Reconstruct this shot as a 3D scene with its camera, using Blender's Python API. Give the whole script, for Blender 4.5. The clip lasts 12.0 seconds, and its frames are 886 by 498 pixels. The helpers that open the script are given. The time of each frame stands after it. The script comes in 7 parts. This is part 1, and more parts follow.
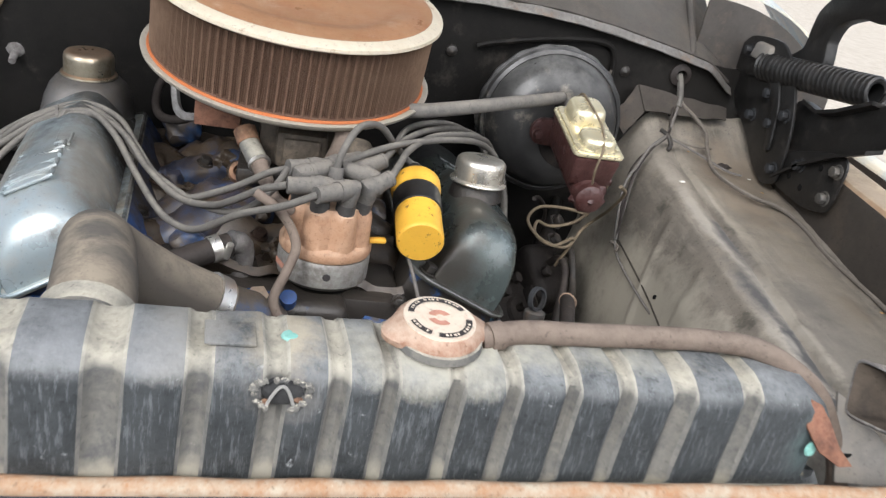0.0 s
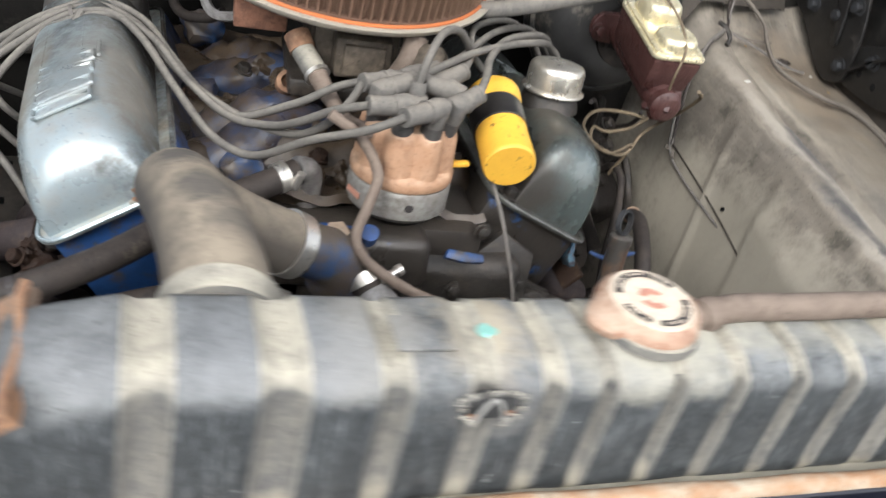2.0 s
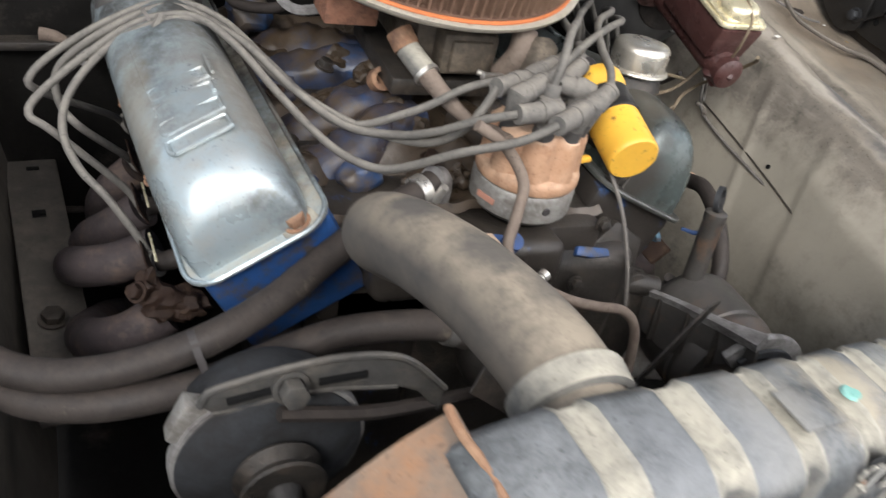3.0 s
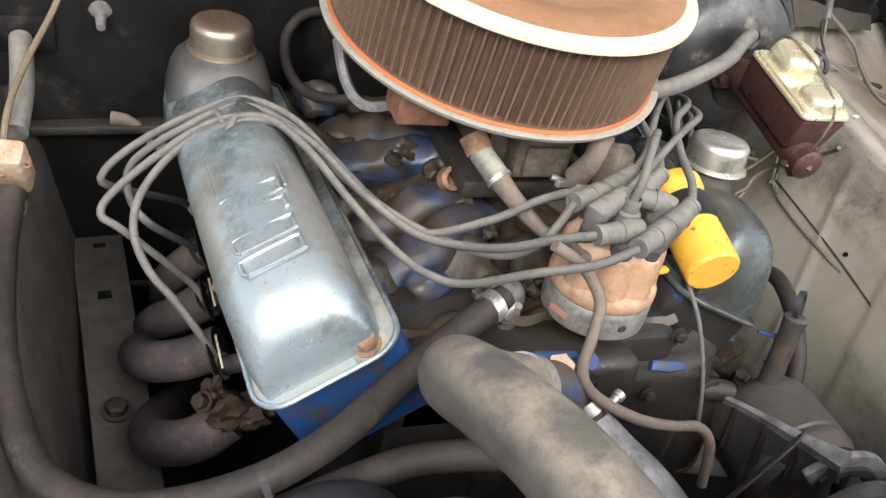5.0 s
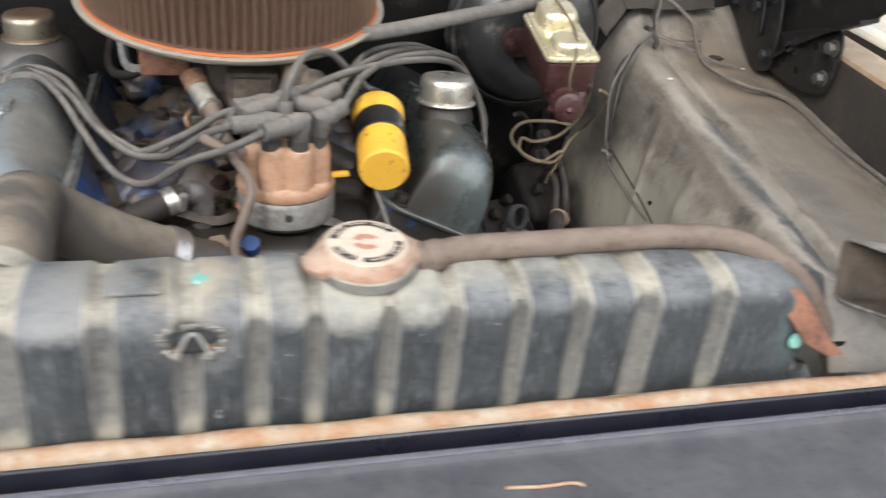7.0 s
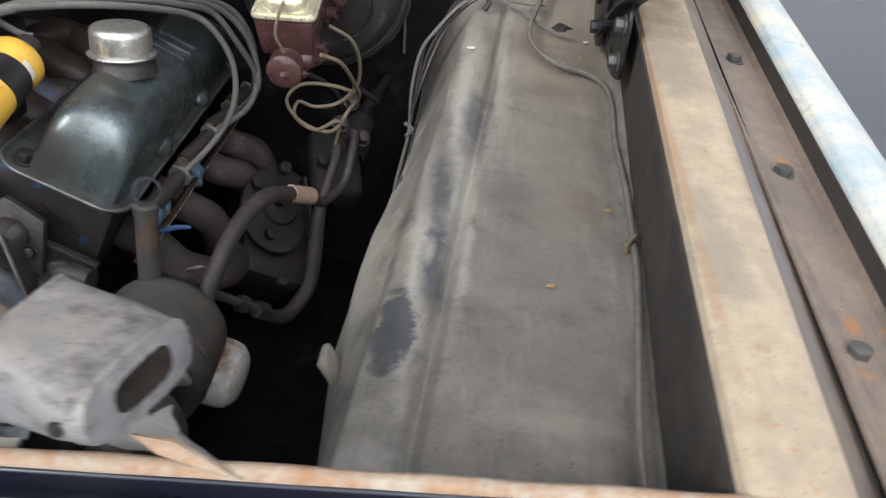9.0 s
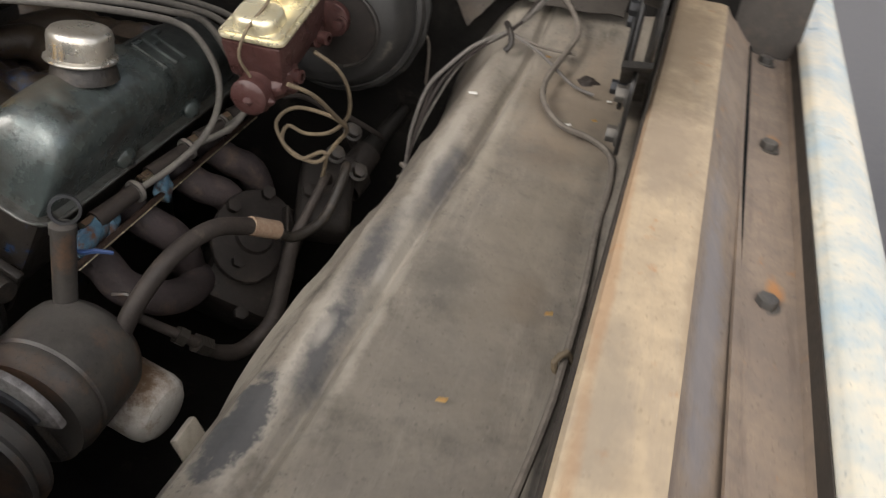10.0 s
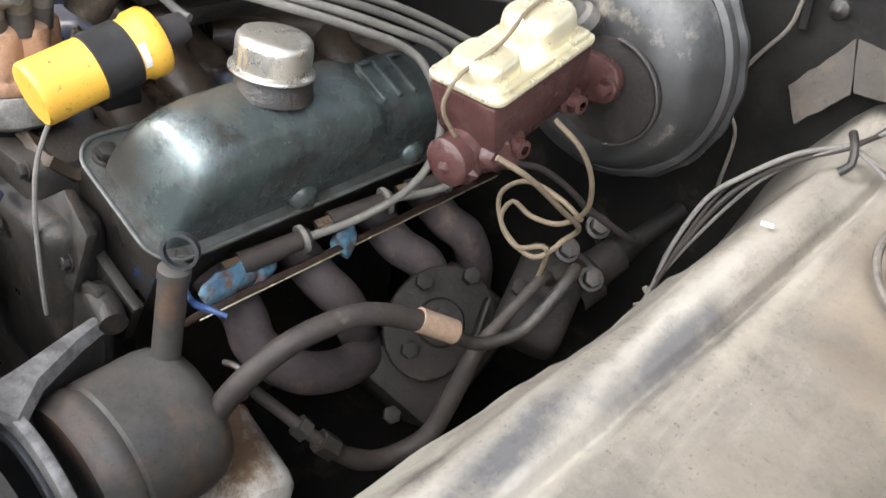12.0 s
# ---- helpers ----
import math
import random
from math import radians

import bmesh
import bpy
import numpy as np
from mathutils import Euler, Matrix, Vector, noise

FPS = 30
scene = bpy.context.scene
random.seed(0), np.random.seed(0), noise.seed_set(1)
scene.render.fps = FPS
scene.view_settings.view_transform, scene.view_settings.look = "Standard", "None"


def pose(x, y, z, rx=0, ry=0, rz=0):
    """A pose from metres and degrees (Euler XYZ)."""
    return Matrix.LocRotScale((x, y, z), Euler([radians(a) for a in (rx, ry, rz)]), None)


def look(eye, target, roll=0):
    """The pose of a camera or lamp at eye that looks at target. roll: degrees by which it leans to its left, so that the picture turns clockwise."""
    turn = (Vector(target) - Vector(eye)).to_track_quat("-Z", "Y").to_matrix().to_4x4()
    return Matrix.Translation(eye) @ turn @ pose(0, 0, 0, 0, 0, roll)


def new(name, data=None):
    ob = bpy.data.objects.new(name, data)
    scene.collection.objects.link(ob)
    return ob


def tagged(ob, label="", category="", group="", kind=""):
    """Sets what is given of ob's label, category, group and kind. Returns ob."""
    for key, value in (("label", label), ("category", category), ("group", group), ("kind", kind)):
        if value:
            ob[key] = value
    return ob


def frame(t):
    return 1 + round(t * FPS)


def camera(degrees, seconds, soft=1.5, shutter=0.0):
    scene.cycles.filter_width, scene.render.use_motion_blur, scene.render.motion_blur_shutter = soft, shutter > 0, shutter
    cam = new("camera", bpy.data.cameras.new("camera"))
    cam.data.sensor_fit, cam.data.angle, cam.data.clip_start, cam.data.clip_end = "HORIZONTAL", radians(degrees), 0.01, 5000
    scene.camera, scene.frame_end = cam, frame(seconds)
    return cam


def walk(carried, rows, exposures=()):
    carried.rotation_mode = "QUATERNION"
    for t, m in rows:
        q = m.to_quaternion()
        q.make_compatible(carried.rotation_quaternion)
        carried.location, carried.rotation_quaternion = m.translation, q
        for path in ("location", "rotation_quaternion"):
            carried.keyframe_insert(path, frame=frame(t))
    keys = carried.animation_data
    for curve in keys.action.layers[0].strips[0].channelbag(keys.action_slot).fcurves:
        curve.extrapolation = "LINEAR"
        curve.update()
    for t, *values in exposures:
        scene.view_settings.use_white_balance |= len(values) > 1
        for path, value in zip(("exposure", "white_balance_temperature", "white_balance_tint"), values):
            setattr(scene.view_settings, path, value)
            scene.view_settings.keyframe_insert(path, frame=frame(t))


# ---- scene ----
cam = camera(55.9, 12.0, soft=1.3, shutter=0.5)

PATH = [
    (0, (-0.117, -0.463, 1.264), (0.309, 1.306, 0.435), 11.6),
    (0.5, (-0.117, -0.397, 1.258), (0.3, 1.344, 0.367), 13.0),
    (1, (-0.103, -0.375, 1.251), (0.278, 1.337, 0.289), 14.6),
    (1.5, (-0.089, -0.383, 1.254), (0.268, 1.335, 0.294), 14.0),
    (2, (-0.232, -0.328, 1.239), (0.316, 1.275, 0.177), 13.4),
    (2.5, (-0.38, -0.268, 1.242), (0.365, 1.212, 0.121), 13.5),
    (3, (-0.452, -0.21, 1.253), (0.332, 1.216, 0.089), 14.6),
    (3.5, (-0.475, -0.158, 1.264), (0.237, 1.299, 0.094), 15.8),
    (3.7, (-0.476, -0.145, 1.271), (0.219, 1.32, 0.099), 15.9),
    (5.3, (-0.4539, -0.1327, 1.3075), (0.2103, 1.3789, 0.1787), 12.35),
    (5.5, (-0.4426, -0.1543, 1.2992), (0.1898, 1.3844, 0.1890), 11.42),
    (6, (-0.3821, -0.2191, 1.2672), (0.1711, 1.3941, 0.2224), 9.31),
    (6.5, (-0.2180, -0.3384, 1.2553), (0.1704, 1.3420, 0.2426), 5.65),
    (7, (-0.0457, -0.4371, 1.2389), (0.3215, 1.2738, 0.2703), 4.55),
    (7.5, (0.0739, -0.4201, 1.2316), (0.4413, 1.2896, 0.2611), 2.75),
    (7.7, (0.1247, -0.3948, 1.2270), (0.5175, 1.3056, 0.2502), 3.55),
    (9.3, (0.627, -0.305, 1.258), (0.486, 1.348, 0.141), 4.9),
    (9.5, (0.655, -0.273, 1.257), (0.481, 1.378, 0.141), 5.6),
    (10, (0.717, -0.175, 1.269), (0.388, 1.447, 0.145), 7.7),
    (10.5, (0.751, -0.067, 1.245), (0.133, 1.441, 0.086), 8.8),
    (11, (0.73, 0.039, 1.218), (-0.127, 1.398, 0.028), 9.2),
    (11.5, (0.692, 0.101, 1.204), (-0.25, 1.392, 0.001), 9.0),
    (12, (0.686, 0.112, 1.202), (-0.286, 1.432, 0.057), 9.4),
]
EXPOSURES = [(0, 0.84, 6200, 10), (1, 1.09, 6300, 10), (2, 1.08, 6300, 9), (2.5, 1.05, 6250, 9), (3, 1.0, 6350, 10), (3.5, 1.46, 6350, 10), (5.5, 1.24, 6300, 10), (6, 1.32, 6250, 10), (6.5, 1.13, 6150, 9), (7, 0.86, 6300, 10), (7.5, 1.18, 6150, 9), (7.7, 0.88, 6150, 9), (9.5, 0.68, 5850, 8), (10, 0.52, 6700, 11), (10.5, 0.95, 5950, 8), (11, 1.50, 6000, 9), (12, 1.80, 6100, 9)]
walk(cam, [(t, look(eye, target, roll)) for t, eye, target, roll in PATH], exposures=EXPOSURES)

# ---- light ----
world = bpy.data.worlds.new("sky")
scene.world = world
world.use_nodes = True
wn = world.node_tree.nodes
sky = wn.new("ShaderNodeTexSky")
sky.sky_type, sky.sun_disc = "NISHITA", False
sky.sun_elevation, sky.sun_rotation = radians(46), radians(160)
sky.air_density, sky.dust_density, sky.ozone_density = 1.0, 3.0, 0.6
soft_sky = wn.new("ShaderNodeHueSaturation")
soft_sky.inputs["Saturation"].default_value = 0.35
world.node_tree.links.new(sky.outputs[0], soft_sky.inputs["Color"])
world.node_tree.links.new(soft_sky.outputs[0], wn["Background"].inputs[0])
wn["Background"].inputs[1].default_value = 0.15
sun = new("sun", bpy.data.lights.new("sun", "SUN"))
sun.data.energy, sun.data.angle, sun.data.color = 1.5, radians(20), (1.0, 0.96, 0.91)
sun.matrix_world = look((-2.5, -2.6, 3.6), (0, 0.4, 0.9))


# ---- materials ----
def material(name, base, second=None, scale=30.0, amount=0.5, rough=0.6, rough_var=0.15, metal=0.0, bump=0.15, bump_scale=None,
             stain=None, stain_scale=6.0, stain_at=0.55, stain_soft=0.12, dust=None, dust_at=0.5, coat=0.0, vary=0.0, spots=(), grit=0.45, streak=None, spec=None):
    """Two scales of noise in the colour, stains with edges, dust on what faces up, and a fine bump."""
    m = bpy.data.materials.new(name)
    m.use_nodes = True
    nt = m.node_tree
    bsdf = nt.nodes["Principled BSDF"]
    coord = nt.nodes.new("ShaderNodeTexCoord")

    def noise_tex(s, detail=5.0, r=0.6):
        n = nt.nodes.new("ShaderNodeTexNoise")
        n.inputs["Scale"].default_value, n.inputs["Detail"].default_value, n.inputs["Roughness"].default_value = s, detail, r
        nt.links.new(coord.outputs["Object"], n.inputs["Vector"])
        return n.outputs["Fac"]

    def ramp(fac, lo, hi, a=0.0, b=1.0):
        r = nt.nodes.new("ShaderNodeMapRange")
        r.inputs["From Min"].default_value, r.inputs["From Max"].default_value = lo, hi
        r.inputs["To Min"].default_value, r.inputs["To Max"].default_value = a, b
        nt.links.new(fac, r.inputs["Value"])
        return r.outputs["Result"]

    def mix(fac, a, b):
        x = nt.nodes.new("ShaderNodeMix")
        x.data_type = "RGBA"
        nt.links.new(fac, x.inputs["Factor"])
        for sock, v in ((x.inputs["A"], a), (x.inputs["B"], b)):
            if isinstance(v, tuple):
                sock.default_value = (*v, 1)
            else:
                nt.links.new(v, sock)
        return x.outputs["Result"]

    second = second or tuple(c * 0.6 for c in base)
    fine = noise_tex(scale * 3.0, 8.0, 0.7)
    col = mix(ramp(fine, 0.30, 0.72, 0, amount), base, second)
    broad = noise_tex(scale * 0.6, 4.0)
    col = mix(ramp(broad, 0.42, 0.68, 0, amount * 0.7), col, second)
    if stain:
        s = noise_tex(stain_scale * 1.6, 9.0, 0.72)
        col = mix(ramp(s, stain_at - stain_soft, stain_at + stain_soft), col, stain)
    if dust:
        geo = nt.nodes.new("ShaderNodeNewGeometry")
        sep = nt.nodes.new("ShaderNodeSeparateXYZ")
        nt.links.new(geo.outputs["Normal"], sep.inputs[0])
        add = nt.nodes.new("ShaderNodeMath")
        add.operation = "MULTIPLY"
        nt.links.new(ramp(sep.outputs["Z"], 0.2, 0.95), add.inputs[0])
        nt.links.new(ramp(noise_tex(34.0, 9.0, 0.75), dust_at - 0.16, dust_at + 0.16), add.inputs[1])
        col = mix(add.outputs[0], col, dust)
    if grit:
        g = noise_tex(300.0, 5.0, 0.7)
        col = mix(ramp(g, 0.64, 0.74, 0, grit * 0.7), col, tuple(min(0.75, c * 2.0 + 0.05) for c in base))
        g2 = noise_tex(260.0, 4.0, 0.6)
        col = mix(ramp(g2, 0.40, 0.30, 0, grit), col, tuple(c * 0.35 for c in base))
    if streak:
        tone, amount_s, along_axis = streak
        stretch = nt.nodes.new("ShaderNodeMapping")
        stretch.inputs["Scale"].default_value = along_axis
        nt.links.new(coord.outputs["Object"], stretch.inputs["Vector"])
        lines = nt.nodes.new("ShaderNodeTexNoise")
        lines.inputs["Scale"].default_value, lines.inputs["Detail"].default_value, lines.inputs["Roughness"].default_value = 1.0, 6.0, 0.7
        nt.links.new(stretch.outputs[0], lines.inputs["Vector"])
        col = mix(ramp(lines.outputs["Fac"], 0.52, 0.66, 0, amount_s), col, tone)
    dulled = []
    for centre, radii, tone, strength in spots:
        sub = nt.nodes.new("ShaderNodeVectorMath")
        sub.operation = "SUBTRACT"
        sub.inputs[1].default_value = centre
        nt.links.new(coord.outputs["Object"], sub.inputs[0])
        div = nt.nodes.new("ShaderNodeVectorMath")
        div.operation = "DIVIDE"
        div.inputs[1].default_value = radii
        nt.links.new(sub.outputs[0], div.inputs[0])
        length = nt.nodes.new("ShaderNodeVectorMath")
        length.operation = "LENGTH"
        nt.links.new(div.outputs[0], length.inputs[0])
        ragged = nt.nodes.new("ShaderNodeMath")
        ragged.operation = "ADD"
        nt.links.new(length.outputs["Value"], ragged.inputs[0])
        nt.links.new(ramp(noise_tex(22.0, 9.0, 0.75), 0.25, 0.75, -0.6, 0.6), ragged.inputs[1])
        crisp = (0.95, 0.72) if strength >= 0.9 else (1.15, 0.45)
        mask = ramp(ragged.outputs[0], *crisp, 0.0, strength)
        col = mix(mask, col, tone)
        if strength > 0.7:
            dulled.append(mask)
    if vary:
        info = nt.nodes.new("ShaderNodeObjectInfo")
        hsv = nt.nodes.new("ShaderNodeHueSaturation")
        nt.links.new(ramp(info.outputs["Random"], 0, 1, 1 - vary, 1 + vary), hsv.inputs["Value"])
        nt.links.new(col, hsv.inputs["Color"])
        col = hsv.outputs["Color"]
    nt.links.new(col, bsdf.inputs["Base Color"])
    rough_out = ramp(noise_tex(scale * 0.6), 0.3, 0.7, rough - rough_var, rough + rough_var)
    for mask in dulled:
        add = nt.nodes.new("ShaderNodeMath")
        add.operation, add.use_clamp = "MULTIPLY_ADD", True
        nt.links.new(mask, add.inputs[0])
        add.inputs[1].default_value = 0.35
        nt.links.new(rough_out, add.inputs[2])
        rough_out = add.outputs[0]
    nt.links.new(rough_out, bsdf.inputs["Roughness"])
    bsdf.inputs["Metallic"].default_value = metal
    bsdf.inputs["Specular IOR Level"].default_value = spec if spec is not None else (0.5 if rough < 0.5 else 0.28)
    bsdf.inputs["Coat Weight"].default_value, bsdf.inputs["Coat Roughness"].default_value = coat, 0.15
    if bump:
        b = nt.nodes.new("ShaderNodeBump")
        b.inputs["Strength"].default_value, b.inputs["Distance"].default_value = bump, 0.002
        nt.links.new(noise_tex(bump_scale or scale * 6, 8.0, 0.65), b.inputs["Height"])
        nt.links.new(b.outputs[0], bsdf.inputs["Normal"])
    return m


M = {
    "tank": material("tank_paint", (0.027, 0.030, 0.032), (0.064, 0.070, 0.073), 34, 0.9, 0.5, 0.14, bump=0.5, stain=(0.36, 0.38, 0.38), stain_scale=44, stain_at=0.665, stain_soft=0.035, dust=(0.235, 0.243, 0.245), dust_at=0.47, grit=0.5, streak=((0.20, 0.215, 0.225), 0.45, (420, 220, 60)),
                     spots=[((-0.098, -0.022, 0.990), (0.026, 0.050, 0.03), (0.42, 0.37, 0.28), 0.85), ((-0.096, -0.050, 0.968), (0.030, 0.016, 0.020), (0.22, 0.21, 0.20), 0.7), ((-0.15, -0.03, 0.99), (0.030, 0.05, 0.016), (0.34, 0.32, 0.28), 0.6), ((0.0, -0.02, 0.985), (0.065, 0.05, 0.022), (0.42, 0.40, 0.33), 0.75), ((0.11, -0.01, 0.988), (0.12, 0.03, 0.012), (0.44, 0.42, 0.34), 0.6), ((0.30, -0.03, 0.93), (0.03, 0.03, 0.04), (0.12, 0.17, 0.17), 0.5), ((-0.20, -0.05, 0.99), (0.10, 0.04, 0.012), (0.22, 0.228, 0.235), 0.6)]),
    "groove_edge": material("groove_edge", (0.25, 0.24, 0.21), (0.13, 0.13, 0.125), 50, 0.9, 0.7, bump=0.3, stain=(0.08, 0.083, 0.088), stain_scale=34, stain_at=0.60, dust=(0.46, 0.43, 0.355), dust_at=0.42),
    "groove": material("groove_dust", (0.20, 0.19, 0.165), (0.125, 0.122, 0.115), 40, 0.9, 0.85, bump=0.3, stain=(0.075, 0.078, 0.082), stain_scale=30, stain_at=0.60, dust=(0.44, 0.41, 0.335), dust_at=0.42,
                     spots=[((-0.15, -0.055, 0.905), (0.30, 0.03, 0.012), (0.30, 0.28, 0.225), 0.8), ((0.17, -0.03, 0.892), (0.24, 0.04, 0.012), (0.30, 0.28, 0.225), 0.8)]),
    "rust": material("rust", (0.26, 0.13, 0.075), (0.38, 0.24, 0.15), 60, 0.9, 0.85, 0.1, bump=0.5, stain=(0.12, 0.07, 0.05), stain_scale=25),
    "rust_dark": material("rust_dark", (0.017, 0.010, 0.0075), (0.036, 0.020, 0.013), 60, 0.95, 0.5, 0.2, bump=1.0, stain=(0.11, 0.07, 0.042), stain_scale=45, stain_at=0.67, grit=0.1),
    "casting": material("casting_grime", (0.030, 0.0225, 0.0165), (0.066, 0.047, 0.031), 20, 0.8, 0.40, 0.2, bump=0.6, stain=(0.026, 0.072, 0.18), stain_scale=5, stain_at=0.62, stain_soft=0.03, dust=(0.085, 0.060, 0.038), dust_at=0.56, grit=0.7),
    "runner": material("runner_blue", (0.018, 0.062, 0.165), (0.014, 0.043, 0.11), 18, 0.7, 0.40, 0.15, bump=0.35, stain=(0.052, 0.036, 0.023), stain_scale=5, stain_at=0.47, stain_soft=0.10, dust=(0.090, 0.064, 0.040), dust_at=0.60, grit=0.7),
    "carb": material("carburetor_grime", (0.115, 0.095, 0.074), (0.050, 0.041, 0.032), 40, 0.9, 0.6, 0.15, metal=0.2, bump=0.5, stain=(0.19, 0.155, 0.115), stain_scale=22, stain_at=0.6, grit=0.7),
    "pan": material("base_pan", (0.54, 0.50, 0.42), (0.40, 0.36, 0.29), 30, 0.7, 0.42, 0.12, metal=0.35, bump=0.15, stain=(0.30, 0.18, 0.10), stain_scale=30, stain_at=0.64, stain_soft=0.05),
    "mesh_wire": material("mesh_wire", (0.30, 0.205, 0.145), (0.20, 0.13, 0.088), 60, 0.7, 0.55, metal=0.3, bump=0.0, grit=0.2),
    "filter_tip": material("filter_tip", (0.185, 0.113, 0.079), (0.14, 0.083, 0.058), 60, 0.7, 0.9, bump=0.3, grit=0.5),
    "wire_dust": material("wire_dust", (0.15, 0.130, 0.108), (0.085, 0.075, 0.066), 80, 0.8, 0.75, bump=0.15, dust=(0.24, 0.21, 0.175), dust_at=0.5),
    "hinge": material("hinge_black", (0.0075, 0.0072, 0.007), (0.017, 0.016, 0.015), 40, 0.8, 0.42, 0.12, bump=0.25, stain=(0.055, 0.048, 0.042), stain_scale=22, stain_at=0.66, dust=(0.050, 0.045, 0.040), dust_at=0.56),
    "void": material("void", (0.002, 0.002, 0.002), (0.003, 0.003, 0.003), 20, 0.3, 0.9, bump=0.0, grit=0),
    "teal_worn": material("teal_worn", (0.10, 0.20, 0.235), (0.05, 0.085, 0.10), 40, 0.8, 0.45, bump=0.3, stain=(0.09, 0.065, 0.05), stain_scale=20, stain_at=0.56),
    "bare_dark": material("grey_dark", (0.060, 0.064, 0.070), (0.034, 0.035, 0.037), 30, 0.8, 0.5, metal=0.3, bump=0.3, stain=(0.03, 0.028, 0.027), stain_scale=15),
    "rust_tan": material("rust_tan", (0.42, 0.30, 0.20), (0.35, 0.17, 0.08), 70, 0.8, 0.85, 0.1, bump=0.5, stain=(0.46, 0.40, 0.31), stain_scale=30),
    "cap": material("cap_rust", (0.36, 0.185, 0.115), (0.46, 0.35, 0.27), 60, 0.95, 0.6, bump=0.35, stain=(0.24, 0.105, 0.06), stain_scale=45, stain_at=0.56, dust=(0.50, 0.40, 0.31)),
    "cap_label": material("cap_label", (0.66, 0.60, 0.49), (0.58, 0.46, 0.36), 60, 0.6, 0.6, bump=0.15, stain=(0.50, 0.26, 0.17), stain_scale=60, stain_at=0.67),
    "ink": material("ink", (0.05, 0.045, 0.045), None, 60, 0.5, 0.6, bump=0.05),
    "rubber": material("rubber", (0.021, 0.018, 0.017), (0.040, 0.033, 0.029), 30, 0.9, 0.65, 0.15, bump=0.3, stain=(0.11, 0.092, 0.072), stain_scale=16, stain_at=0.66, stain_soft=0.06, dust=(0.066, 0.052, 0.043), dust_at=0.58),
    "hose_dusty": material("hose_dusty", (0.115, 0.100, 0.084), (0.075, 0.067, 0.060), 5, 0.5, 0.85, 0.08, bump=0.12, stain=(0.050, 0.048, 0.047), stain_scale=4.2, stain_at=0.60, stain_soft=0.12, dust=(0.31, 0.262, 0.200), dust_at=0.40, grit=0.25,
                           spots=[((-0.250, 0.205, 0.955), (0.024, 0.034, 0.02), (0.085, 0.080, 0.076), 0.8), ((-0.232, 0.130, 0.975), (0.022, 0.030, 0.02), (0.090, 0.085, 0.080), 0.75), ((-0.215, 0.085, 0.975), (0.020, 0.022, 0.02), (0.09, 0.085, 0.08), 0.6), ((-0.262, 0.235, 0.925), (0.03, 0.018, 0.02), (0.10, 0.095, 0.09), 0.6)]),
    "hose_brown": material("hose_brown", (0.105, 0.078, 0.062), (0.20, 0.16, 0.13), 45, 0.9, 0.75, bump=0.3, dust=(0.235, 0.185, 0.15)),
    "wire": material("wire_grey", (0.085, 0.080, 0.074), (0.15, 0.14, 0.125), 60, 0.8, 0.7, bump=0.15, dust=(0.25, 0.23, 0.195), dust_at=0.55),
    "boot": material("boot_grey", (0.105, 0.100, 0.095), (0.17, 0.158, 0.14), 50, 0.8, 0.75, bump=0.15, stain=(0.07, 0.068, 0.066), stain_scale=40, stain_at=0.62, dust=(0.25, 0.225, 0.19)),
    "wire_thin": material("wire_thin", (0.10, 0.095, 0.09), (0.2, 0.18, 0.16), 80, 0.7, 0.7, bump=0.1),
    "wire_tan": material("wire_tan", (0.20, 0.155, 0.098), (0.10, 0.08, 0.06), 80, 0.7, 0.7, bump=0.1),
    "dcap": material("dist_cap", (0.37, 0.205, 0.120), (0.48, 0.315, 0.21), 20, 0.7, 0.62, bump=0.15, stain=(0.20, 0.11, 0.07), stain_scale=30, stain_at=0.60, dust=(0.56, 0.41, 0.29)),
    "alu": material("cast_alu", (0.48, 0.47, 0.44), (0.25, 0.23, 0.21), 55, 0.9, 0.5, 0.15, metal=0.6, bump=0.4, stain=(0.14, 0.12, 0.10), stain_scale=30, stain_at=0.6),
    "chrome_dull": material("chrome_dull", (0.40, 0.365, 0.285), (0.28, 0.245, 0.185), 40, 0.7, 0.34, 0.12, metal=0.85, bump=0.08, stain=(0.20, 0.14, 0.08), stain_scale=35, stain_at=0.64, dust=(0.43, 0.30, 0.205), dust_at=0.36),
    "chrome": material("chrome", (0.72, 0.69, 0.62), (0.5, 0.45, 0.36), 60, 0.5, 0.32, 0.12, metal=0.85, bump=0.06, stain=(0.4, 0.3, 0.18), stain_scale=50, stain_at=0.68),
    "gold": material("zinc_gold", (0.88, 0.78, 0.50), (0.80, 0.74, 0.56), 30, 0.6, 0.26, 0.08, metal=0.65, bump=0.06, stain=(0.55, 0.44, 0.26), stain_scale=26, stain_at=0.66, grit=0.15),
    "mc": material("mc_iron", (0.042, 0.017, 0.016), (0.070, 0.030, 0.026), 55, 1.0, 0.34, 0.16, bump=1.0, bump_scale=90, stain=(0.13, 0.078, 0.070), stain_scale=50, stain_at=0.66),
    "booster": material("booster_black", (0.017, 0.0170, 0.0172), (0.042, 0.041, 0.040), 16, 0.8, 0.40, 0.14, bump=0.15, stain=(0.19, 0.17, 0.14), stain_scale=8, stain_at=0.62, stain_soft=0.06, dust=(0.16, 0.157, 0.15)),
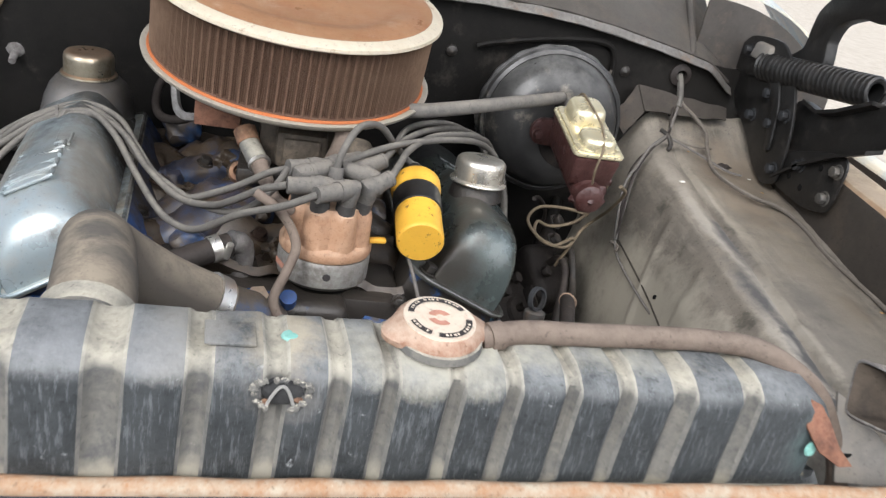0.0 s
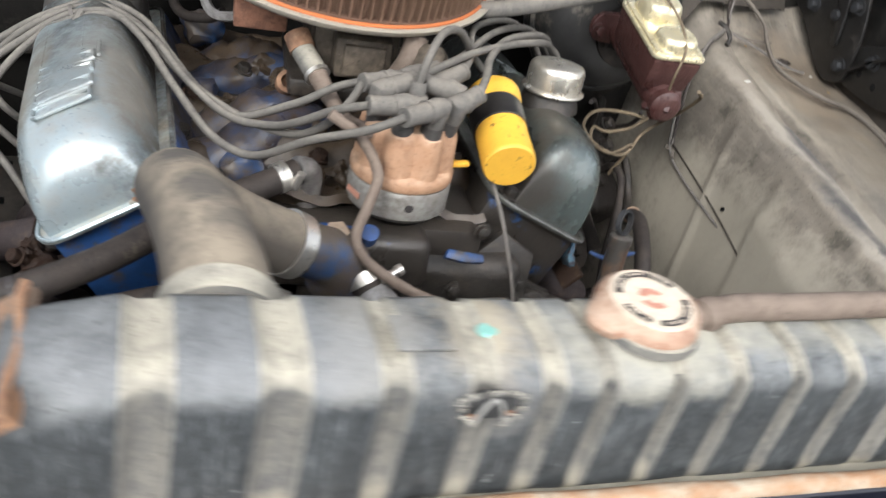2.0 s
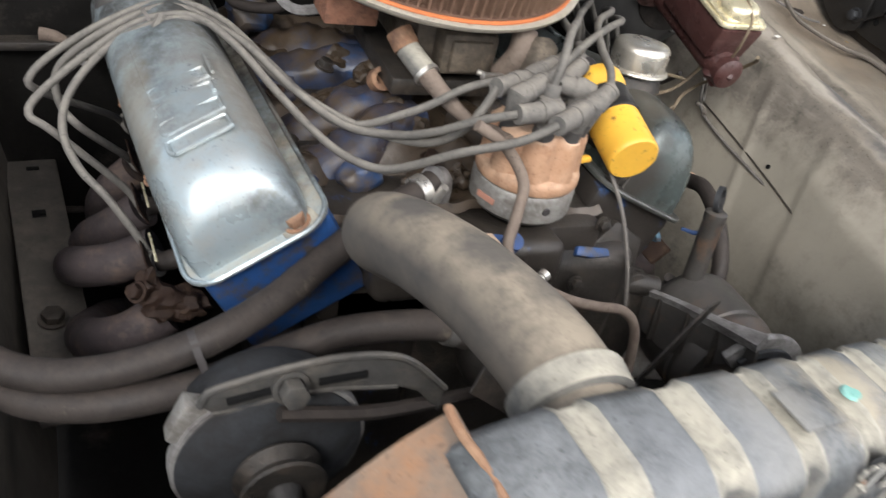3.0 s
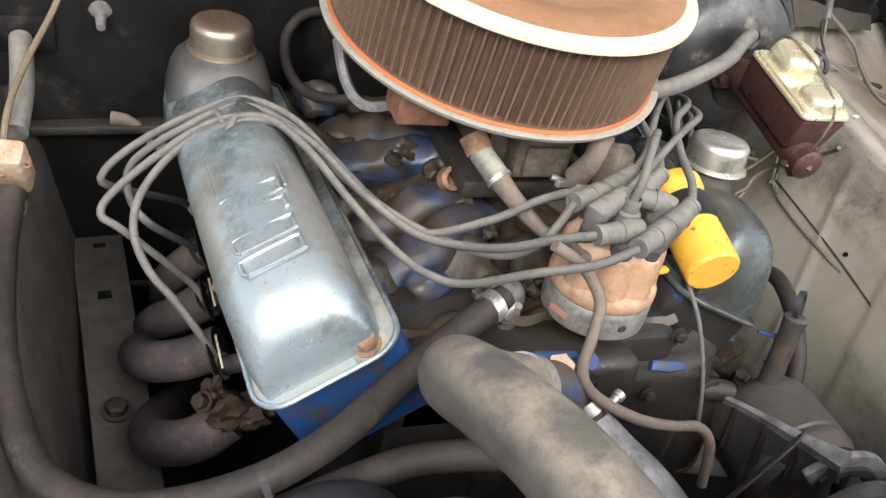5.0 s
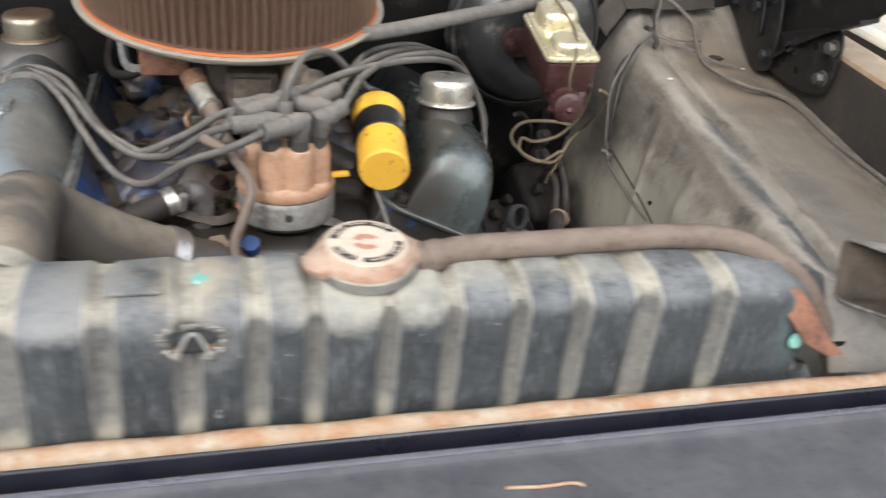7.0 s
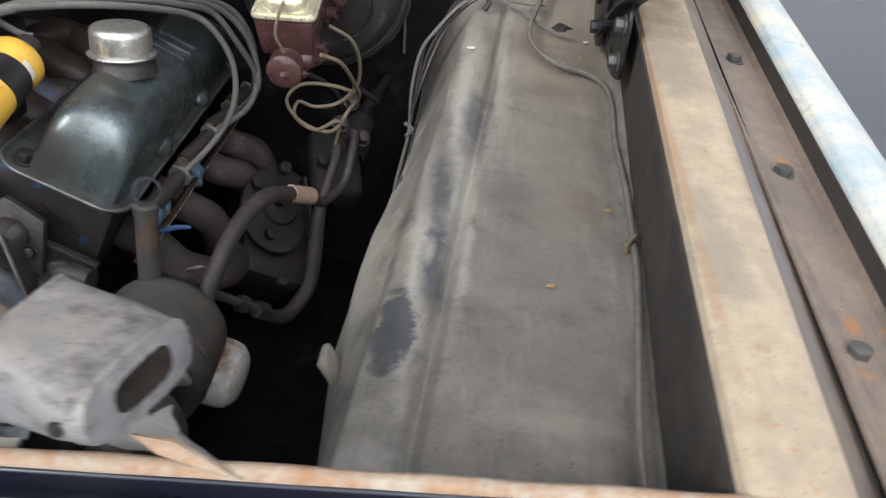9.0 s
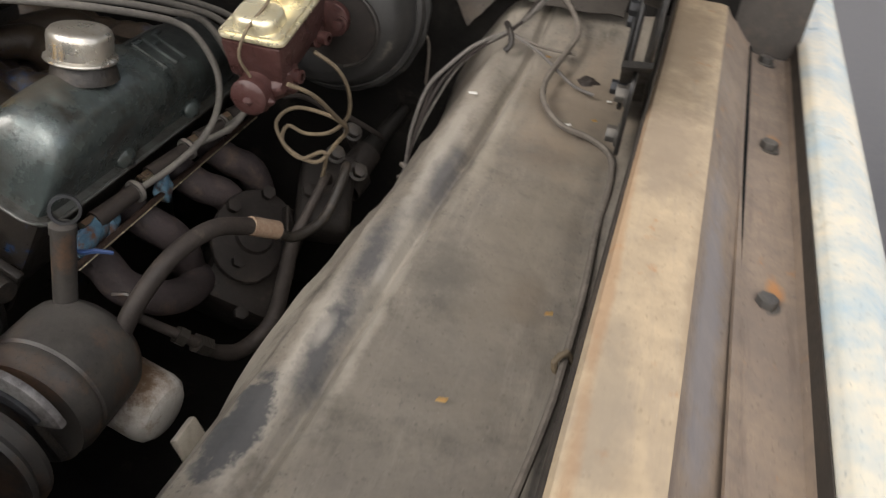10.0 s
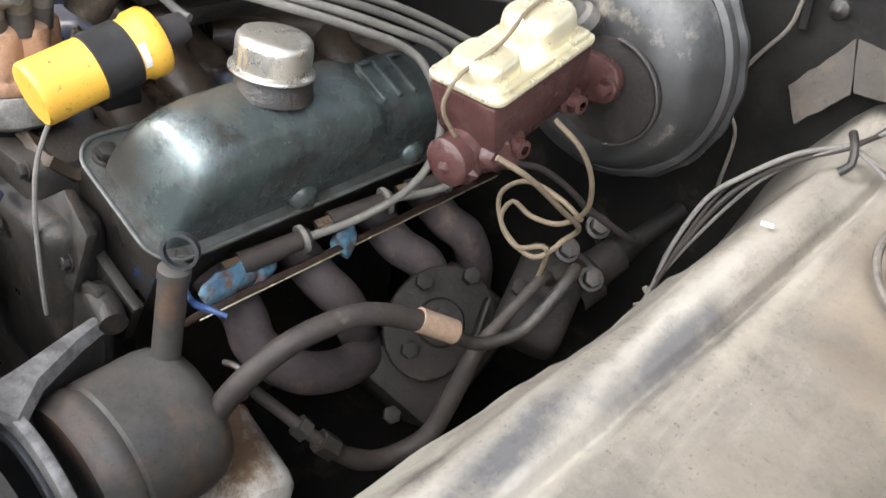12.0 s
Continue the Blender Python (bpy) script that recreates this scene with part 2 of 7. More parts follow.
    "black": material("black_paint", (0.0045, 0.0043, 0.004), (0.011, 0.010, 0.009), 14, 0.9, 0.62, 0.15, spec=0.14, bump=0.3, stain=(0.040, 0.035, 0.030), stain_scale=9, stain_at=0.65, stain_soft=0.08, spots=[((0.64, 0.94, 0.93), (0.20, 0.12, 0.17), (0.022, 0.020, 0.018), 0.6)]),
    "iron": material("grimy_iron", (0.013, 0.012, 0.011), (0.030, 0.026, 0.022), 50, 0.85, 0.42, bump=0.6, stain=(0.085, 0.066, 0.05), stain_scale=20, stain_at=0.63, dust=(0.048, 0.040, 0.033), dust_at=0.58),
    "blue": material("engine_blue", (0.018, 0.068, 0.19), (0.018, 0.045, 0.11), 30, 0.8, 0.4, 0.15, bump=0.3, stain=(0.075, 0.060, 0.048), stain_scale=11, stain_at=0.50, stain_soft=0.07, dust=(0.13, 0.11, 0.085), dust_at=0.58),
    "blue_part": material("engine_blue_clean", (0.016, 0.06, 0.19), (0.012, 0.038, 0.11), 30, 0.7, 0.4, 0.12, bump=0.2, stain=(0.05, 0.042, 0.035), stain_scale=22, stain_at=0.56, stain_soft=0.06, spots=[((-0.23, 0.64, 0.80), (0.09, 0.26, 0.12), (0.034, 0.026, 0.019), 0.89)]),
    "grime": material("intake_grime", (0.016, 0.0145, 0.013), (0.034, 0.028, 0.023), 35, 0.8, 0.38, bump=0.4, stain=(0.02, 0.07, 0.19), stain_scale=11, stain_at=0.64, stain_soft=0.04, dust=(0.048, 0.040, 0.032), dust_at=0.56),
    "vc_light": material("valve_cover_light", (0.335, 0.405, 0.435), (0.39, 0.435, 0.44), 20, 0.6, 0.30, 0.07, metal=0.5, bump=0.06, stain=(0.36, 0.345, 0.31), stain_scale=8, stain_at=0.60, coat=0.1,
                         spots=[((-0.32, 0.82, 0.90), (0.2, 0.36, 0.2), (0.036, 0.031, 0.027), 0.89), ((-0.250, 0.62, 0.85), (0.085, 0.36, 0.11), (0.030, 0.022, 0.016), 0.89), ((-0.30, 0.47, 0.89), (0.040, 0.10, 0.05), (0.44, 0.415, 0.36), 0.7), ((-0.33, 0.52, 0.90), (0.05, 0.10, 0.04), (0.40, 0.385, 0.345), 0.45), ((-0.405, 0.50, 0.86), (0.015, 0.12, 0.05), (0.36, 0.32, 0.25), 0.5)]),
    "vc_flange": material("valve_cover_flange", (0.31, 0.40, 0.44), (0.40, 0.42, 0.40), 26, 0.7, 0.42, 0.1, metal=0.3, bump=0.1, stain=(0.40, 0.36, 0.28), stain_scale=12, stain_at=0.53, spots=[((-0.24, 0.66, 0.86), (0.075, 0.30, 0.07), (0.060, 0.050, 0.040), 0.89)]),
    "vc_grease": material("flange_grease", (0.075, 0.082, 0.078), (0.11, 0.115, 0.105), 60, 0.9, 0.38, 0.15, metal=0.2, bump=0.8, bump_scale=160, stain=(0.040, 0.036, 0.030), stain_scale=16, stain_at=0.52, grit=0.8),
    "vc_edge": material("flange_edge_worn", (0.20, 0.205, 0.19), (0.10, 0.105, 0.10), 60, 0.9, 0.4, metal=0.3, bump=0.3, stain=(0.05, 0.045, 0.04), stain_scale=20, stain_at=0.55),
    "arm_grey": material("arm_grey", (0.095, 0.092, 0.088), (0.055, 0.053, 0.05), 40, 0.8, 0.5, metal=0.25, bump=0.3, stain=(0.14, 0.125, 0.105), stain_scale=18, stain_at=0.6, dust=(0.16, 0.145, 0.125), dust_at=0.5),
    "vc_dusty": material("valve_cover_dusty", (0.046, 0.043, 0.041), (0.075, 0.074, 0.073), 30, 0.9, 0.38, 0.15, metal=0.15, bump=0.2, stain=(0.06, 0.052, 0.045), stain_scale=14, stain_at=0.56, dust=(0.10, 0.086, 0.070), dust_at=0.56),
    # The two pale spots are sky reflections painted on the front shoulder.
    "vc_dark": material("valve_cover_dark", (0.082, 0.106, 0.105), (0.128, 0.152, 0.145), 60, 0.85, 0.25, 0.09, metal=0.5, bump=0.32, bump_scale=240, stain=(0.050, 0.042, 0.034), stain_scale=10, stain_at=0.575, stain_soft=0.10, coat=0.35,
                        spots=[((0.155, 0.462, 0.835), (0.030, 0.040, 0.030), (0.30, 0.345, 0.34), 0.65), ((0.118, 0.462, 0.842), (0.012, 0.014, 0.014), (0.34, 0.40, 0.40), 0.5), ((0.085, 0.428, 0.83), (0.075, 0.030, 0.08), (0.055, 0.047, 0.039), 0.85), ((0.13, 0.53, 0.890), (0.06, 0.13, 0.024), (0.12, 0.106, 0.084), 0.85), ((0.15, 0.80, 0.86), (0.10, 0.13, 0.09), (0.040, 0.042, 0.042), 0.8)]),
    "yellow": material("coil_yellow", (0.80, 0.46, 0.055), (0.70, 0.38, 0.05), 25, 0.6, 0.4, bump=0.08, stain=(0.22, 0.11, 0.03), stain_scale=60, stain_at=0.63, stain_soft=0.03, grit=0.35),
    "filter": material("filter_paper", (0.125, 0.071, 0.048), (0.17, 0.105, 0.075), 30, 0.8, 0.85, bump=0.8, bump_scale=1100, grit=0.8),
    "orange": material("gasket_orange", (0.50, 0.15, 0.048), (0.36, 0.13, 0.055), 40, 0.6, 0.6, bump=0.1),
    "rim": material("rim_metal", (0.84, 0.77, 0.62), (0.68, 0.57, 0.42), 30, 0.7, 0.38, 0.12, metal=0.35, bump=0.15, stain=(0.36, 0.20, 0.10), stain_scale=30, stain_at=0.645, stain_soft=0.05),
    "lid": material("lid_rust", (0.30, 0.125, 0.055), (0.42, 0.235, 0.13), 22, 0.95, 0.42, 0.15, metal=0.2, bump=0.25, stain=(0.56, 0.44, 0.33), stain_scale=14, stain_at=0.66, dust=(0.38, 0.22, 0.12), dust_at=0.55),
    # Long pale spots on the engine-facing side put skylight into the colour.
    "apron": material("apron_dust_side_light", (0.215, 0.190, 0.157), (0.130, 0.116, 0.099), 9, 0.95, 0.48, 0.14, bump=0.35, bump_scale=110, stain=(0.080, 0.073, 0.060), stain_scale=9, stain_at=0.59, stain_soft=0.04, dust=(0.245, 0.213, 0.170), dust_at=0.55, grit=1.0,
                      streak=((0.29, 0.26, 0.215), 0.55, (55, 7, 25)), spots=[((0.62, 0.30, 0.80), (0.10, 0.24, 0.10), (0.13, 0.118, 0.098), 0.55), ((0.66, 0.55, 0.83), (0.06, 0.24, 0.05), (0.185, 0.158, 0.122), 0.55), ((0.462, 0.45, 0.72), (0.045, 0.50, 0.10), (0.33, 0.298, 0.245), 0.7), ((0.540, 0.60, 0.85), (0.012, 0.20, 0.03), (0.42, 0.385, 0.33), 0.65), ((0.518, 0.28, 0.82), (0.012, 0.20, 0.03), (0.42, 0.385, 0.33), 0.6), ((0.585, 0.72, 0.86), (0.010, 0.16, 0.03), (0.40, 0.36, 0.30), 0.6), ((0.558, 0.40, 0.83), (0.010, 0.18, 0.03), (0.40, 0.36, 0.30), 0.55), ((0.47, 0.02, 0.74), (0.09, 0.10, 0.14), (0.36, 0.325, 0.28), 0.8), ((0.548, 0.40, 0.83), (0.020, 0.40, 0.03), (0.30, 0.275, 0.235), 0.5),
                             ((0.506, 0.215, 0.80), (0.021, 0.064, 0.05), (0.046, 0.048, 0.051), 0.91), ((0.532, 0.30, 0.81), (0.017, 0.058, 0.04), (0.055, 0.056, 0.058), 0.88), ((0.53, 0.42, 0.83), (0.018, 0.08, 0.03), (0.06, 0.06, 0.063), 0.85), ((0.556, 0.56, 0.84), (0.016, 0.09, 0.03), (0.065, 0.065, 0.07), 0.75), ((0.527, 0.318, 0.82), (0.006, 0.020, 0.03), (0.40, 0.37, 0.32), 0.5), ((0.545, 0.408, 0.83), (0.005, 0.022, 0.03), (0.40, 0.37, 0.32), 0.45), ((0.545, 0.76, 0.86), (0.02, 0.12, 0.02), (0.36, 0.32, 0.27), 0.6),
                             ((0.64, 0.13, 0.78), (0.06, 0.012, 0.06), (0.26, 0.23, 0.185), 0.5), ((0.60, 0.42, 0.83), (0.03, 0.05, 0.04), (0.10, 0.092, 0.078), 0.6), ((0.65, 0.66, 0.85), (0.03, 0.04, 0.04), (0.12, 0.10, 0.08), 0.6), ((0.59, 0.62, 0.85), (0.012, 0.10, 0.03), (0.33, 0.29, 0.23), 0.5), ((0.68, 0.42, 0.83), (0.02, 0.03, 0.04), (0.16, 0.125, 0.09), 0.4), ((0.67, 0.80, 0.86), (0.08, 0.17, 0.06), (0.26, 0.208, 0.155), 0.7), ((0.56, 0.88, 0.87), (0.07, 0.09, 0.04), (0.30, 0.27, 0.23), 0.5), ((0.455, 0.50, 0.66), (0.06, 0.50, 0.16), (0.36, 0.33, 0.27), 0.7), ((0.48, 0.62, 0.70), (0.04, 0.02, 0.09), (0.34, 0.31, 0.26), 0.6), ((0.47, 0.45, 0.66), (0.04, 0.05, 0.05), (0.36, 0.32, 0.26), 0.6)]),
    "wall": material("wall_dirt_and_shade", (0.040, 0.034, 0.029), (0.062, 0.053, 0.044), 18, 0.8, 0.75, bump=0.3, stain=(0.085, 0.066, 0.050), stain_scale=10, stain_at=0.64),
    "bracket_rusty": material("bracket_rusty", (0.23, 0.155, 0.108), (0.165, 0.13, 0.104), 22, 0.9, 0.7, bump=0.5, stain=(0.35, 0.175, 0.085), stain_scale=7, stain_at=0.55, stain_soft=0.08, dust=(0.26, 0.205, 0.155), dust_at=0.58, spots=[((-0.345, 0.0, 0.93), (0.022, 0.018, 0.02), (0.11, 0.10, 0.095), 0.7)]),
    "band": material("band_black", (0.014, 0.013, 0.013), (0.03, 0.028, 0.026), 40, 0.7, 0.45, bump=0.1),
    "gear": material("gear_grease", (0.014, 0.0125, 0.0115), (0.026, 0.022, 0.020), 30, 0.9, 0.6, spec=0.16, bump=0.6, stain=(0.06, 0.05, 0.04), stain_scale=25, stain_at=0.66),
    "wall_left": material("wall_grimy", (0.048, 0.044, 0.040), (0.078, 0.070, 0.061), 12, 0.9, 0.7, bump=0.3, stain=(0.12, 0.103, 0.086), stain_scale=8, stain_at=0.62, streak=((0.10, 0.09, 0.078), 0.6, (30, 30, 8))),
    "cowl": material("cowl_dusty", (0.085, 0.077, 0.069), (0.052, 0.047, 0.043), 12, 0.9, 0.5, bump=0.25, stain=(0.12, 0.095, 0.075), stain_scale=14, stain_at=0.63, dust=(0.092, 0.082, 0.070)),
    "scuff": material("scuff", (0.05, 0.05, 0.052), (0.1, 0.095, 0.09), 40, 0.8, 0.5, bump=0.1),
    "tan": material("tan_paint", (0.57, 0.45, 0.30), (0.36, 0.285, 0.20), 11, 0.95, 0.6, bump=0.2, streak=((0.34, 0.28, 0.215), 0.5, (45, 8, 20)), stain=(0.42, 0.19, 0.07), stain_scale=22, stain_at=0.655, stain_soft=0.05, grit=0.5,
                    spots=[((0.765, 0.55, 0.94), (0.04, 0.09, 0.03), (0.27, 0.215, 0.16), 0.7), ((0.76, 0.82, 0.95), (0.06, 0.20, 0.04), (0.25, 0.19, 0.135), 0.7), ((0.80, 0.34, 0.92), (0.008, 0.16, 0.03), (0.30, 0.225, 0.15), 0.65), ((0.75, 0.22, 0.92), (0.02, 0.10, 0.02), (0.27, 0.23, 0.18), 0.6), ((0.738, 0.40, 0.93), (0.006, 0.6, 0.03), (0.36, 0.19, 0.09), 0.42)]),
    "rail": material("rail_stained", (0.32, 0.245, 0.18), (0.19, 0.155, 0.13), 14, 0.95, 0.6, bump=0.25, streak=((0.15, 0.115, 0.095), 0.7, (50, 6, 25)), stain=(0.42, 0.20, 0.07), stain_scale=15, stain_at=0.665, stain_soft=0.06, grit=0.6,
                     spots=[((0.815, 0.35, 0.90), (0.015, 0.35, 0.03), (0.24, 0.235, 0.25), 0.6), ((0.875, 0.45, 0.88), (0.009, 0.018, 0.02), (0.48, 0.21, 0.06), 0.7), ((0.862, 0.19, 0.87), (0.008, 0.014, 0.02), (0.45, 0.2, 0.06), 0.6), ((0.886, 0.735, 0.89), (0.008, 0.012, 0.02), (0.42, 0.2, 0.07), 0.5)]),
    "body_blue": material("body_blue", (0.33, 0.50, 0.60), (0.56, 0.57, 0.52), 9, 0.8, 0.35, bump=0.08, stain=(0.80, 0.72, 0.56), stain_scale=6, stain_at=0.50, coat=0.3),
    "panel": material("panel_dark_blue", (0.050, 0.053, 0.066), (0.080, 0.081, 0.086), 30, 0.7, 0.4, 0.12, bump=0.1, stain=(0.1, 0.095, 0.09), stain_scale=20, stain_at=0.66, dust=(0.115, 0.114, 0.118)),
    "support": material("support_grey", (0.25, 0.235, 0.215), (0.16, 0.15, 0.138), 18, 0.9, 0.6, bump=0.3, stain=(0.28, 0.25, 0.21), stain_scale=12, stain_at=0.58, dust=(0.24, 0.21, 0.175), dust_at=0.5),
    "panel_bead": material("panel_bead", (0.16, 0.165, 0.19), (0.10, 0.105, 0.125), 30, 0.7, 0.25, 0.08, metal=0.4, bump=0.05, grit=0.2),
    "panel_gloss": material("panel_gloss", (0.006, 0.007, 0.014), (0.010, 0.011, 0.018), 30, 0.7, 0.30, 0.08, bump=0.06, grit=0.15),
    "flange_bare": material("flange_bare", (0.25, 0.24, 0.225), (0.12, 0.112, 0.10), 40, 0.9, 0.45, 0.12, metal=0.3, bump=0.4, stain=(0.20, 0.12, 0.07), stain_scale=16, stain_at=0.62, grit=0.6),
    "header": material("header_pipe", (0.034, 0.028, 0.029), (0.058, 0.046, 0.046), 40, 0.85, 0.7, bump=0.6, stain=(0.12, 0.085, 0.065), stain_scale=18, stain_at=0.64),
    "white": material("filter_white", (0.72, 0.70, 0.66), (0.6, 0.56, 0.49), 30, 0.5, 0.45, bump=0.05, stain=(0.30, 0.17, 0.07), stain_scale=13, stain_at=0.63, stain_soft=0.07, spots=[((0.235, 0.425, 0.588), (0.085, 0.085, 0.044), (0.17, 0.092, 0.036), 0.89), ((0.25, 0.435, 0.57), (0.030, 0.06, 0.02), (0.10, 0.055, 0.025), 0.7)]),
    "ps": material("pump_black", (0.040, 0.038, 0.036), (0.066, 0.060, 0.054), 26, 0.85, 0.42, 0.15, bump=0.2, stain=(0.135, 0.080, 0.050), stain_scale=9, stain_at=0.60, stain_soft=0.08, dust=(0.085, 0.078, 0.070), dust_at=0.5),
    "bare": material("bare_bracket", (0.36, 0.352, 0.34), (0.19, 0.18, 0.175), 40, 0.8, 0.55, metal=0.3, bump=0.2, stain=(0.10, 0.09, 0.085), stain_scale=15),
    "steel": material("steel", (0.42, 0.40, 0.37), (0.25, 0.22, 0.19), 60, 0.7, 0.45, metal=0.7, bump=0.15),
    "clamp": material("clamp_steel", (0.72, 0.70, 0.66), (0.5, 0.46, 0.4), 60, 0.5, 0.35, metal=0.85, bump=0.1),
    "asphalt": material("asphalt", (0.115, 0.115, 0.12), (0.17, 0.165, 0.165), 30, 0.8, 0.9, bump=0.6, bump_scale=180, stain=(0.36, 0.35, 0.33), stain_scale=9, stain_at=0.72, stain_soft=0.02),
    "gravel": material("gravel", (0.62, 0.57, 0.49), (0.42, 0.36, 0.29), 14, 0.9, 0.9, bump=0.8, bump_scale=40),
    "duct": material("duct_plastic", (0.18, 0.172, 0.17), (0.29, 0.272, 0.255), 12, 0.95, 0.5, bump=0.3, dust=(0.36, 0.315, 0.265), dust_at=0.50, streak=((0.085, 0.076, 0.072), 0.75, (34, 24, 70)), stain=(0.50, 0.46, 0.42), stain_scale=10, stain_at=0.62, stain_soft=0.04, grit=0.6),
    "lining": material("duct_lining", (0.085, 0.066, 0.050), (0.13, 0.105, 0.082), 22, 0.9, 0.85, bump=0.4, stain=(0.05, 0.042, 0.036), stain_scale=14),
    "leaf": material("dry_leaf", (0.5, 0.26, 0.09), (0.4, 0.3, 0.12), 60, 0.8, 0.8, bump=0.1),
    "chip": material("chip_white", (0.78, 0.77, 0.72), None, 60, 0.2, 0.7, bump=0.0),
    "blue_tie": material("blue_tie", (0.03, 0.085, 0.27), (0.05, 0.06, 0.08), 40, 0.8, 0.5, bump=0.05),
    "band_grey": material("sleeve_grey", (0.052, 0.050, 0.049), (0.085, 0.080, 0.075), 50, 0.8, 0.7, bump=0.15, dust=(0.15, 0.135, 0.115)),
    "tape": material("tape", (0.34, 0.27, 0.20), (0.22, 0.13, 0.085), 50, 0.9, 0.7, bump=0.2),
    "red_print": material("red_print", (0.52, 0.26, 0.19), None, 60, 0.4, 0.7, bump=0.0),
    "pit": material("pit", (0.020, 0.020, 0.021), (0.06, 0.06, 0.06), 60, 0.8, 0.7, bump=0.5),
    "solder": material("solder", (0.42, 0.41, 0.38), (0.20, 0.20, 0.19), 90, 0.9, 0.55, bump=0.4),
    "copper_rust": material("copper_rust", (0.20, 0.085, 0.055), (0.30, 0.155, 0.10), 70, 0.95, 0.6, bump=0.5, stain=(0.09, 0.045, 0.035), stain_scale=40, stain_at=0.58),
    "blue_worn": material("blue_worn", (0.13, 0.235, 0.29), (0.045, 0.10, 0.17), 45, 0.95, 0.5, bump=0.6, stain=(0.11, 0.055, 0.032), stain_scale=24, stain_at=0.55, stain_soft=0.05),
    "verdigris": material("verdigris", (0.16, 0.42, 0.36), (0.3, 0.5, 0.45), 90, 0.8, 0.8, bump=0.3),
}


# ---- building ----
def thing(name, at, label, category, group="", kind=""):
    ob = new(name)
    ob.empty_display_size = 0.05
    ob.location = at
    return tagged(ob, label, category, group, kind)


def finish(name, bm, mat, smooth=True, sharp=40):
    me = bpy.data.meshes.new(name)
    bmesh.ops.recalc_face_normals(bm, faces=bm.faces)
    if smooth:
        for f in bm.faces:
            f.smooth = True
        lim = radians(sharp)
        for e in bm.edges:
            if len(e.link_faces) == 2 and e.calc_face_angle(0) > lim:
                e.smooth = False
    bm.to_mesh(me)
    bm.free()
    for m in (mat if isinstance(mat, (list, tuple)) else [mat]):
        me.materials.append(M[m] if isinstance(m, str) else m)
    return new(name, me)


def part(name, bm, mat, parent, label="", smooth=True, sharp=40):
    ob = finish(name, bm, mat, smooth, sharp)
    ob.parent = parent
    if parent.parent is None:
        ob.matrix_parent_inverse = Matrix.Translation(-Vector(parent.location))
    return tagged(ob, label)


def solo(name, bm, mat, label, category, group="", kind="", smooth=True, sharp=40):
    return tagged(finish(name, bm, mat, smooth, sharp), label, category, group, kind)


def axes(origin, z, x=(1, 0, 0)):
    """A frame at origin whose Z runs along z and whose X lies near x."""
    z = Vector(z).normalized()
    x = Vector((0, 1, 0)) if abs(Vector(x).normalized().dot(z)) > 0.999 else Vector(x)
    x = x - z * x.dot(z)
    x.normalize()
    y = z.cross(x)
    m = Matrix((x, y, z)).transposed().to_4x4()
    m.translation = Vector(origin)
    return m


def revolve(profile, m, seg=32, bm=None, mat=0, start=0.0, sweep=math.tau, wobble=None):
    """Turns (radius, height) pairs about m's Z."""
    bm = bm or bmesh.new()
    full = sweep > 6.28
    n = seg if full else seg + 1
    rings = []
    for r, h in profile:
        if r < 1e-6:
            rings.append([bm.verts.new(m @ Vector((0, 0, h)))])
        else:
            ring = []
            for i in range(n):
                a = start + sweep * i / seg
                k = wobble(a, h) if wobble else 1.0
                ring.append(bm.verts.new(m @ Vector((r * k * math.cos(a), r * k * math.sin(a), h))))
            rings.append(ring)
    for a, b in zip(rings, rings[1:]):
        for i in range(seg):
            j = (i + 1) % n
            if len(a) == 1 and len(b) == 1:
                continue
            if len(a) == 1:
                f = bm.faces.new((a[0], b[i], b[j]))
            elif len(b) == 1:
                f = bm.faces.new((a[i], a[j], b[0]))
            else:
                f = bm.faces.new((a[i], a[j], b[j], b[i]))
            f.material_index = mat
    return bm


def spline(pts, step=0.006):
    """Points along a smooth curve through pts."""
    pts = [Vector(p) for p in pts]
    ext = [pts[0] * 2 - pts[1], *pts, pts[-1] * 2 - pts[-2]]
    out = []
    for i in range(1, len(ext) - 2):
        p0, p1, p2, p3 = ext[i - 1:i + 3]
        n = max(2, min(40, int((p2 - p1).length / step)))
        for k in range(n):
            t = k / n
            out.append(0.5 * ((2 * p1) + (p2 - p0) * t + (2 * p0 - 5 * p1 + 4 * p2 - p3) * t * t + (3 * p1 - p0 - 3 * p2 + p3) * t ** 3))
    out.append(pts[-1])
    return out


def tube(pts, r, seg=10, bm=None, step=0.006, mat=0, caps=True, smooth=True):
    """A round tube through pts; r is one radius or one for each point."""
    bm = bm or bmesh.new()
    line = spline(pts, step) if smooth else [Vector(p) for p in pts]
    rs = [r] * len(line) if not isinstance(r, (list, tuple)) else [float(np.interp(i / (len(line) - 1), np.linspace(0, 1, len(r)), r)) for i in range(len(line))]
    tan = [(line[min(i + 1, len(line) - 1)] - line[max(i - 1, 0)]).normalized() for i in range(len(line))]
    nrm = tan[0].orthogonal().normalized()
    rings = []
    for p, t, rad in zip(line, tan, rs):
        nrm = (nrm - t * nrm.dot(t)).normalized()
        bi = t.cross(nrm)
        rings.append([bm.verts.new(p + (nrm * math.cos(a) + bi * math.sin(a)) * rad) for a in (math.tau * k / seg for k in range(seg))])
    for a, b in zip(rings, rings[1:]):
        for i in range(seg):
            f = bm.faces.new((a[i], a[(i + 1) % seg], b[(i + 1) % seg], b[i]))
            f.material_index = mat
    if caps:
        for ring in (rings[0], rings[-1]):
            bm.faces.new(ring).material_index = mat
    return bm


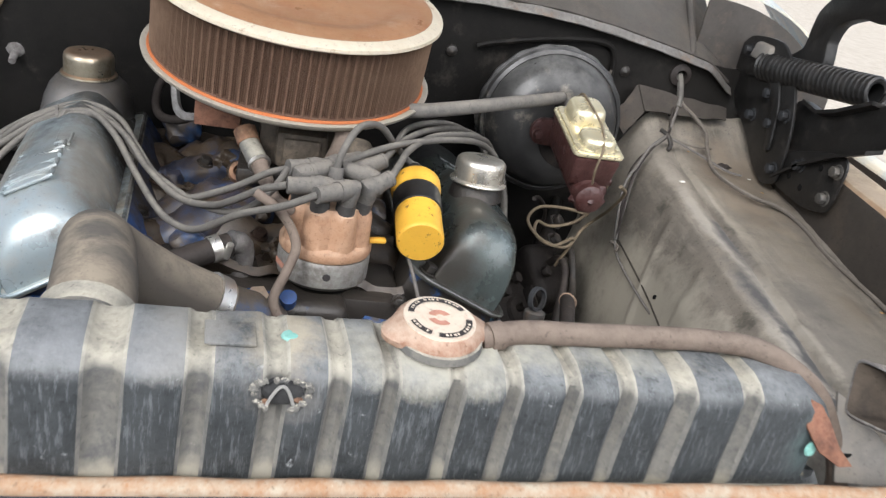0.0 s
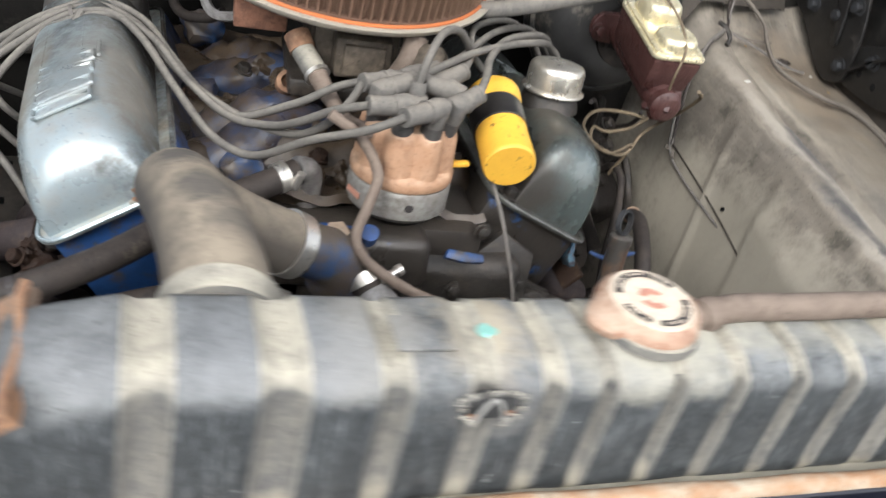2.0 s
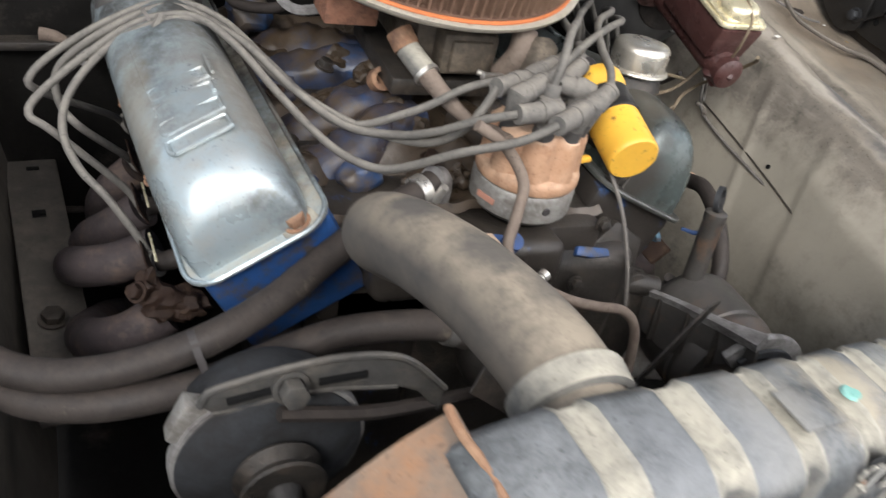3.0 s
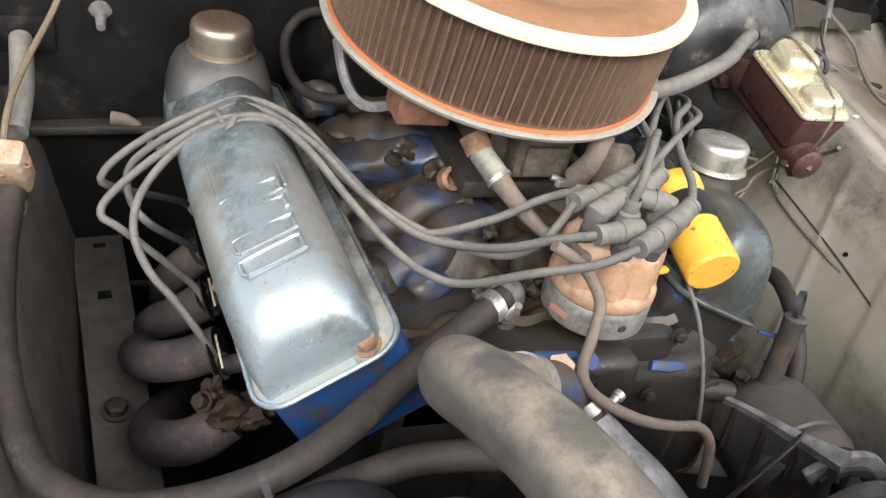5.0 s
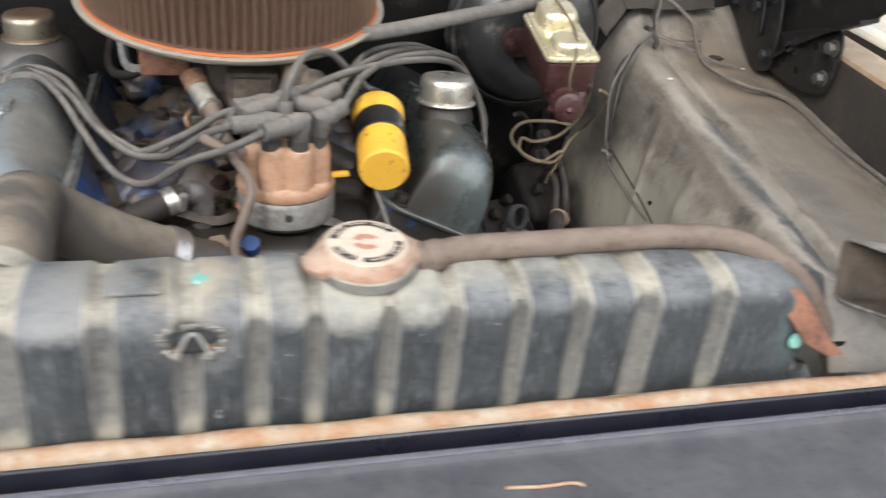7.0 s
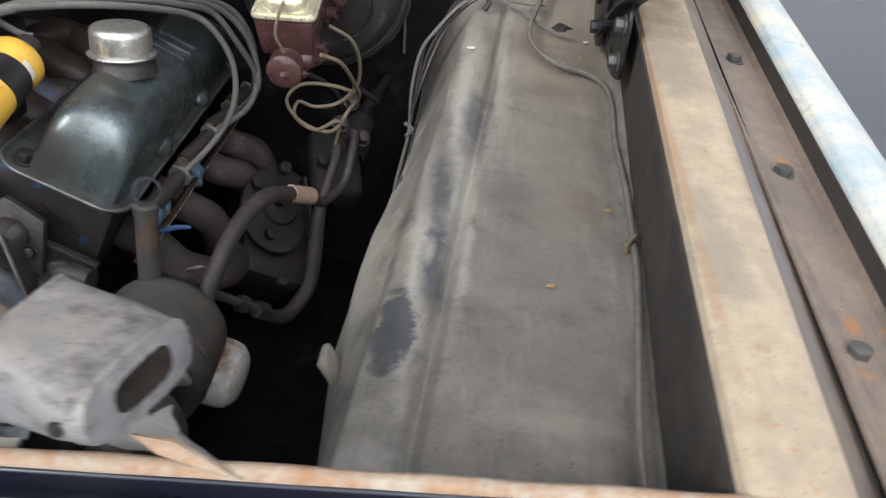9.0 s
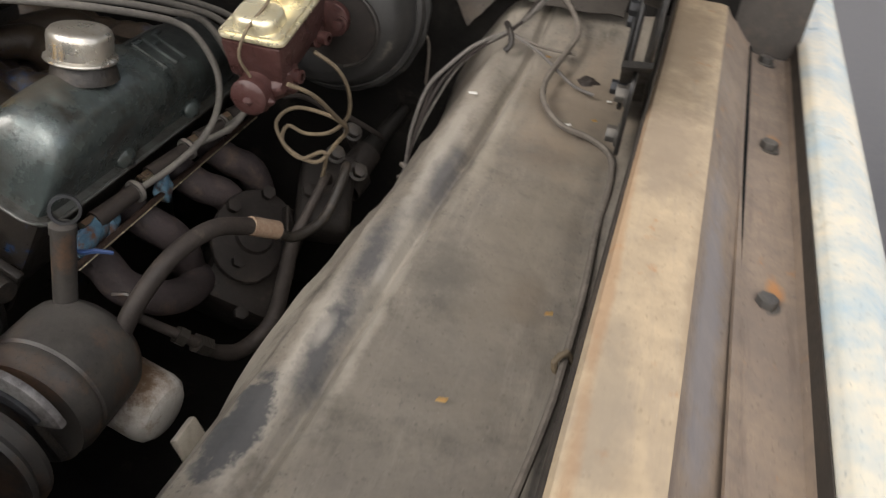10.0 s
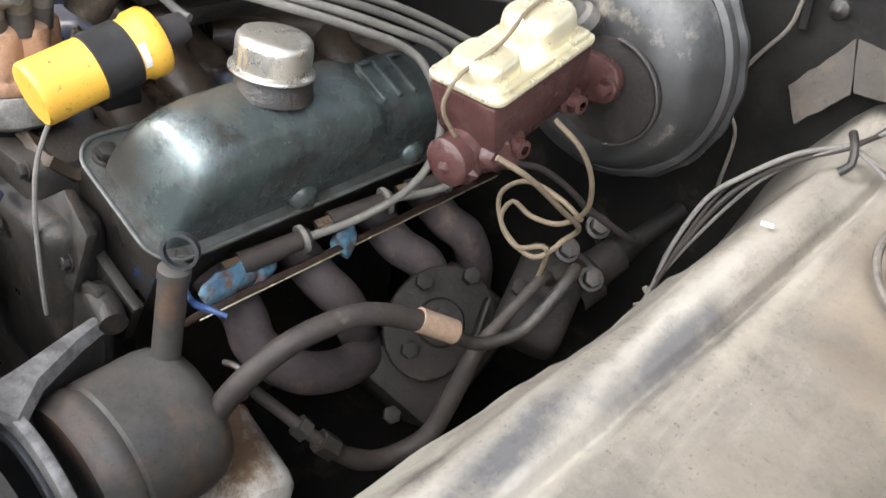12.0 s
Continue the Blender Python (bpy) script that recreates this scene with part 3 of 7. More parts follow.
def box(m, size, bevel=0.002, bm=None, segs=2, taper=1.0, mat=0):
    """A box round m's origin with rounded edges; taper narrows its top."""
    tmp = bmesh.new()
    bmesh.ops.create_cube(tmp, size=1.0)
    for v in tmp.verts:
        k = taper if v.co.z > 0 else 1.0
        v.co = Vector((v.co.x * size[0] * k, v.co.y * size[1] * k, v.co.z * size[2]))
    if bevel:
        bmesh.ops.bevel(tmp, geom=tmp.edges[:], offset=bevel, segments=segs, profile=0.5, affect="EDGES", clamp_overlap=True)
    tmp.transform(m)
    return merge(bm, tmp, mat)


def merge(bm, tmp, mat=0):
    if bm is None:
        for f in tmp.faces:
            f.material_index = mat
        return tmp
    vs = [bm.verts.new(v.co) for v in tmp.verts]
    tmp.verts.index_update()
    for f in tmp.faces:
        g = bm.faces.new([vs[v.index] for v in f.verts])
        g.material_index = mat
    tmp.free()
    return bm


def slab(outline, depth, m, bevel=0.001, bm=None, mat=0):
    """A plate: an outline in m's XY, thickened along Z."""
    tmp = bmesh.new()
    vs = [tmp.verts.new((x, y, 0)) for x, y in outline]
    f = tmp.faces.new(vs)
    r = bmesh.ops.extrude_face_region(tmp, geom=[f])
    for v in r["geom"]:
        if isinstance(v, bmesh.types.BMVert):
            v.co.z += depth
    if bevel:
        bmesh.ops.bevel(tmp, geom=tmp.edges[:], offset=bevel, segments=2, profile=0.5, affect="EDGES", clamp_overlap=True)
    tmp.transform(m)
    return merge(bm, tmp, mat)


def rounded(w, h, r, n=5):
    """A rounded rectangle's outline round the origin."""
    out = []
    for cx, cy, a0 in ((w / 2 - r, h / 2 - r, 0), (-w / 2 + r, h / 2 - r, 90), (-w / 2 + r, -h / 2 + r, 180), (w / 2 - r, -h / 2 + r, 270)):
        out += [(cx + r * math.cos(radians(a0 + 90 * k / n)), cy + r * math.sin(radians(a0 + 90 * k / n))) for k in range(n + 1)]
    return out


def loft(sections, bm=None, closed=True, caps=True, mats=None):
    """Skins a row of equal-length point loops."""
    bm = bm or bmesh.new()
    rows = [[bm.verts.new(p) for p in s] for s in sections]
    n = len(rows[0])
    for k, (a, b) in enumerate(zip(rows, rows[1:])):
        for i in range(n if closed else n - 1):
            f = bm.faces.new((a[i], a[(i + 1) % n], b[(i + 1) % n], b[i]))
            if mats:
                f.material_index = mats(k, i)
    if caps and closed:
        for ring in (rows[0], rows[-1]):
            bm.faces.new(ring)
    return bm


def curved(pts, n=4):
    """A closed outline rounded through its corners."""
    out, m = [], len(pts)
    for i in range(m):
        p0, p1, p2, p3 = (Vector((*pts[(i + k) % m], 0)) for k in (-1, 0, 1, 2))
        for k in range(n):
            t = k / n
            q = p1 * (2 * t ** 3 - 3 * t * t + 1) + (p2 - p0) * 0.35 * (t ** 3 - 2 * t * t + t) + p2 * (3 * t * t - 2 * t ** 3) + (p3 - p1) * 0.35 * (t ** 3 - t * t)
            out.append((q.x, q.y))
    return out


def bolt(m, r=0.008, h=0.006, washer=True, bm=None):
    """A hexagon head on a washer, along m's Z."""
    bm = bm or bmesh.new()
    if washer:
        revolve([(r * 1.5, 0), (r * 1.5, h * 0.25), (r * 1.1, h * 0.3)], m, 16, bm)
    hexa = [(r * 1.1 * math.cos(math.tau * k / 6), r * 1.1 * math.sin(math.tau * k / 6)) for k in range(6)]
    slab(hexa, h, m @ Matrix.Translation((0, 0, h * 0.25)), 0.0006, bm)
    return bm


def sheet(fn, nu, nv, thick, bm=None):
    """A sheet of metal: fn(u, v) gives its points, thick its thickness."""
    bm = bm or bmesh.new()
    g = [[bm.verts.new(fn(i / nu, j / nv)) for j in range(nv + 1)] for i in range(nu + 1)]
    for i in range(nu):
        for j in range(nv):
            bm.faces.new((g[i][j], g[i + 1][j], g[i + 1][j + 1], g[i][j + 1]))
    bmesh.ops.recalc_face_normals(bm, faces=bm.faces)
    bmesh.ops.solidify(bm, geom=bm.faces[:], thickness=thick)
    return bm


def wire(name, pts, r, mat, label, category="wire", group="", seg=8):
    return solo(name, tube(pts, r, seg), mat, label, category, group)


def lump(at, size, rough, seed, bm=None):
    """A small rough knob: an icosphere pushed in and out by noise."""
    bm = bm or bmesh.new()
    made = bmesh.ops.create_icosphere(bm, subdivisions=3, radius=1.0)["verts"]
    for v in made:
        k = 1 + rough * noise.noise(v.co * 1.7 + Vector((seed * 3.1, seed, 0)))
        v.co = Vector(at) + Vector((v.co.x * size[0], v.co.y * size[1], v.co.z * size[2])) * k
    return bm


# ---- structure ----
def apron_profile(y):
    """Cross-section of the inner fender on the driver's side: x and z from the engine outwards."""
    top, low, dz = 0.075 * (y - 0.735), 0.015 * (y - 0.735), 0.10 * (y - 0.735)
    base = [(0.405, 0.42, 0), (0.437, 0.56, 0), (0.458, 0.66, 0), (0.474, 0.735, 0.1), (0.492, 0.785, 0.5), (0.515, 0.835, 0.9), (0.528, 0.852, 1), (0.548, 0.861, 1),
            (0.570, 0.858, 0.95), (0.578, 0.8485, 0.9), (0.587, 0.858, 0.85), (0.64, 0.858, 0.4), (0.69, 0.855, 0.1), (0.718, 0.852, 0), (0.748, 0.859, 0)]
    bulge = 0.021 * math.exp(-((y - 0.37) / 0.16) ** 2)
    return [(x + low + (top - low) * k - (bulge if 0.65 < z < 0.80 and x < 0.5 else 0), z + dz * (0.25 if z < 0.7 else 1)) for x, z, k in base]


def along(prof, u):
    k = u * (len(prof) - 1)
    i = min(int(k), len(prof) - 2)
    t = k - i
    return prof[i][0] * (1 - t) + prof[i + 1][0] * t, prof[i][1] * (1 - t) + prof[i + 1][1] * t


def inner_fender(name, mirror, label):
    def at(u, v):
        y = -0.06 + 1.10 * v
        x, z = along(apron_profile(y), u)
        z += 0.005 * noise.noise((x * 9, y * 7, 3.1)) + 0.0028 * noise.noise((x * 26, y * 20, 1.7)) + 0.0010 * noise.noise((x * 70, y * 60, 5.0))
        z += 0.052 * max(0.0, min(1.0, (y - 0.80) / 0.15)) ** 2 * (1 if z > 0.7 else 0.3)
        if not mirror and 0.0 < u < 0.36:
            x -= 0.0045 * max(0.0, 1 - abs(y - 0.62 - 0.30 * (u - 0.2)) / 0.010)
            x -= 0.0030 if y < 0.485 + 0.25 * (u - 0.2) else 0.0
        if 0.04 < u < 0.5:
            z += 0.004 * max(0.0, 1 - abs(y - 0.50 + 0.25 * (u - 0.3)) / 0.012)
        return Vector((-x - 0.095 if mirror else x, y, z - (0.03 if mirror else 0)))
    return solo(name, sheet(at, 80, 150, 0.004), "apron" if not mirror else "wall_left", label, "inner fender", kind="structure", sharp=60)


inner_fender("inner_fender_1", False, "dusty grey sheet-metal inner fender, light painted on its engine side")
inner_fender("inner_fender_2", True, "grimy dark sheet-metal inner fender beside the engine")

# The fender's upper rail: wall, flat tan top, bolted gutter, painted lip.
wall_profile = [(0.7335, 0.80), (0.7335, 0.86), (0.7335, 0.917), (0.7350, 0.9215)]
rail_profile = [(0.7345, 0.922), (0.738, 0.9275), (0.744, 0.929), (0.792, 0.928), (0.800, 0.926)]
slope_profile = [(0.799, 0.9262), (0.806, 0.917), (0.824, 0.896), (0.838, 0.882), (0.841, 0.8805)]
gutter_profile = [(0.838, 0.884), (0.850, 0.878), (0.880, 0.873), (0.894, 0.874), (0.899, 0.884)]
lip_profile = [(0.897, 0.886), (0.901, 0.905), (0.908, 0.912), (0.932, 0.915), (0.957, 0.905), (0.977, 0.87), (0.987, 0.80), (0.99, 0.60), (0.98, 0.35)]


def run(prof, y0, y1, lift=0.036):
    def at(u, v):
        y = y0 + (y1 - y0) * v
        x, z = along(prof, u)
        return Vector((x + 0.03 * (y - 0.4), y, z + lift * (y - 0.4)))
    return at


# Wall colour holds both dirt and the shade below the rail.
solo("fender_wall", sheet(run(wall_profile, -0.12, 1.05, 0.062), 9, 30, 0.003), "wall", "dirty inner wall under the fender rail, shade painted in", "fender wall", kind="structure", sharp=50)
solo("fender_rail", sheet(run(rail_profile, -0.12, 1.05, 0.058), 28, 30, 0.003), "tan", "tan painted fender rail with worn rusty edges", "fender rail", kind="structure", sharp=50)
solo("rail_slope", sheet(run(slope_profile, -0.12, 1.05, 0.058), 16, 30, 0.003), "rail", "brown stained sloping side of the fender rail", "fender rail", kind="structure", sharp=50)
solo("rail_seam", sheet(run([(0.8400, 0.8800), (0.8420, 0.8835), (0.8445, 0.8835), (0.8465, 0.8800)], -0.12, 1.10, 0.046), 6, 30, 0.001), "void", "dark open seam along the fender gutter", "seam", kind="structure")
gutter = solo("fender_gutter", sheet(run(gutter_profile, -0.12, 1.15), 16, 20, 0.003), "rail", "brown stained bolted gutter strip of the fender", "fender gutter", kind="structure", sharp=50)
solo("fender", sheet(run(lip_profile, -0.35, 1.6), 32, 24, 0.003), "body_blue", "weathered light blue painted front fender", "fender", kind="structure", sharp=60)
# Thin dark sheet over the gutter, for the shade beneath the lip.
solo("gutter_wall", sheet(run([(0.8905, 0.8745), (0.8935, 0.8765), (0.8965, 0.882), (0.8985, 0.892), (0.8995, 0.903)], -0.12, 1.15), 12, 20, 0.001), "wall", "dark strip painting the shade between gutter and fender lip", "gutter wall", kind="structure", sharp=50)
for k, (x, y, z) in enumerate(((0.886, 0.711, 0.889), (0.875, 0.424, 0.878), (0.863, 0.157, 0.868), (0.89, 0.96, 0.899))):
    seat = axes((x - 0.008, y, z - 0.003), (0.05, 0, 1))
    part("washer", revolve([(0.0145, -0.003), (0.0145, 0.0008), (0.0135, 0.0018), (0.0, 0.002)], seat, 24), "bare_dark", gutter, "dark grimy washer")
    part("bolt", bolt(axes((x - 0.008, y, z - 0.0015), (0.05, 0, 1)), 0.0085, 0.008), "arm_grey", gutter, "dull grey hexagon bolt")


def firewall_y(x):
    return 0.905 + 0.085 * x


def cowl_edge(x):
    """Height of the cowl's front lip across the truck."""
    return float(np.interp(x, (-0.72, 0.2, 0.345, 0.4526, 0.566, 0.6377, 0.69), (1.045, 1.072, 1.066, 1.0524, 1.032, 1.0172, 0.985)))


def fw(u, v):
    x = -0.72 + 1.55 * u
    top = cowl_edge(x) + 0.008 if x < 0.655 else 1.02
    z = 0.30 + (top - 0.30) * v
    return Vector((x, firewall_y(x) + 0.006 * noise.noise((x * 4, z * 4, 0.3)), z))


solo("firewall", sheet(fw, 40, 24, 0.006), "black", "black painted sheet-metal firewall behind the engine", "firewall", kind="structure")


def cowl(u, v):
    x = -0.72 + 1.41 * u
    y = firewall_y(x) - 0.012 + 0.55 * v
    return Vector((x, y, cowl_edge(x) + 0.012 + 0.34 * v))


solo("cowl", sheet(cowl, 120, 10, 0.004), "cowl", "dusty dark grey cowl panel above the firewall", "cowl", kind="structure")
def cowl_lip(u, v):
    x = -0.72 + 1.415 * u
    sag = max(0.0, x - 0.64)
    return Vector((x, firewall_y(x) - 0.014 - 0.012 * v + 0.002 * noise.noise((x * 30, v, 0)), cowl_edge(x) + 0.010 - 0.012 * v - 2.0 * sag * sag + 0.0022 * noise.noise((x * 22, v * 2, 4.0))))


solo("cowl_rib", tube([(0.600, 0.9495, 1.034), (0.607, 0.975, 1.052), (0.616, 1.02, 1.083), (0.625, 1.08, 1.122), (0.63, 1.16, 1.172)], 0.007, 10), "cowl", "pressed rib of the dusty cowl panel", "cowl rib", kind="structure")
solo("cowl_flange", sheet(cowl_lip, 140, 3, 0.002), "flange_bare", "bare scuffed metal flange along the cowl", "flange", kind="structure")
solo("firewall_rib", tube([(0.20, 0.908, 1.000), (0.229, 0.908, 1.010), (0.33, 0.916, 1.030), (0.415, 0.925, 1.036), (0.447, 0.928, 1.020), (0.457, 0.930, 0.965)], 0.005, 8), "black", "pressed rib of the firewall round the booster", "firewall rib", kind="structure")
solo("cowl_corner", sheet(lambda u, v: Vector((0.66 + 0.27 * u, 1.0 + 0.25 * v - 0.02 * u, 1.150 - 0.13 * u ** 2.6 - 0.012 * u + 0.05 * v)), 16, 4, 0.004), "body_blue", "light blue painted corner of the cowl", "cowl corner", kind="structure")
solo("cowl_web", sheet(lambda u, v: Vector((0.62 + 0.30 * u, 0.985, 0.90 + (0.235 - 0.14 * u ** 2.4) * v)), 12, 6, 0.004), "cowl", "dark side wall below the cowl", "cowl side", kind="structure")
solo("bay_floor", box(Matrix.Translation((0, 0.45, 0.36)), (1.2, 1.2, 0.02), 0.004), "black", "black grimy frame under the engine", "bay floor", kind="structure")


def header_panel(prof):
    def at(u, v):
        y, z = along(prof, v)
        x = -0.75 + 1.6 * u
        return Vector((x, y + 0.05 * x, z - 0.004 * x))
    return at


solo("front_panel", sheet(header_panel([(-0.0885, 0.9070), (-0.0905, 0.9088), (-0.0930, 0.9080), (-0.0965, 0.9062), (-0.13, 0.9020), (-0.19, 0.895), (-0.25, 0.880), (-0.275, 0.85), (-0.28, 0.70), (-0.28, 0.55)]), 30, 63, 0.003), "panel", "dark blue painted front panel before the radiator", "front panel", kind="structure", sharp=50)
# Darker copy of the panel's paint: its dark reflection is in the colour.
solo("panel_gutter", sheet(header_panel([(-0.050, 0.880), (-0.053, 0.900), (-0.058, 0.906), (-0.066, 0.9035), (-0.071, 0.893), (-0.077, 0.886), (-0.083, 0.889), (-0.0870, 0.9060)]), 30, 42, 0.002), "panel_gloss", "glossy navy gutter along the front panel, dark reflection painted in", "front panel", kind="structure", sharp=50)
# Thin pale tube that paints the highlight along the panel's sharp edge.
solo("panel_bead", tube([(x, -0.0905 + 0.05 * x, 0.9086 - 0.004 * x) for x in np.linspace(-0.75, 0.85, 40)], 0.0021, 8), "panel_bead", "bright bead standing in for the highlight on the front panel's ridge", "panel ridge", kind="structure")
solo("scratch", tube([(0.070, -0.1145, 0.9045), (0.090, -0.1155, 0.9043), (0.108, -0.1145, 0.9044), (0.114, -0.117, 0.9040)], 0.0011, 6), "rust_tan", "thin rusty scratch on the dark front panel", "scratch")
solo("panel_edge", tube([(x, -0.0585 + 0.05 * x, 0.9035 - 0.0075 * x + 0.0008 * math.sin(x * 70)) for x in np.linspace(-0.7, 0.75, 60)], 0.0068, 10), "rust_tan", "rusty tan edge of the front panel", "panel edge", kind="structure")



def hood(u, v):
    x = -0.85 + 1.80 * u
    return Vector((x, 1.02 - 0.56 * v + 0.02 * math.sin(math.pi * u), 1.24 + 1.10 * v + 0.05 * math.sin(math.pi * u)))


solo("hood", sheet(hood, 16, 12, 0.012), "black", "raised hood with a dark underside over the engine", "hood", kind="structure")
solo("ground", box(Matrix.Translation((0, 0, -0.05)), (600, 600, 0.1), 0), "asphalt", "grey worn asphalt with pale flecks", "ground", kind="structure", smooth=False)
solo("gravel_lot", box(Matrix.Translation((16.5, 14, 0.01)), (27, 23, 0.03), 0), "gravel", "pale sunlit gravel beyond the truck", "gravel", kind="structure", smooth=False)


# ---- radiator ----
RAD = pose(0.0, 0.0, 0.0, 0, 2.0, 5.0)
RAD.translation = Vector((0.0, -0.047, 0.980))
GROOVES = [(-0.2520, 0.020), (-0.1945, 0.021), (-0.1435, 0.014), (-0.0998, 0.0135), (-0.0623, 0.012), (-0.030, 0.0105), (0.0125, 0.0105), (0.051, 0.0105), (0.093, 0.0105), (0.133, 0.0115), (0.178, 0.018), (0.2333, 0.0150)]


def radiator():
    rad = thing("radiator", (0.0, -0.02, 0.45), "ribbed dark grey radiator with a dusty corroded top tank", "radiator")
    core = [(0.004, -0.082), (0.001, -0.076), (0.0, -0.060), (0.0, -0.036), (0.0, -0.016), (0.0015, -0.0095), (0.0050, -0.0045), (0.013, 0.001), (0.024, 0.0045), (0.042, 0.006), (0.060, 0.0045), (0.069, -0.001), (0.073, -0.012), (0.074, -0.082)]
    xs = [(-0.312, 0.6, 0), (-0.309, 0.2, 0), (-0.302, 0, 0)]
    for c, w in GROOVES:
        xs += [(c - w / 2 - 0.0040, 0, 0), (c - w / 2 - 0.0012, 0.22, 0), (c - w / 2 + 0.0008, 0.62, 1), (c - w * 0.22, 1.1, 1), (c + w * 0.22, 1.1, 1), (c + w / 2 - 0.0008, 0.62, 1), (c + w / 2 + 0.0012, 0.22, 0), (c + w / 2 + 0.0040, 0, 0)]
    xs += [(0.285, 0, 0), (0.305, 0.6, 0), (0.318, 2.5, 0), (0.326, 5.0, 0)]
    secs = []
    for x, k, g in xs:
        d = 0.0078 * k if g else 0.0072 * k
        drop = max(0.0, x - 0.27) ** 2 * 11 + max(0.0, -0.272 - x) ** 2 * 9
        sec = []
        for y, z in core:
            yy = min(max(y, d * min(1.0, (z + 0.082) / 0.016)), 0.074 - d)
            zz = min(z, 0.006 - d * 0.8) - drop * (1 if z > -0.07 else 0)
            wob = 0.0010 * noise.noise((x * 40, z * 30, y * 30))
            sec.append(RAD @ Vector((x, yy + wob, zz + wob)))
        secs.append(sec)
    flags = [g for _, _, g in xs]
    bm = loft(secs, mats=lambda k, i: 1 if flags[k] and flags[k + 1] else (2 if flags[k] or flags[k + 1] else 0))
    bm.faces.ensure_lookup_table()
    part("top_tank", bm, ["tank", "groove", "groove_edge"], rad, "dark painted ribbed tank with pale dust in the grooves", sharp=50)
    part("seam", box(RAD @ Matrix.Translation((0.0, 0.036, -0.0845)), (0.645, 0.084, 0.006), 0.002), "groove", rad, "corroded solder seam")
    part("core", box(RAD @ Matrix.Translation((0.0, 0.04, -0.33)), (0.62, 0.06, 0.48), 0.003), "black", rad, "black finned core")
    # side bracket, rusted
    part("side_bracket", sheet(lambda u, v: RAD @ Vector((-0.300 - 0.105 * u, -0.004 + 0.085 * v, -0.006 - 0.055 * u - 0.060 * u * u + 0.0012 * noise.noise((u * 7, v * 5, 2.0)))), 14, 10, 0.004), "bracket_rusty", rad, "rusty side bracket")
    part("bracket_seam", tube([RAD @ Vector((-0.3035 - 0.0015 * math.sin(v * 9), -0.005 + 0.086 * v, -0.0045)) for v in np.linspace(0, 1, 12)], 0.0024, 8), "rust", rad, "rusty joint of the side bracket")
    part("bracket_bolt", bolt(axes(RAD @ Vector((-0.336, 0.030, -0.032)), (-0.55, 0, 1)), 0.0075, 0.005), "bracket_rusty", rad, "rusty bracket bolt")
    part("side_bracket", slab([(0.004, -0.004), (0.014, -0.006), (0.026, -0.017), (0.040, -0.033), (0.056, -0.044), (0.044, -0.047), (0.024, -0.040), (0.007, -0.024)], 0.003, axes(RAD @ Vector((0.281, 0.010, -0.001)), (0, -1, 0.35), (1, 0, -0.2))), "copper_rust", rad, "bare copper-brown corner bracket")
    # drain emblem dent and old repair
    part("repair_patch", box(RAD @ Matrix.Translation((-0.127, 0.032, 0.0055)), (0.030, 0.026, 0.0022), 0.001), "tank", rad, "square raised patch")
    rng = random.Random(7)
    for k in range(22):
        a = -2.6 + 5.3 * k / 21 + rng.uniform(-0.12, 0.12)
        p = RAD @ Vector((-0.0965 + 0.0165 * math.sin(a), -0.0015 - 0.002 * math.cos(a) ** 2, -0.010 + 0.0145 * math.cos(a) * (0.55 if math.cos(a) > 0 else 1)))
        part("solder_crust", lump(p, (rng.uniform(0.0016, 0.0030), 0.0010, rng.uniform(0.0014, 0.0026)), 0.6, k), "groove_edge" if k % 3 else "groove", rad, "pale crust of old solder")
    part("dent", lump(RAD @ Vector((-0.0965, 0.0005, -0.013)), (0.0115, 0.0022, 0.0095), 0.35, 3), "pit", rad, "dark sooty dent")
    part("solder_blob", tube([RAD @ Vector((-0.0965 + 0.0075 * a, -0.0024, -0.0195 + 0.0125 * (1 - abs(a) ** 1.8))) for a in (-1.1, -0.8, -0.5, -0.25, 0, 0.25, 0.5, 0.8, 1.1)], 0.0011, 8), "solder", rad, "pale bead of old solder")
    part("dent_rust", lump(RAD @ Vector((-0.1055, -0.001, -0.020)), (0.0028, 0.0012, 0.0022), 0.6, 31), "rust", rad, "rusty fleck")
    part("dent_rust", lump(RAD @ Vector((-0.0865, -0.001, -0.017)), (0.0024, 0.0012, 0.0020), 0.6, 32), "rust", rad, "rusty fleck")
    part("corrosion_spot", revolve([(0.006, 0), (0.005, 0.0015), (0, 0.002)], axes((-0.0935, -0.0196, 0.9868), (0, 0, 1)), 10), "verdigris", rad, "green corrosion spot")
    part("corrosion_spot", revolve([(0.006, 0), (0.005, 0.0015), (0, 0.002)], axes((0.2920, -0.0235, 0.9265), (0.3, -1, 0.2)), 10), "verdigris", rad, "green corrosion spot")
    part("paint_chip", slab([(-0.013, -0.004), (0.012, -0.002), (0.014, 0.002), (0.004, 0.0035), (-0.006, 0.002), (-0.014, 0.004)], 0.002, axes((0.0640, -0.0440, 0.8945), (0, -1, 0.25)), 0.0005), "chip", rad, "white paint chip")
    part("filler_neck", revolve([(0.024, -0.012), (0.024, 0.004), (0.031, 0.006), (0.030, 0.011), (0.022, 0.012)], axes((0.0, -0.006, 0.981), (0.02, -0.1, 1)), 32), "groove", rad, "dusty filler neck")
    return rad


RADIATOR = radiator()


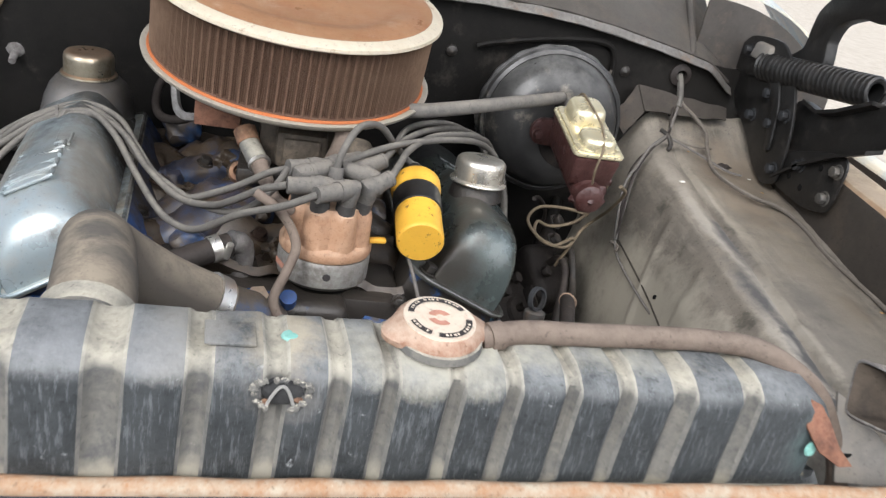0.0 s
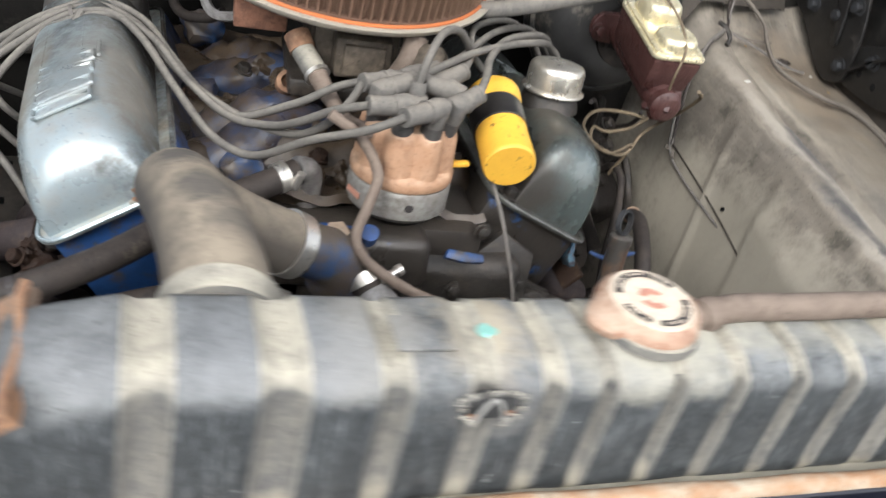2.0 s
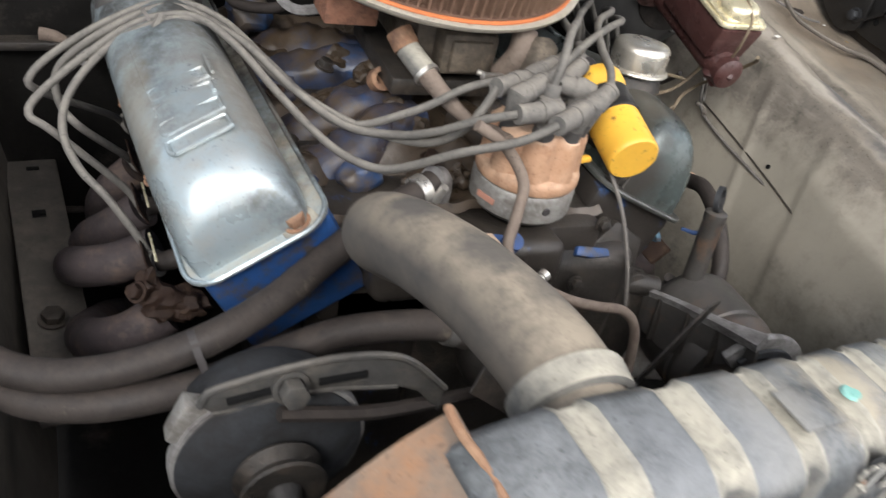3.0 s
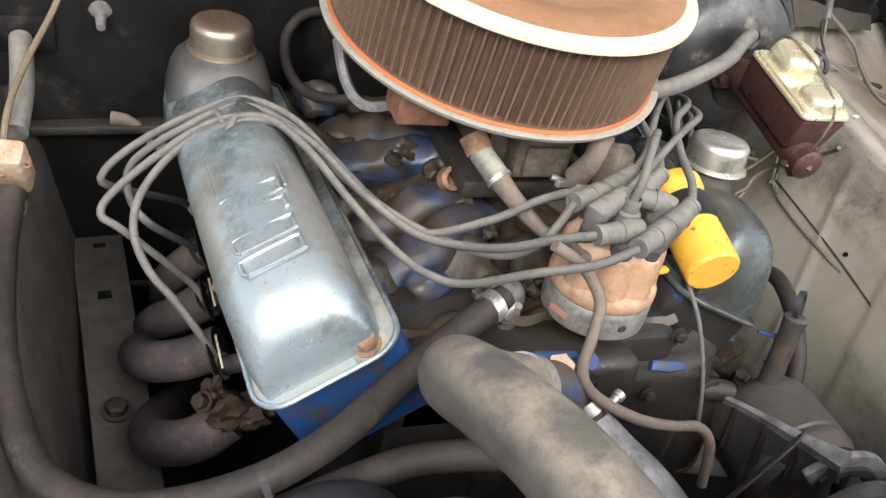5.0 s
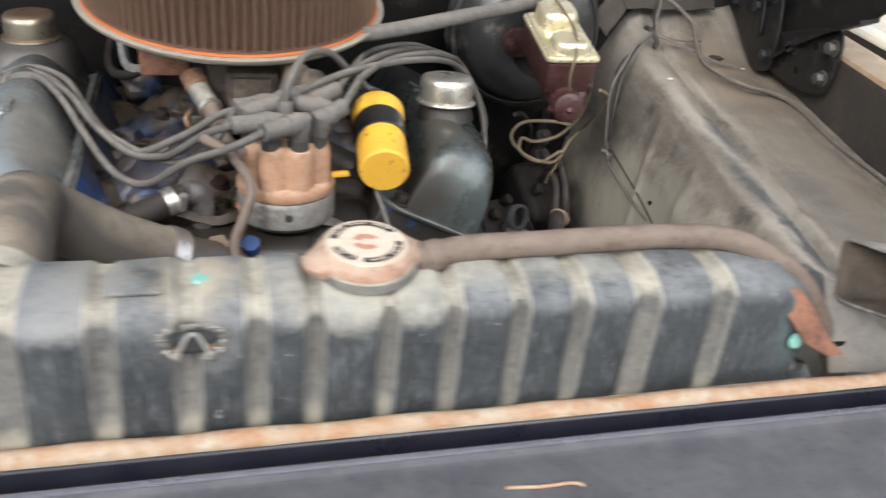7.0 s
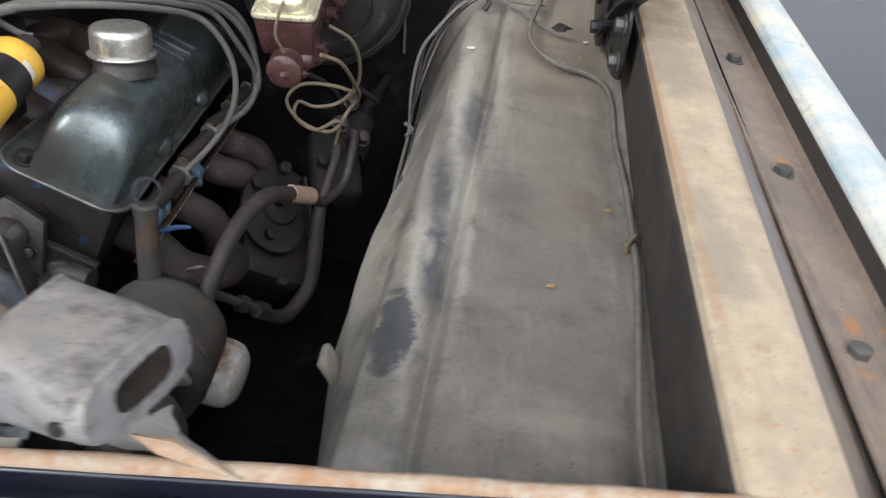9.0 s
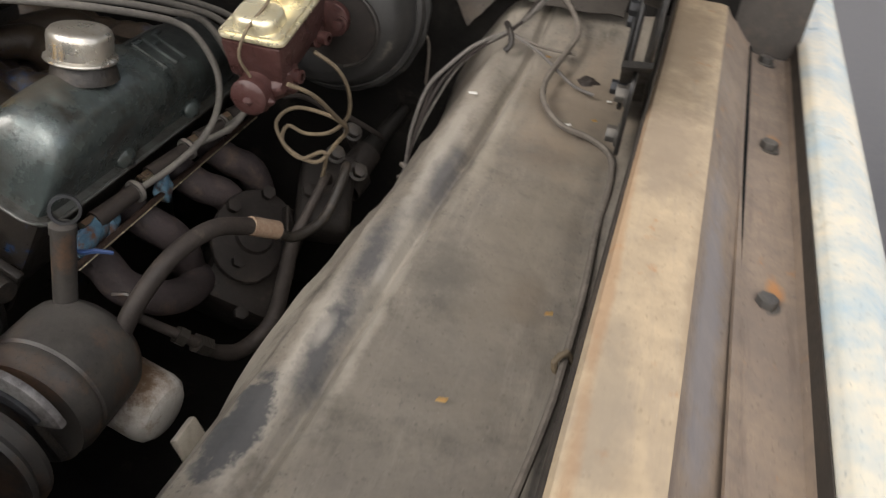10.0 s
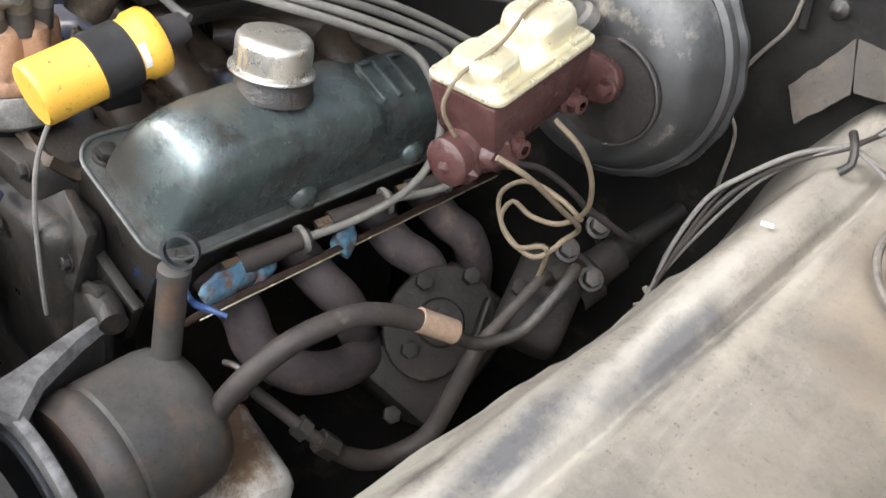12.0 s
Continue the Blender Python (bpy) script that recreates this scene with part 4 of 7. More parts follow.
def radiator_cap():
    m = axes((0.0, -0.005, 0.989), (0.03, -0.09, 1))
    ear = lambda a, h: 1.0 + 0.30 * max(0.0, math.cos(2 * (a - 0.25))) ** 3 * max(0.0, 1 - max(0.0, h - 0.003) / 0.006)
    cap = part("radiator_cap", revolve([(0.027, -0.003), (0.0290, -0.001), (0.0296, 0.003), (0.0285, 0.007), (0.0262, 0.0100), (0.0235, 0.0112)], m, 64, wobble=ear), "cap", RADIATOR, "rusty two-eared filler cap with worn printing")
    part("face", revolve([(0.0242, 0.0095), (0.0240, 0.0118), (0.0, 0.0124)], m, 48), "cap_label", cap, "cream worn label")
    for a0, sw in ((0.55, 2.45), (3.45, 0.85), (4.55, 1.75)):
        part("print_bar", revolve([(0.0172, 0.01272), (0.0214, 0.01255)], m, 24, start=a0, sweep=sw), "ink", cap, "black worn print")
        for k in range(int(sw / 0.15)):
            if (k * 7 + int(a0 * 10)) % 5:
                part("print_bar", revolve([(0.0184, 0.01285), (0.0203, 0.01275)], m, 4, start=a0 + 0.06 + 0.15 * k, sweep=0.07 + 0.03 * (k % 2)), "cap_label", cap, "tiny cream print")
    part("print_bar", revolve([(0.003, 0.0127), (0.008, 0.0126)], m, 14, start=0.5, sweep=2.4), "red_print", cap, "faded red print")
    part("print_bar", revolve([(0.004, 0.0127), (0.0085, 0.0126)], m, 14, start=3.5, sweep=2.0), "red_print", cap, "faded red print")


radiator_cap()


# ---- engine ----
def bank_frame(o, side, tilt, yaw, pitch):
    """Frame along one bank of the engine: X towards the middle, Y to the rear, Z out of the bank."""
    tilt, yaw = radians(tilt), radians(yaw)
    u = Vector((-side * math.cos(tilt), 0.0, math.sin(tilt)))
    y = Vector((math.sin(yaw), math.cos(yaw), pitch)).normalized()
    u = (u - y * u.dot(y)).normalized()
    n = u.cross(y) if side < 0 else y.cross(u)
    m = Matrix((u, y, n)).transposed().to_4x4()
    m.translation = Vector(o)
    return m


# HEAD_*: the plug side of each head; COVER_*: the rim of each valve cover.
HEAD_L, HEAD_R = bank_frame((-0.313, 0.360, 0.793), -1, 37, -1.7, -0.028), bank_frame((0.115, 0.421, 0.784), 1, 30, -3.2, -0.028)
COVER_L, COVER_R = bank_frame((-0.3147, 0.3345, 0.8086), -1, 29.9, -5.5, 0.0075), bank_frame((0.1244, 0.4031, 0.7914), 1, 24.6, -1.2, -0.0237)
LEN = 0.47


def dome(m, rows, x0, x1, n=30):
    """A pressed dome on a cover: rows of (station, height, width, squareness) between x0 and x1."""
    secs = []
    mid, half = (x0 + x1) / 2, (x1 - x0) / 2
    for y, h, k, e in rows:
        sec = []
        for i in range(n + 1):
            a = math.pi * i / n
            c, q = math.cos(a), max(0.0, math.sin(a))
            sec.append(m @ Vector((mid - half * k * (abs(c) ** e) * (1 if c > 0 else -1), y, 0.003 + h * q ** e)))
        secs.append(sec)
    return loft(secs, closed=False)


def between(rows, step=0.006):
    """Adds stations between the given rows, on a smooth curve."""
    pts = [Vector((r[0], r[1], r[2])) for r in rows]
    es = [r[3] for r in rows]
    out = []
    for i in range(len(pts) - 1):
        p0, p1, p2, p3 = pts[max(i - 1, 0)], pts[i], pts[i + 1], pts[min(i + 2, len(pts) - 1)]
        n = max(1, int((p2 - p1).length / step))
        for k in range(n):
            t = k / n
            t1, t2 = (p2 - p0) * 0.4, (p3 - p1) * 0.4
            p = p1 * (2 * t ** 3 - 3 * t * t + 1) + t1 * (t ** 3 - 2 * t * t + t) + p2 * (3 * t * t - 2 * t ** 3) + t2 * (t ** 3 - t * t)
            out.append((p.x, p.y, p.z, es[i] * (1 - t) + es[i + 1] * t))
    out.append(rows[-1])
    return out


def rim(m, w, z, r, name_mat, vc, label):
    """Rolled edge round a cover's flange."""
    line = [(x, y + LEN / 2) for x, y in rounded(2 * w, LEN, 0.030, 8)]
    pts = [m @ Vector((x, y, z)) for x, y in line]
    part("flange_edge", tube(pts + pts[:1], r, 8, smooth=False), name_mat, vc, label)


def valve_cover_light():
    m, w = COVER_L, 0.0694
    vc = thing("valve_cover", m @ Vector((0, LEN / 2, 0)), "light metallic blue valve cover, darker and duller towards the rear", "valve cover", "valve covers of the engine")
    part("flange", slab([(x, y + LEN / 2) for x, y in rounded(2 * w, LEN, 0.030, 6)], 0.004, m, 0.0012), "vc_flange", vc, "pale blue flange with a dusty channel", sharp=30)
    rim(m, w - 0.0022, 0.0045, 0.0024, "vc_light", vc, "bright rolled flange edge")
    rows = [(0.0120, 0.000, 0.86, 0.42), (0.0130, 0.010, 0.875, 0.46), (0.0165, 0.027, 0.90, 0.58), (0.0235, 0.045, 0.94, 0.70), (0.0345, 0.060, 0.975, 0.76), (0.0510, 0.072, 0.995, 0.74), (0.074, 0.080, 1, 0.68), (0.105, 0.0835, 1, 0.63),
            (0.15, 0.084, 1, 0.60), (0.22, 0.084, 1, 0.58), (0.30, 0.084, 1, 0.58), (0.38, 0.083, 1, 0.58), (0.425, 0.080, 0.99, 0.56), (0.443, 0.060, 0.96, 0.50), (0.450, 0.030, 0.90, 0.46), (0.452, 0.0, 0.87, 0.42)]
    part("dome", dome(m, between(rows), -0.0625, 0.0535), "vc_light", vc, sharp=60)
    # raised shapes of a maker's name: a large word, a smaller one and an underline
    top = lambda x: 0.0862 - 2.6 * max(0.0, abs(x + 0.0045) - 0.012) ** 2
    def loop(x0, x1, y0, y1, r, gap=0):
        """One raised outline, rounded at its corners."""
        c = 0.004 if x1 - x0 > 0.03 else 0.002
        line = [(x0 + c, y0), (x1 - c, y0), (x1, y0 + c), (x1, y1 - c), (x1 - c, y1), (x0 + c, y1), (x0, y1 - c), (x0, y0 + c)]
        line = line[gap:] if gap else line + line[:1]
        part("raised_bar", tube([m @ Vector((x, y, top(x) - 0.0013)) for x, y in line], r, 8), "vc_light", vc)
    for k in range(4):
        y = 0.070 + 0.0285 * k
        loop(-0.024, 0.030, y, y + 0.0195, 0.0023, (0, 0, 2, 0)[k])
    for k in range(6):
        y = 0.190 + 0.0150 * k
        loop(-0.012, 0.018, y, y + 0.0095, 0.0017, k % 3)
    part("raised_bar", tube([m @ Vector((x, y, top(x) - 0.0013)) for x, y in ((0.036, 0.160), (0.036, 0.195))], 0.0018, 8), "vc_light", vc)
    part("raised_bar", tube([m @ Vector((-0.0245, y, top(-0.0245) - 0.0012)) for y in (0.182, 0.23, 0.285)], 0.0022, 8), "vc_light", vc)
    part("bolt", bolt(m @ Matrix.Translation((0.0375, 0.0150, 0.0042)), 0.0082, 0.008), "rust", vc, "rusty hexagon bolt")
    part("bolt_pad", slab(rounded(0.034, 0.030, 0.008, 3), 0.0012, m @ pose(0.0385, 0.0145, 0.0034, 0, 0, 12), 0.0004), "groove", vc, "dusty pad round the bolt")
    for y in (0.17, 0.32):
        part("bolt", bolt(m @ Matrix.Translation((-0.0655, y, 0.0042)), 0.0065, 0.006), "rust", vc, "rusty hexagon bolt")
    # filler tower at the rear: a rounded square that narrows up to the cap
    foot = Vector((BRL.x, BRL.y, 0.0))
    secs = []
    for z, hw, hl, e in ((0.825, 0.060, 0.066, 0.55), (0.858, 0.058, 0.062, 0.55), (0.880, 0.054, 0.056, 0.6), (0.894, 0.049, 0.049, 0.7), (0.902, 0.043, 0.043, 0.85), (0.907, 0.034, 0.034, 1.0), (0.914, 0.0295, 0.0295, 1.0)):
        ring = []
        for i in range(40):
            a = math.tau * i / 40
            c, q = math.cos(a), math.sin(a)
            ring.append(foot + Vector((hw * abs(c) ** e * (1 if c > 0 else -1), hl * abs(q) ** e * (1 if q > 0 else -1), z)))
        secs.append(ring)
    part("filler_tower", loft(secs), "vc_dusty", vc, "dusty dark filler tower", sharp=60)
    return vc


def valve_cover_dark():
    m, w = COVER_R, 0.0726
    vc = thing("valve_cover", m @ Vector((0, LEN / 2, 0)), "dark oily teal valve cover with painted-on sky reflections", "valve cover", "valve covers of the engine")
    part("flange", slab([(x, y + LEN / 2) for x, y in rounded(2 * w, LEN, 0.030, 6)], 0.004, m, 0.0012), "vc_grease", vc, "greasy flange", sharp=30)
    rim(m, w - 0.0018, 0.0042, 0.0020, "vc_edge", vc, "scuffed rolled flange edge")
    rows = [(0.0150, 0.000, 0.88, 0.42), (0.0158, 0.014, 0.895, 0.46), (0.0185, 0.036, 0.925, 0.54), (0.0250, 0.060, 0.96, 0.62), (0.0360, 0.079, 0.985, 0.66), (0.0520, 0.090, 1, 0.66), (0.075, 0.0945, 1, 0.62), (0.12, 0.0955, 1, 0.58), (0.18, 0.094, 1, 0.56),
            (0.218, 0.091, 1, 0.56), (0.240, 0.086, 0.99, 0.55), (0.252, 0.079, 0.975, 0.54), (0.262, 0.0755, 0.97, 0.54), (0.32, 0.075, 0.97, 0.54), (0.39, 0.075, 0.97, 0.54), (0.425, 0.071, 0.97, 0.55), (0.444, 0.05, 0.94, 0.5), (0.451, 0.02, 0.89, 0.45), (0.452, 0.0, 0.88, 0.42)]
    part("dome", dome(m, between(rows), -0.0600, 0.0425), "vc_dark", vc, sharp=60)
    # pressed ribs behind the filler cap
    for k, y in enumerate((0.262, 0.284, 0.306)):
        part("raised_bar", box(m @ Matrix.Translation((-0.006, y, 0.0785)), (0.050, 0.0060, 0.005), 0.002), "vc_dark", vc)
        part("raised_bar", box(m @ Matrix.Translation((0.018 - 0.012 * (k % 2), y + 0.010, 0.0785)), (0.006, 0.016, 0.005), 0.002), "vc_dark", vc)
    part("bolt", bolt(m @ Matrix.Translation((0.0470, 0.0215, 0.0042)), 0.0080, 0.010), "iron", vc, "black hexagon bolt")
    for y in (0.160, 0.315):
        part("bolt", bolt(m @ Matrix.Translation((-0.0625, y, 0.0042)), 0.0080, 0.009), "iron", vc, "black hexagon bolt")
    for y in (0.160, 0.315):
        part("bolt_notch", lump(m @ Vector((-0.0605, y, 0.010)), (0.010, 0.016, 0.016), 0.15, 6), "vc_dark", vc, "pressed notch over the bolt")
    part("filler_neck", revolve([(0.036, -0.020), (0.034, -0.010), (0.031, -0.004), (0.029, 0.006)], axes((BRR[0], BRR[1], BRR[2] - 0.035), (0.02, 0.10, 1)), 32), "iron", vc)
    return vc


BRL, BRR = Vector((-0.3740, 0.752, 0.9405)), Vector((0.1545, 0.5495, 0.9275))
valve_cover_light()
valve_cover_dark()


def breather(top, label, mat, tilt):
    m = axes(top, tilt)
    b = thing("oil_filler_cap", m @ Vector((0, 0, -0.032)), label, "oil filler cap", "oil filler caps")
    part("shell", revolve([(0.0335, -0.031), (0.0335, -0.010), (0.0325, -0.005), (0.0295, -0.0015), (0.024, 0.0), (0.012, 0.0003), (0.0, 0.0004)], m, 48), mat, b)
    part("rim", revolve([(0.0335, -0.029), (0.0375, -0.031), (0.038, -0.033), (0.036, -0.035), (0.028, -0.035)], m, 48), mat, b, "rolled crimped rim")


breather(BRL, "tarnished olive metal oil filler cap with rusty top", "chrome_dull", (0.0, -0.02, 1))
breather(BRR, "dull chrome oil filler cap with dusty top", "chrome", (0.02, 0.10, 1))


def engine():
    e = thing("engine", (-0.10, 0.62, 0.40), "grimy blue-painted V8 engine block", "engine")
    part("block", box(Matrix.Translation((-0.10, 0.62, 0.55)), (0.30, 0.50, 0.40), 0.02), "grime", e)
    for x, y, z, w, k in ((0.194, 0.470, 0.722, 0.026, 2), (0.200, 0.605, 0.714, 0.014, 5), (0.192, 0.505, 0.716, 0.016, 6)):
        part("port_boss", lump((x, y, z), (0.010, w, 0.019), 0.4, k), "blue_worn", e, "chipped pale blue port casting with rust")
    for m, w, mat, label in ((COVER_L, 0.126, "blue_part", "blue painted cylinder head"), (COVER_R, 0.128, "grime", "cylinder head black with oily grime")):
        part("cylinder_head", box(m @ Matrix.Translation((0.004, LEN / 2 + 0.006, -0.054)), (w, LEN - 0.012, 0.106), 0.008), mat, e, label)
    # intake manifold: valley plate, runners, thermostat end
    part("intake_manifold", box(Matrix.Translation((-0.10, 0.60, 0.745)), (0.30, 0.46, 0.11), 0.012), "grime", e, "oily cast intake manifold")

    def casting(u, v):
        x, y = -0.295 + 0.345 * u, 0.395 + 0.465 * v
        run_l = max(0.0, math.cos((y - 0.50) / 0.115 * math.tau)) * (1 - min(1.0, abs(x + 0.10) / 0.24)) ** 0.3
        z = 0.795 + 0.024 * run_l + 0.022 * noise.noise((x * 16, y * 16, 4.0)) + 0.007 * noise.noise((x * 45, y * 45, 1.0))
        z += 0.03 * math.exp(-((x + 0.09) ** 2 + (y - 0.60) ** 2) / 0.006)
        return Vector((x, y, z))
    part("manifold_casting", sheet(casting, 60, 76, 0.01), "casting", e, "lumpy oily runners flecked with blue paint", sharp=70)
    part("front_deck", box(pose(-0.115, 0.385, 0.772, -6, 0, 0), (0.20, 0.11, 0.06), 0.014, segs=3), "grime", e, "oily manifold front")
    part("timing_cover", box(Matrix.Translation((-0.02, 0.385, 0.66)), (0.24, 0.06, 0.22), 0.02, segs=3), "iron", e, "black oily timing cover")
    part("head_end", slab([(-0.066, 0.06), (0.060, 0.06), (0.066, 0.004), (0.05, 0.002), (-0.066, 0.002)], 0.012, axes(COVER_R @ Vector((0, 0.006, -0.064)), COVER_R.to_3x3() @ Vector((0, -1, 0)), COVER_R.to_3x3() @ Vector((1, 0, 0))), 0.003), "iron", e, "grimy front face of the head")
    part("head_bracket", slab([(-0.03, -0.03), (0.035, -0.04), (0.04, 0.02), (0.0, 0.045), (-0.03, 0.02)], 0.012, axes((0.075, 0.385, 0.745), (0.1, -1, 0.3)), 0.003), "iron", e, "black bracket plate")
    for p in ((0.045, 0.372, 0.80), (0.10, 0.372, 0.735), (0.02, 0.35, 0.74), (-0.03, 0.35, 0.70)):
        part("bolt", bolt(axes(p, (0, -1, 0.2)), 0.006, 0.006), "iron", e, "grimy hexagon bolt")
    part("casting_rib", slab([(-0.022, -0.004), (0.0, -0.008), (0.022, -0.007), (0.020, 0.002), (-0.018, 0.006)], 0.008, axes((0.022, 0.350, 0.782), (0.1, -0.7, 0.7)), 0.002), "blue_part", e, "blue painted casting rib")
    part("casting_rib", slab([(-0.026, -0.004), (0.01, -0.008), (0.024, -0.004), (0.020, 0.004), (-0.022, 0.007)], 0.010, axes((-0.105, 0.352, 0.800), (0, -0.5, 0.85)), 0.002), "blue_part", e, "blue painted casting rib")
    part("water_outlet", tube([(-0.150, 0.306, 0.812), (-0.125, 0.315, 0.800), (-0.110, 0.325, 0.785), (-0.105, 0.335, 0.765)], [0.0255, 0.026, 0.031, 0.034], 24), "blue", e, "grimy blue cast water outlet")
    part("plug", revolve([(0.010, 0), (0.010, 0.012), (0.013, 0.013), (0.013, 0.024), (0, 0.024)], axes((-0.108, 0.335, 0.800), (-0.3, -0.5, 0.8)), 6), "chrome_dull", e, "brass sender plug")
    part("plug", revolve([(0.009, 0), (0.009, 0.014), (0.0, 0.015)], axes((-0.082, 0.338, 0.805), (0.0, -0.5, 0.8)), 16), "blue_tie", e, "bright blue cap")
    part("front_plate", slab(curved([(-0.055, -0.09), (0.050, -0.10), (0.062, -0.02), (0.045, 0.030), (0.012, 0.026), (-0.012, 0.052), (-0.05, 0.04)], 3), 0.008, axes((0.088, 0.378, 0.690), (0.05, -1, 0.12), (1, 0, 0)), 0.002), "iron", e, "black scalloped plate before the head")
    part("water_pump", revolve([(0.05, 0), (0.05, 0.03), (0.035, 0.05), (0.02, 0.06), (0.0, 0.06)], axes((-0.05, 0.345, 0.66), (0, -1, 0)), 28), "iron", e, "black water pump")
    part("pump_elbow", tube([(-0.076, 0.300, 0.768), (-0.060, 0.272, 0.752), (-0.040, 0.245, 0.735), (-0.015, 0.225, 0.70), (-0.01, 0.23, 0.66)], [0.017, 0.023, 0.028, 0.032, 0.034], 18), "bare", e, "grey cast aluminium elbow")
    # intake runners fanning out from the carburetor's foot to the heads
    for k, (y0, y1) in enumerate(((0.545, 0.490), (0.585, 0.565), (0.640, 0.690), (0.665, 0.760))):
        b = tube([(-0.115, y0, 0.822), (-0.150, y0 * 0.6 + y1 * 0.4, 0.824), (-0.195, y0 * 0.2 + y1 * 0.8, 0.806), (-0.235, y1, 0.784), (-0.27, y1, 0.762)], [0.022, 0.026, 0.029, 0.030, 0.031], 22)
        for v in b.verts:
            v.co += Vector((0.0, 0.006, 0.010)) * noise.noise(v.co * 38) + Vector((0, 0, 0.004)) * noise.noise(v.co * 110)
        part("runner", b, "runner", e, "faded blue intake runner caked with dirt", sharp=60)
        part("runner", tube([(-0.065, y0, 0.830), (-0.03, y1, 0.825), (0.01, y1, 0.805), (0.05, y1, 0.78)], [0.020, 0.023, 0.025, 0.027], 18), "casting", e, "oily intake runner")
    for k, (x, y, z, w) in enumerate(((-0.245, 0.625, 0.812, 0.018), (-0.25, 0.80, 0.825, 0.024), (-0.262, 0.46, 0.800, 0.016), (-0.20, 0.455, 0.806, 0.018), (-0.17, 0.50, 0.812, 0.016))):
        part("casting_boss", lump((x, y, z), (w * 1.2, w, w), 0.35, k), "blue" if k % 2 else "runner", e, "lump of blue painted casting under grime")
    for k, (x, y, z) in enumerate(((-0.262, 0.50, 0.818), (-0.256, 0.60, 0.82), (-0.20, 0.62, 0.845), (-0.12, 0.47, 0.818), (0.02, 0.50, 0.81))):
        part("bolt", bolt(axes((x, y, z), (0.25, -0.1, 1)), 0.0075, 0.008), "rust_dark" if k % 2 else "iron", e, "grimy hexagon bolt")
    for y in (0.145, 0.255, 0.365):
        part("head_boss", box(HEAD_R @ Matrix.Translation((-0.060, y, -0.026)), (0.018, 0.030, 0.030), 0.005, segs=3), "teal_worn", e, "worn pale blue boss of the head")
    for k, (x, y, z, w) in enumerate(((-0.155, 0.60, 0.846, 0.016), (-0.175, 0.66, 0.835, 0.015), (-0.135, 0.545, 0.835, 0.014), (-0.12, 0.515, 0.83, 0.012), (-0.215, 0.585, 0.818, 0.012), (-0.145, 0.435, 0.812, 0.016), (-0.10, 0.44, 0.815, 0.014))):
        part("grime_lump", lump((x, y, z), (w, w * 0.8, w * 0.9), 0.8, k + 20), "casting", e, "oily caked lump of dirt")
    part("plug_hole", revolve([(0.013, 0), (0.013, 0.016), (0.008, 0.017), (0.007, 0.006), (0, 0.006)], axes((-0.153, 0.572, 0.855), (0.05, -0.8, 0.6)), 20), "rust", e, "rusty open threaded boss")
    part("carburetor_flange", box(Matrix.Translation((-0.09, 0.60, 0.872)), (0.13, 0.15, 0.02), 0.004), "iron", e)


engine()


def carburetor():
    c = thing("carburetor", (-0.085, 0.60, 0.88), "dusty grey cast carburetor under the air cleaner", "carburetor")
    part("body", box(Matrix.Translation((-0.085, 0.605, 0.915)), (0.095, 0.13, 0.06), 0.006), "carb", c)
    part("float_bowl", box(Matrix.Translation((-0.080, 0.530, 0.915)), (0.062, 0.03, 0.045), 0.005), "carb", c, "rounded float bowl")
    part("bowl_cover", box(Matrix.Translation((-0.080, 0.513, 0.915)), (0.045, 0.008, 0.034), 0.003), "carb", c)
    part("throat", revolve([(0.045, 0), (0.045, 0.035), (0.055, 0.048)], axes((-0.090, 0.63, 0.94), (0.02, -0.08, 1)), 32), "carb", c)
    part("choke_plate", box(Matrix.Translation((-0.186, 0.615, 0.924)), (0.058, 0.05, 0.032), 0.003), "copper_rust", c, "brown rusted choke housing")
    part("lever", box(pose(-0.055, 0.49, 0.905, 0, 10, 20), (0.05, 0.006, 0.008), 0.001), "steel", c)


carburetor()

AC = axes((-0.1038, 0.6549, 0.9865), (0.038, -0.151, 1)) @ Matrix.Diagonal((1.028, 1.028, 1, 1))


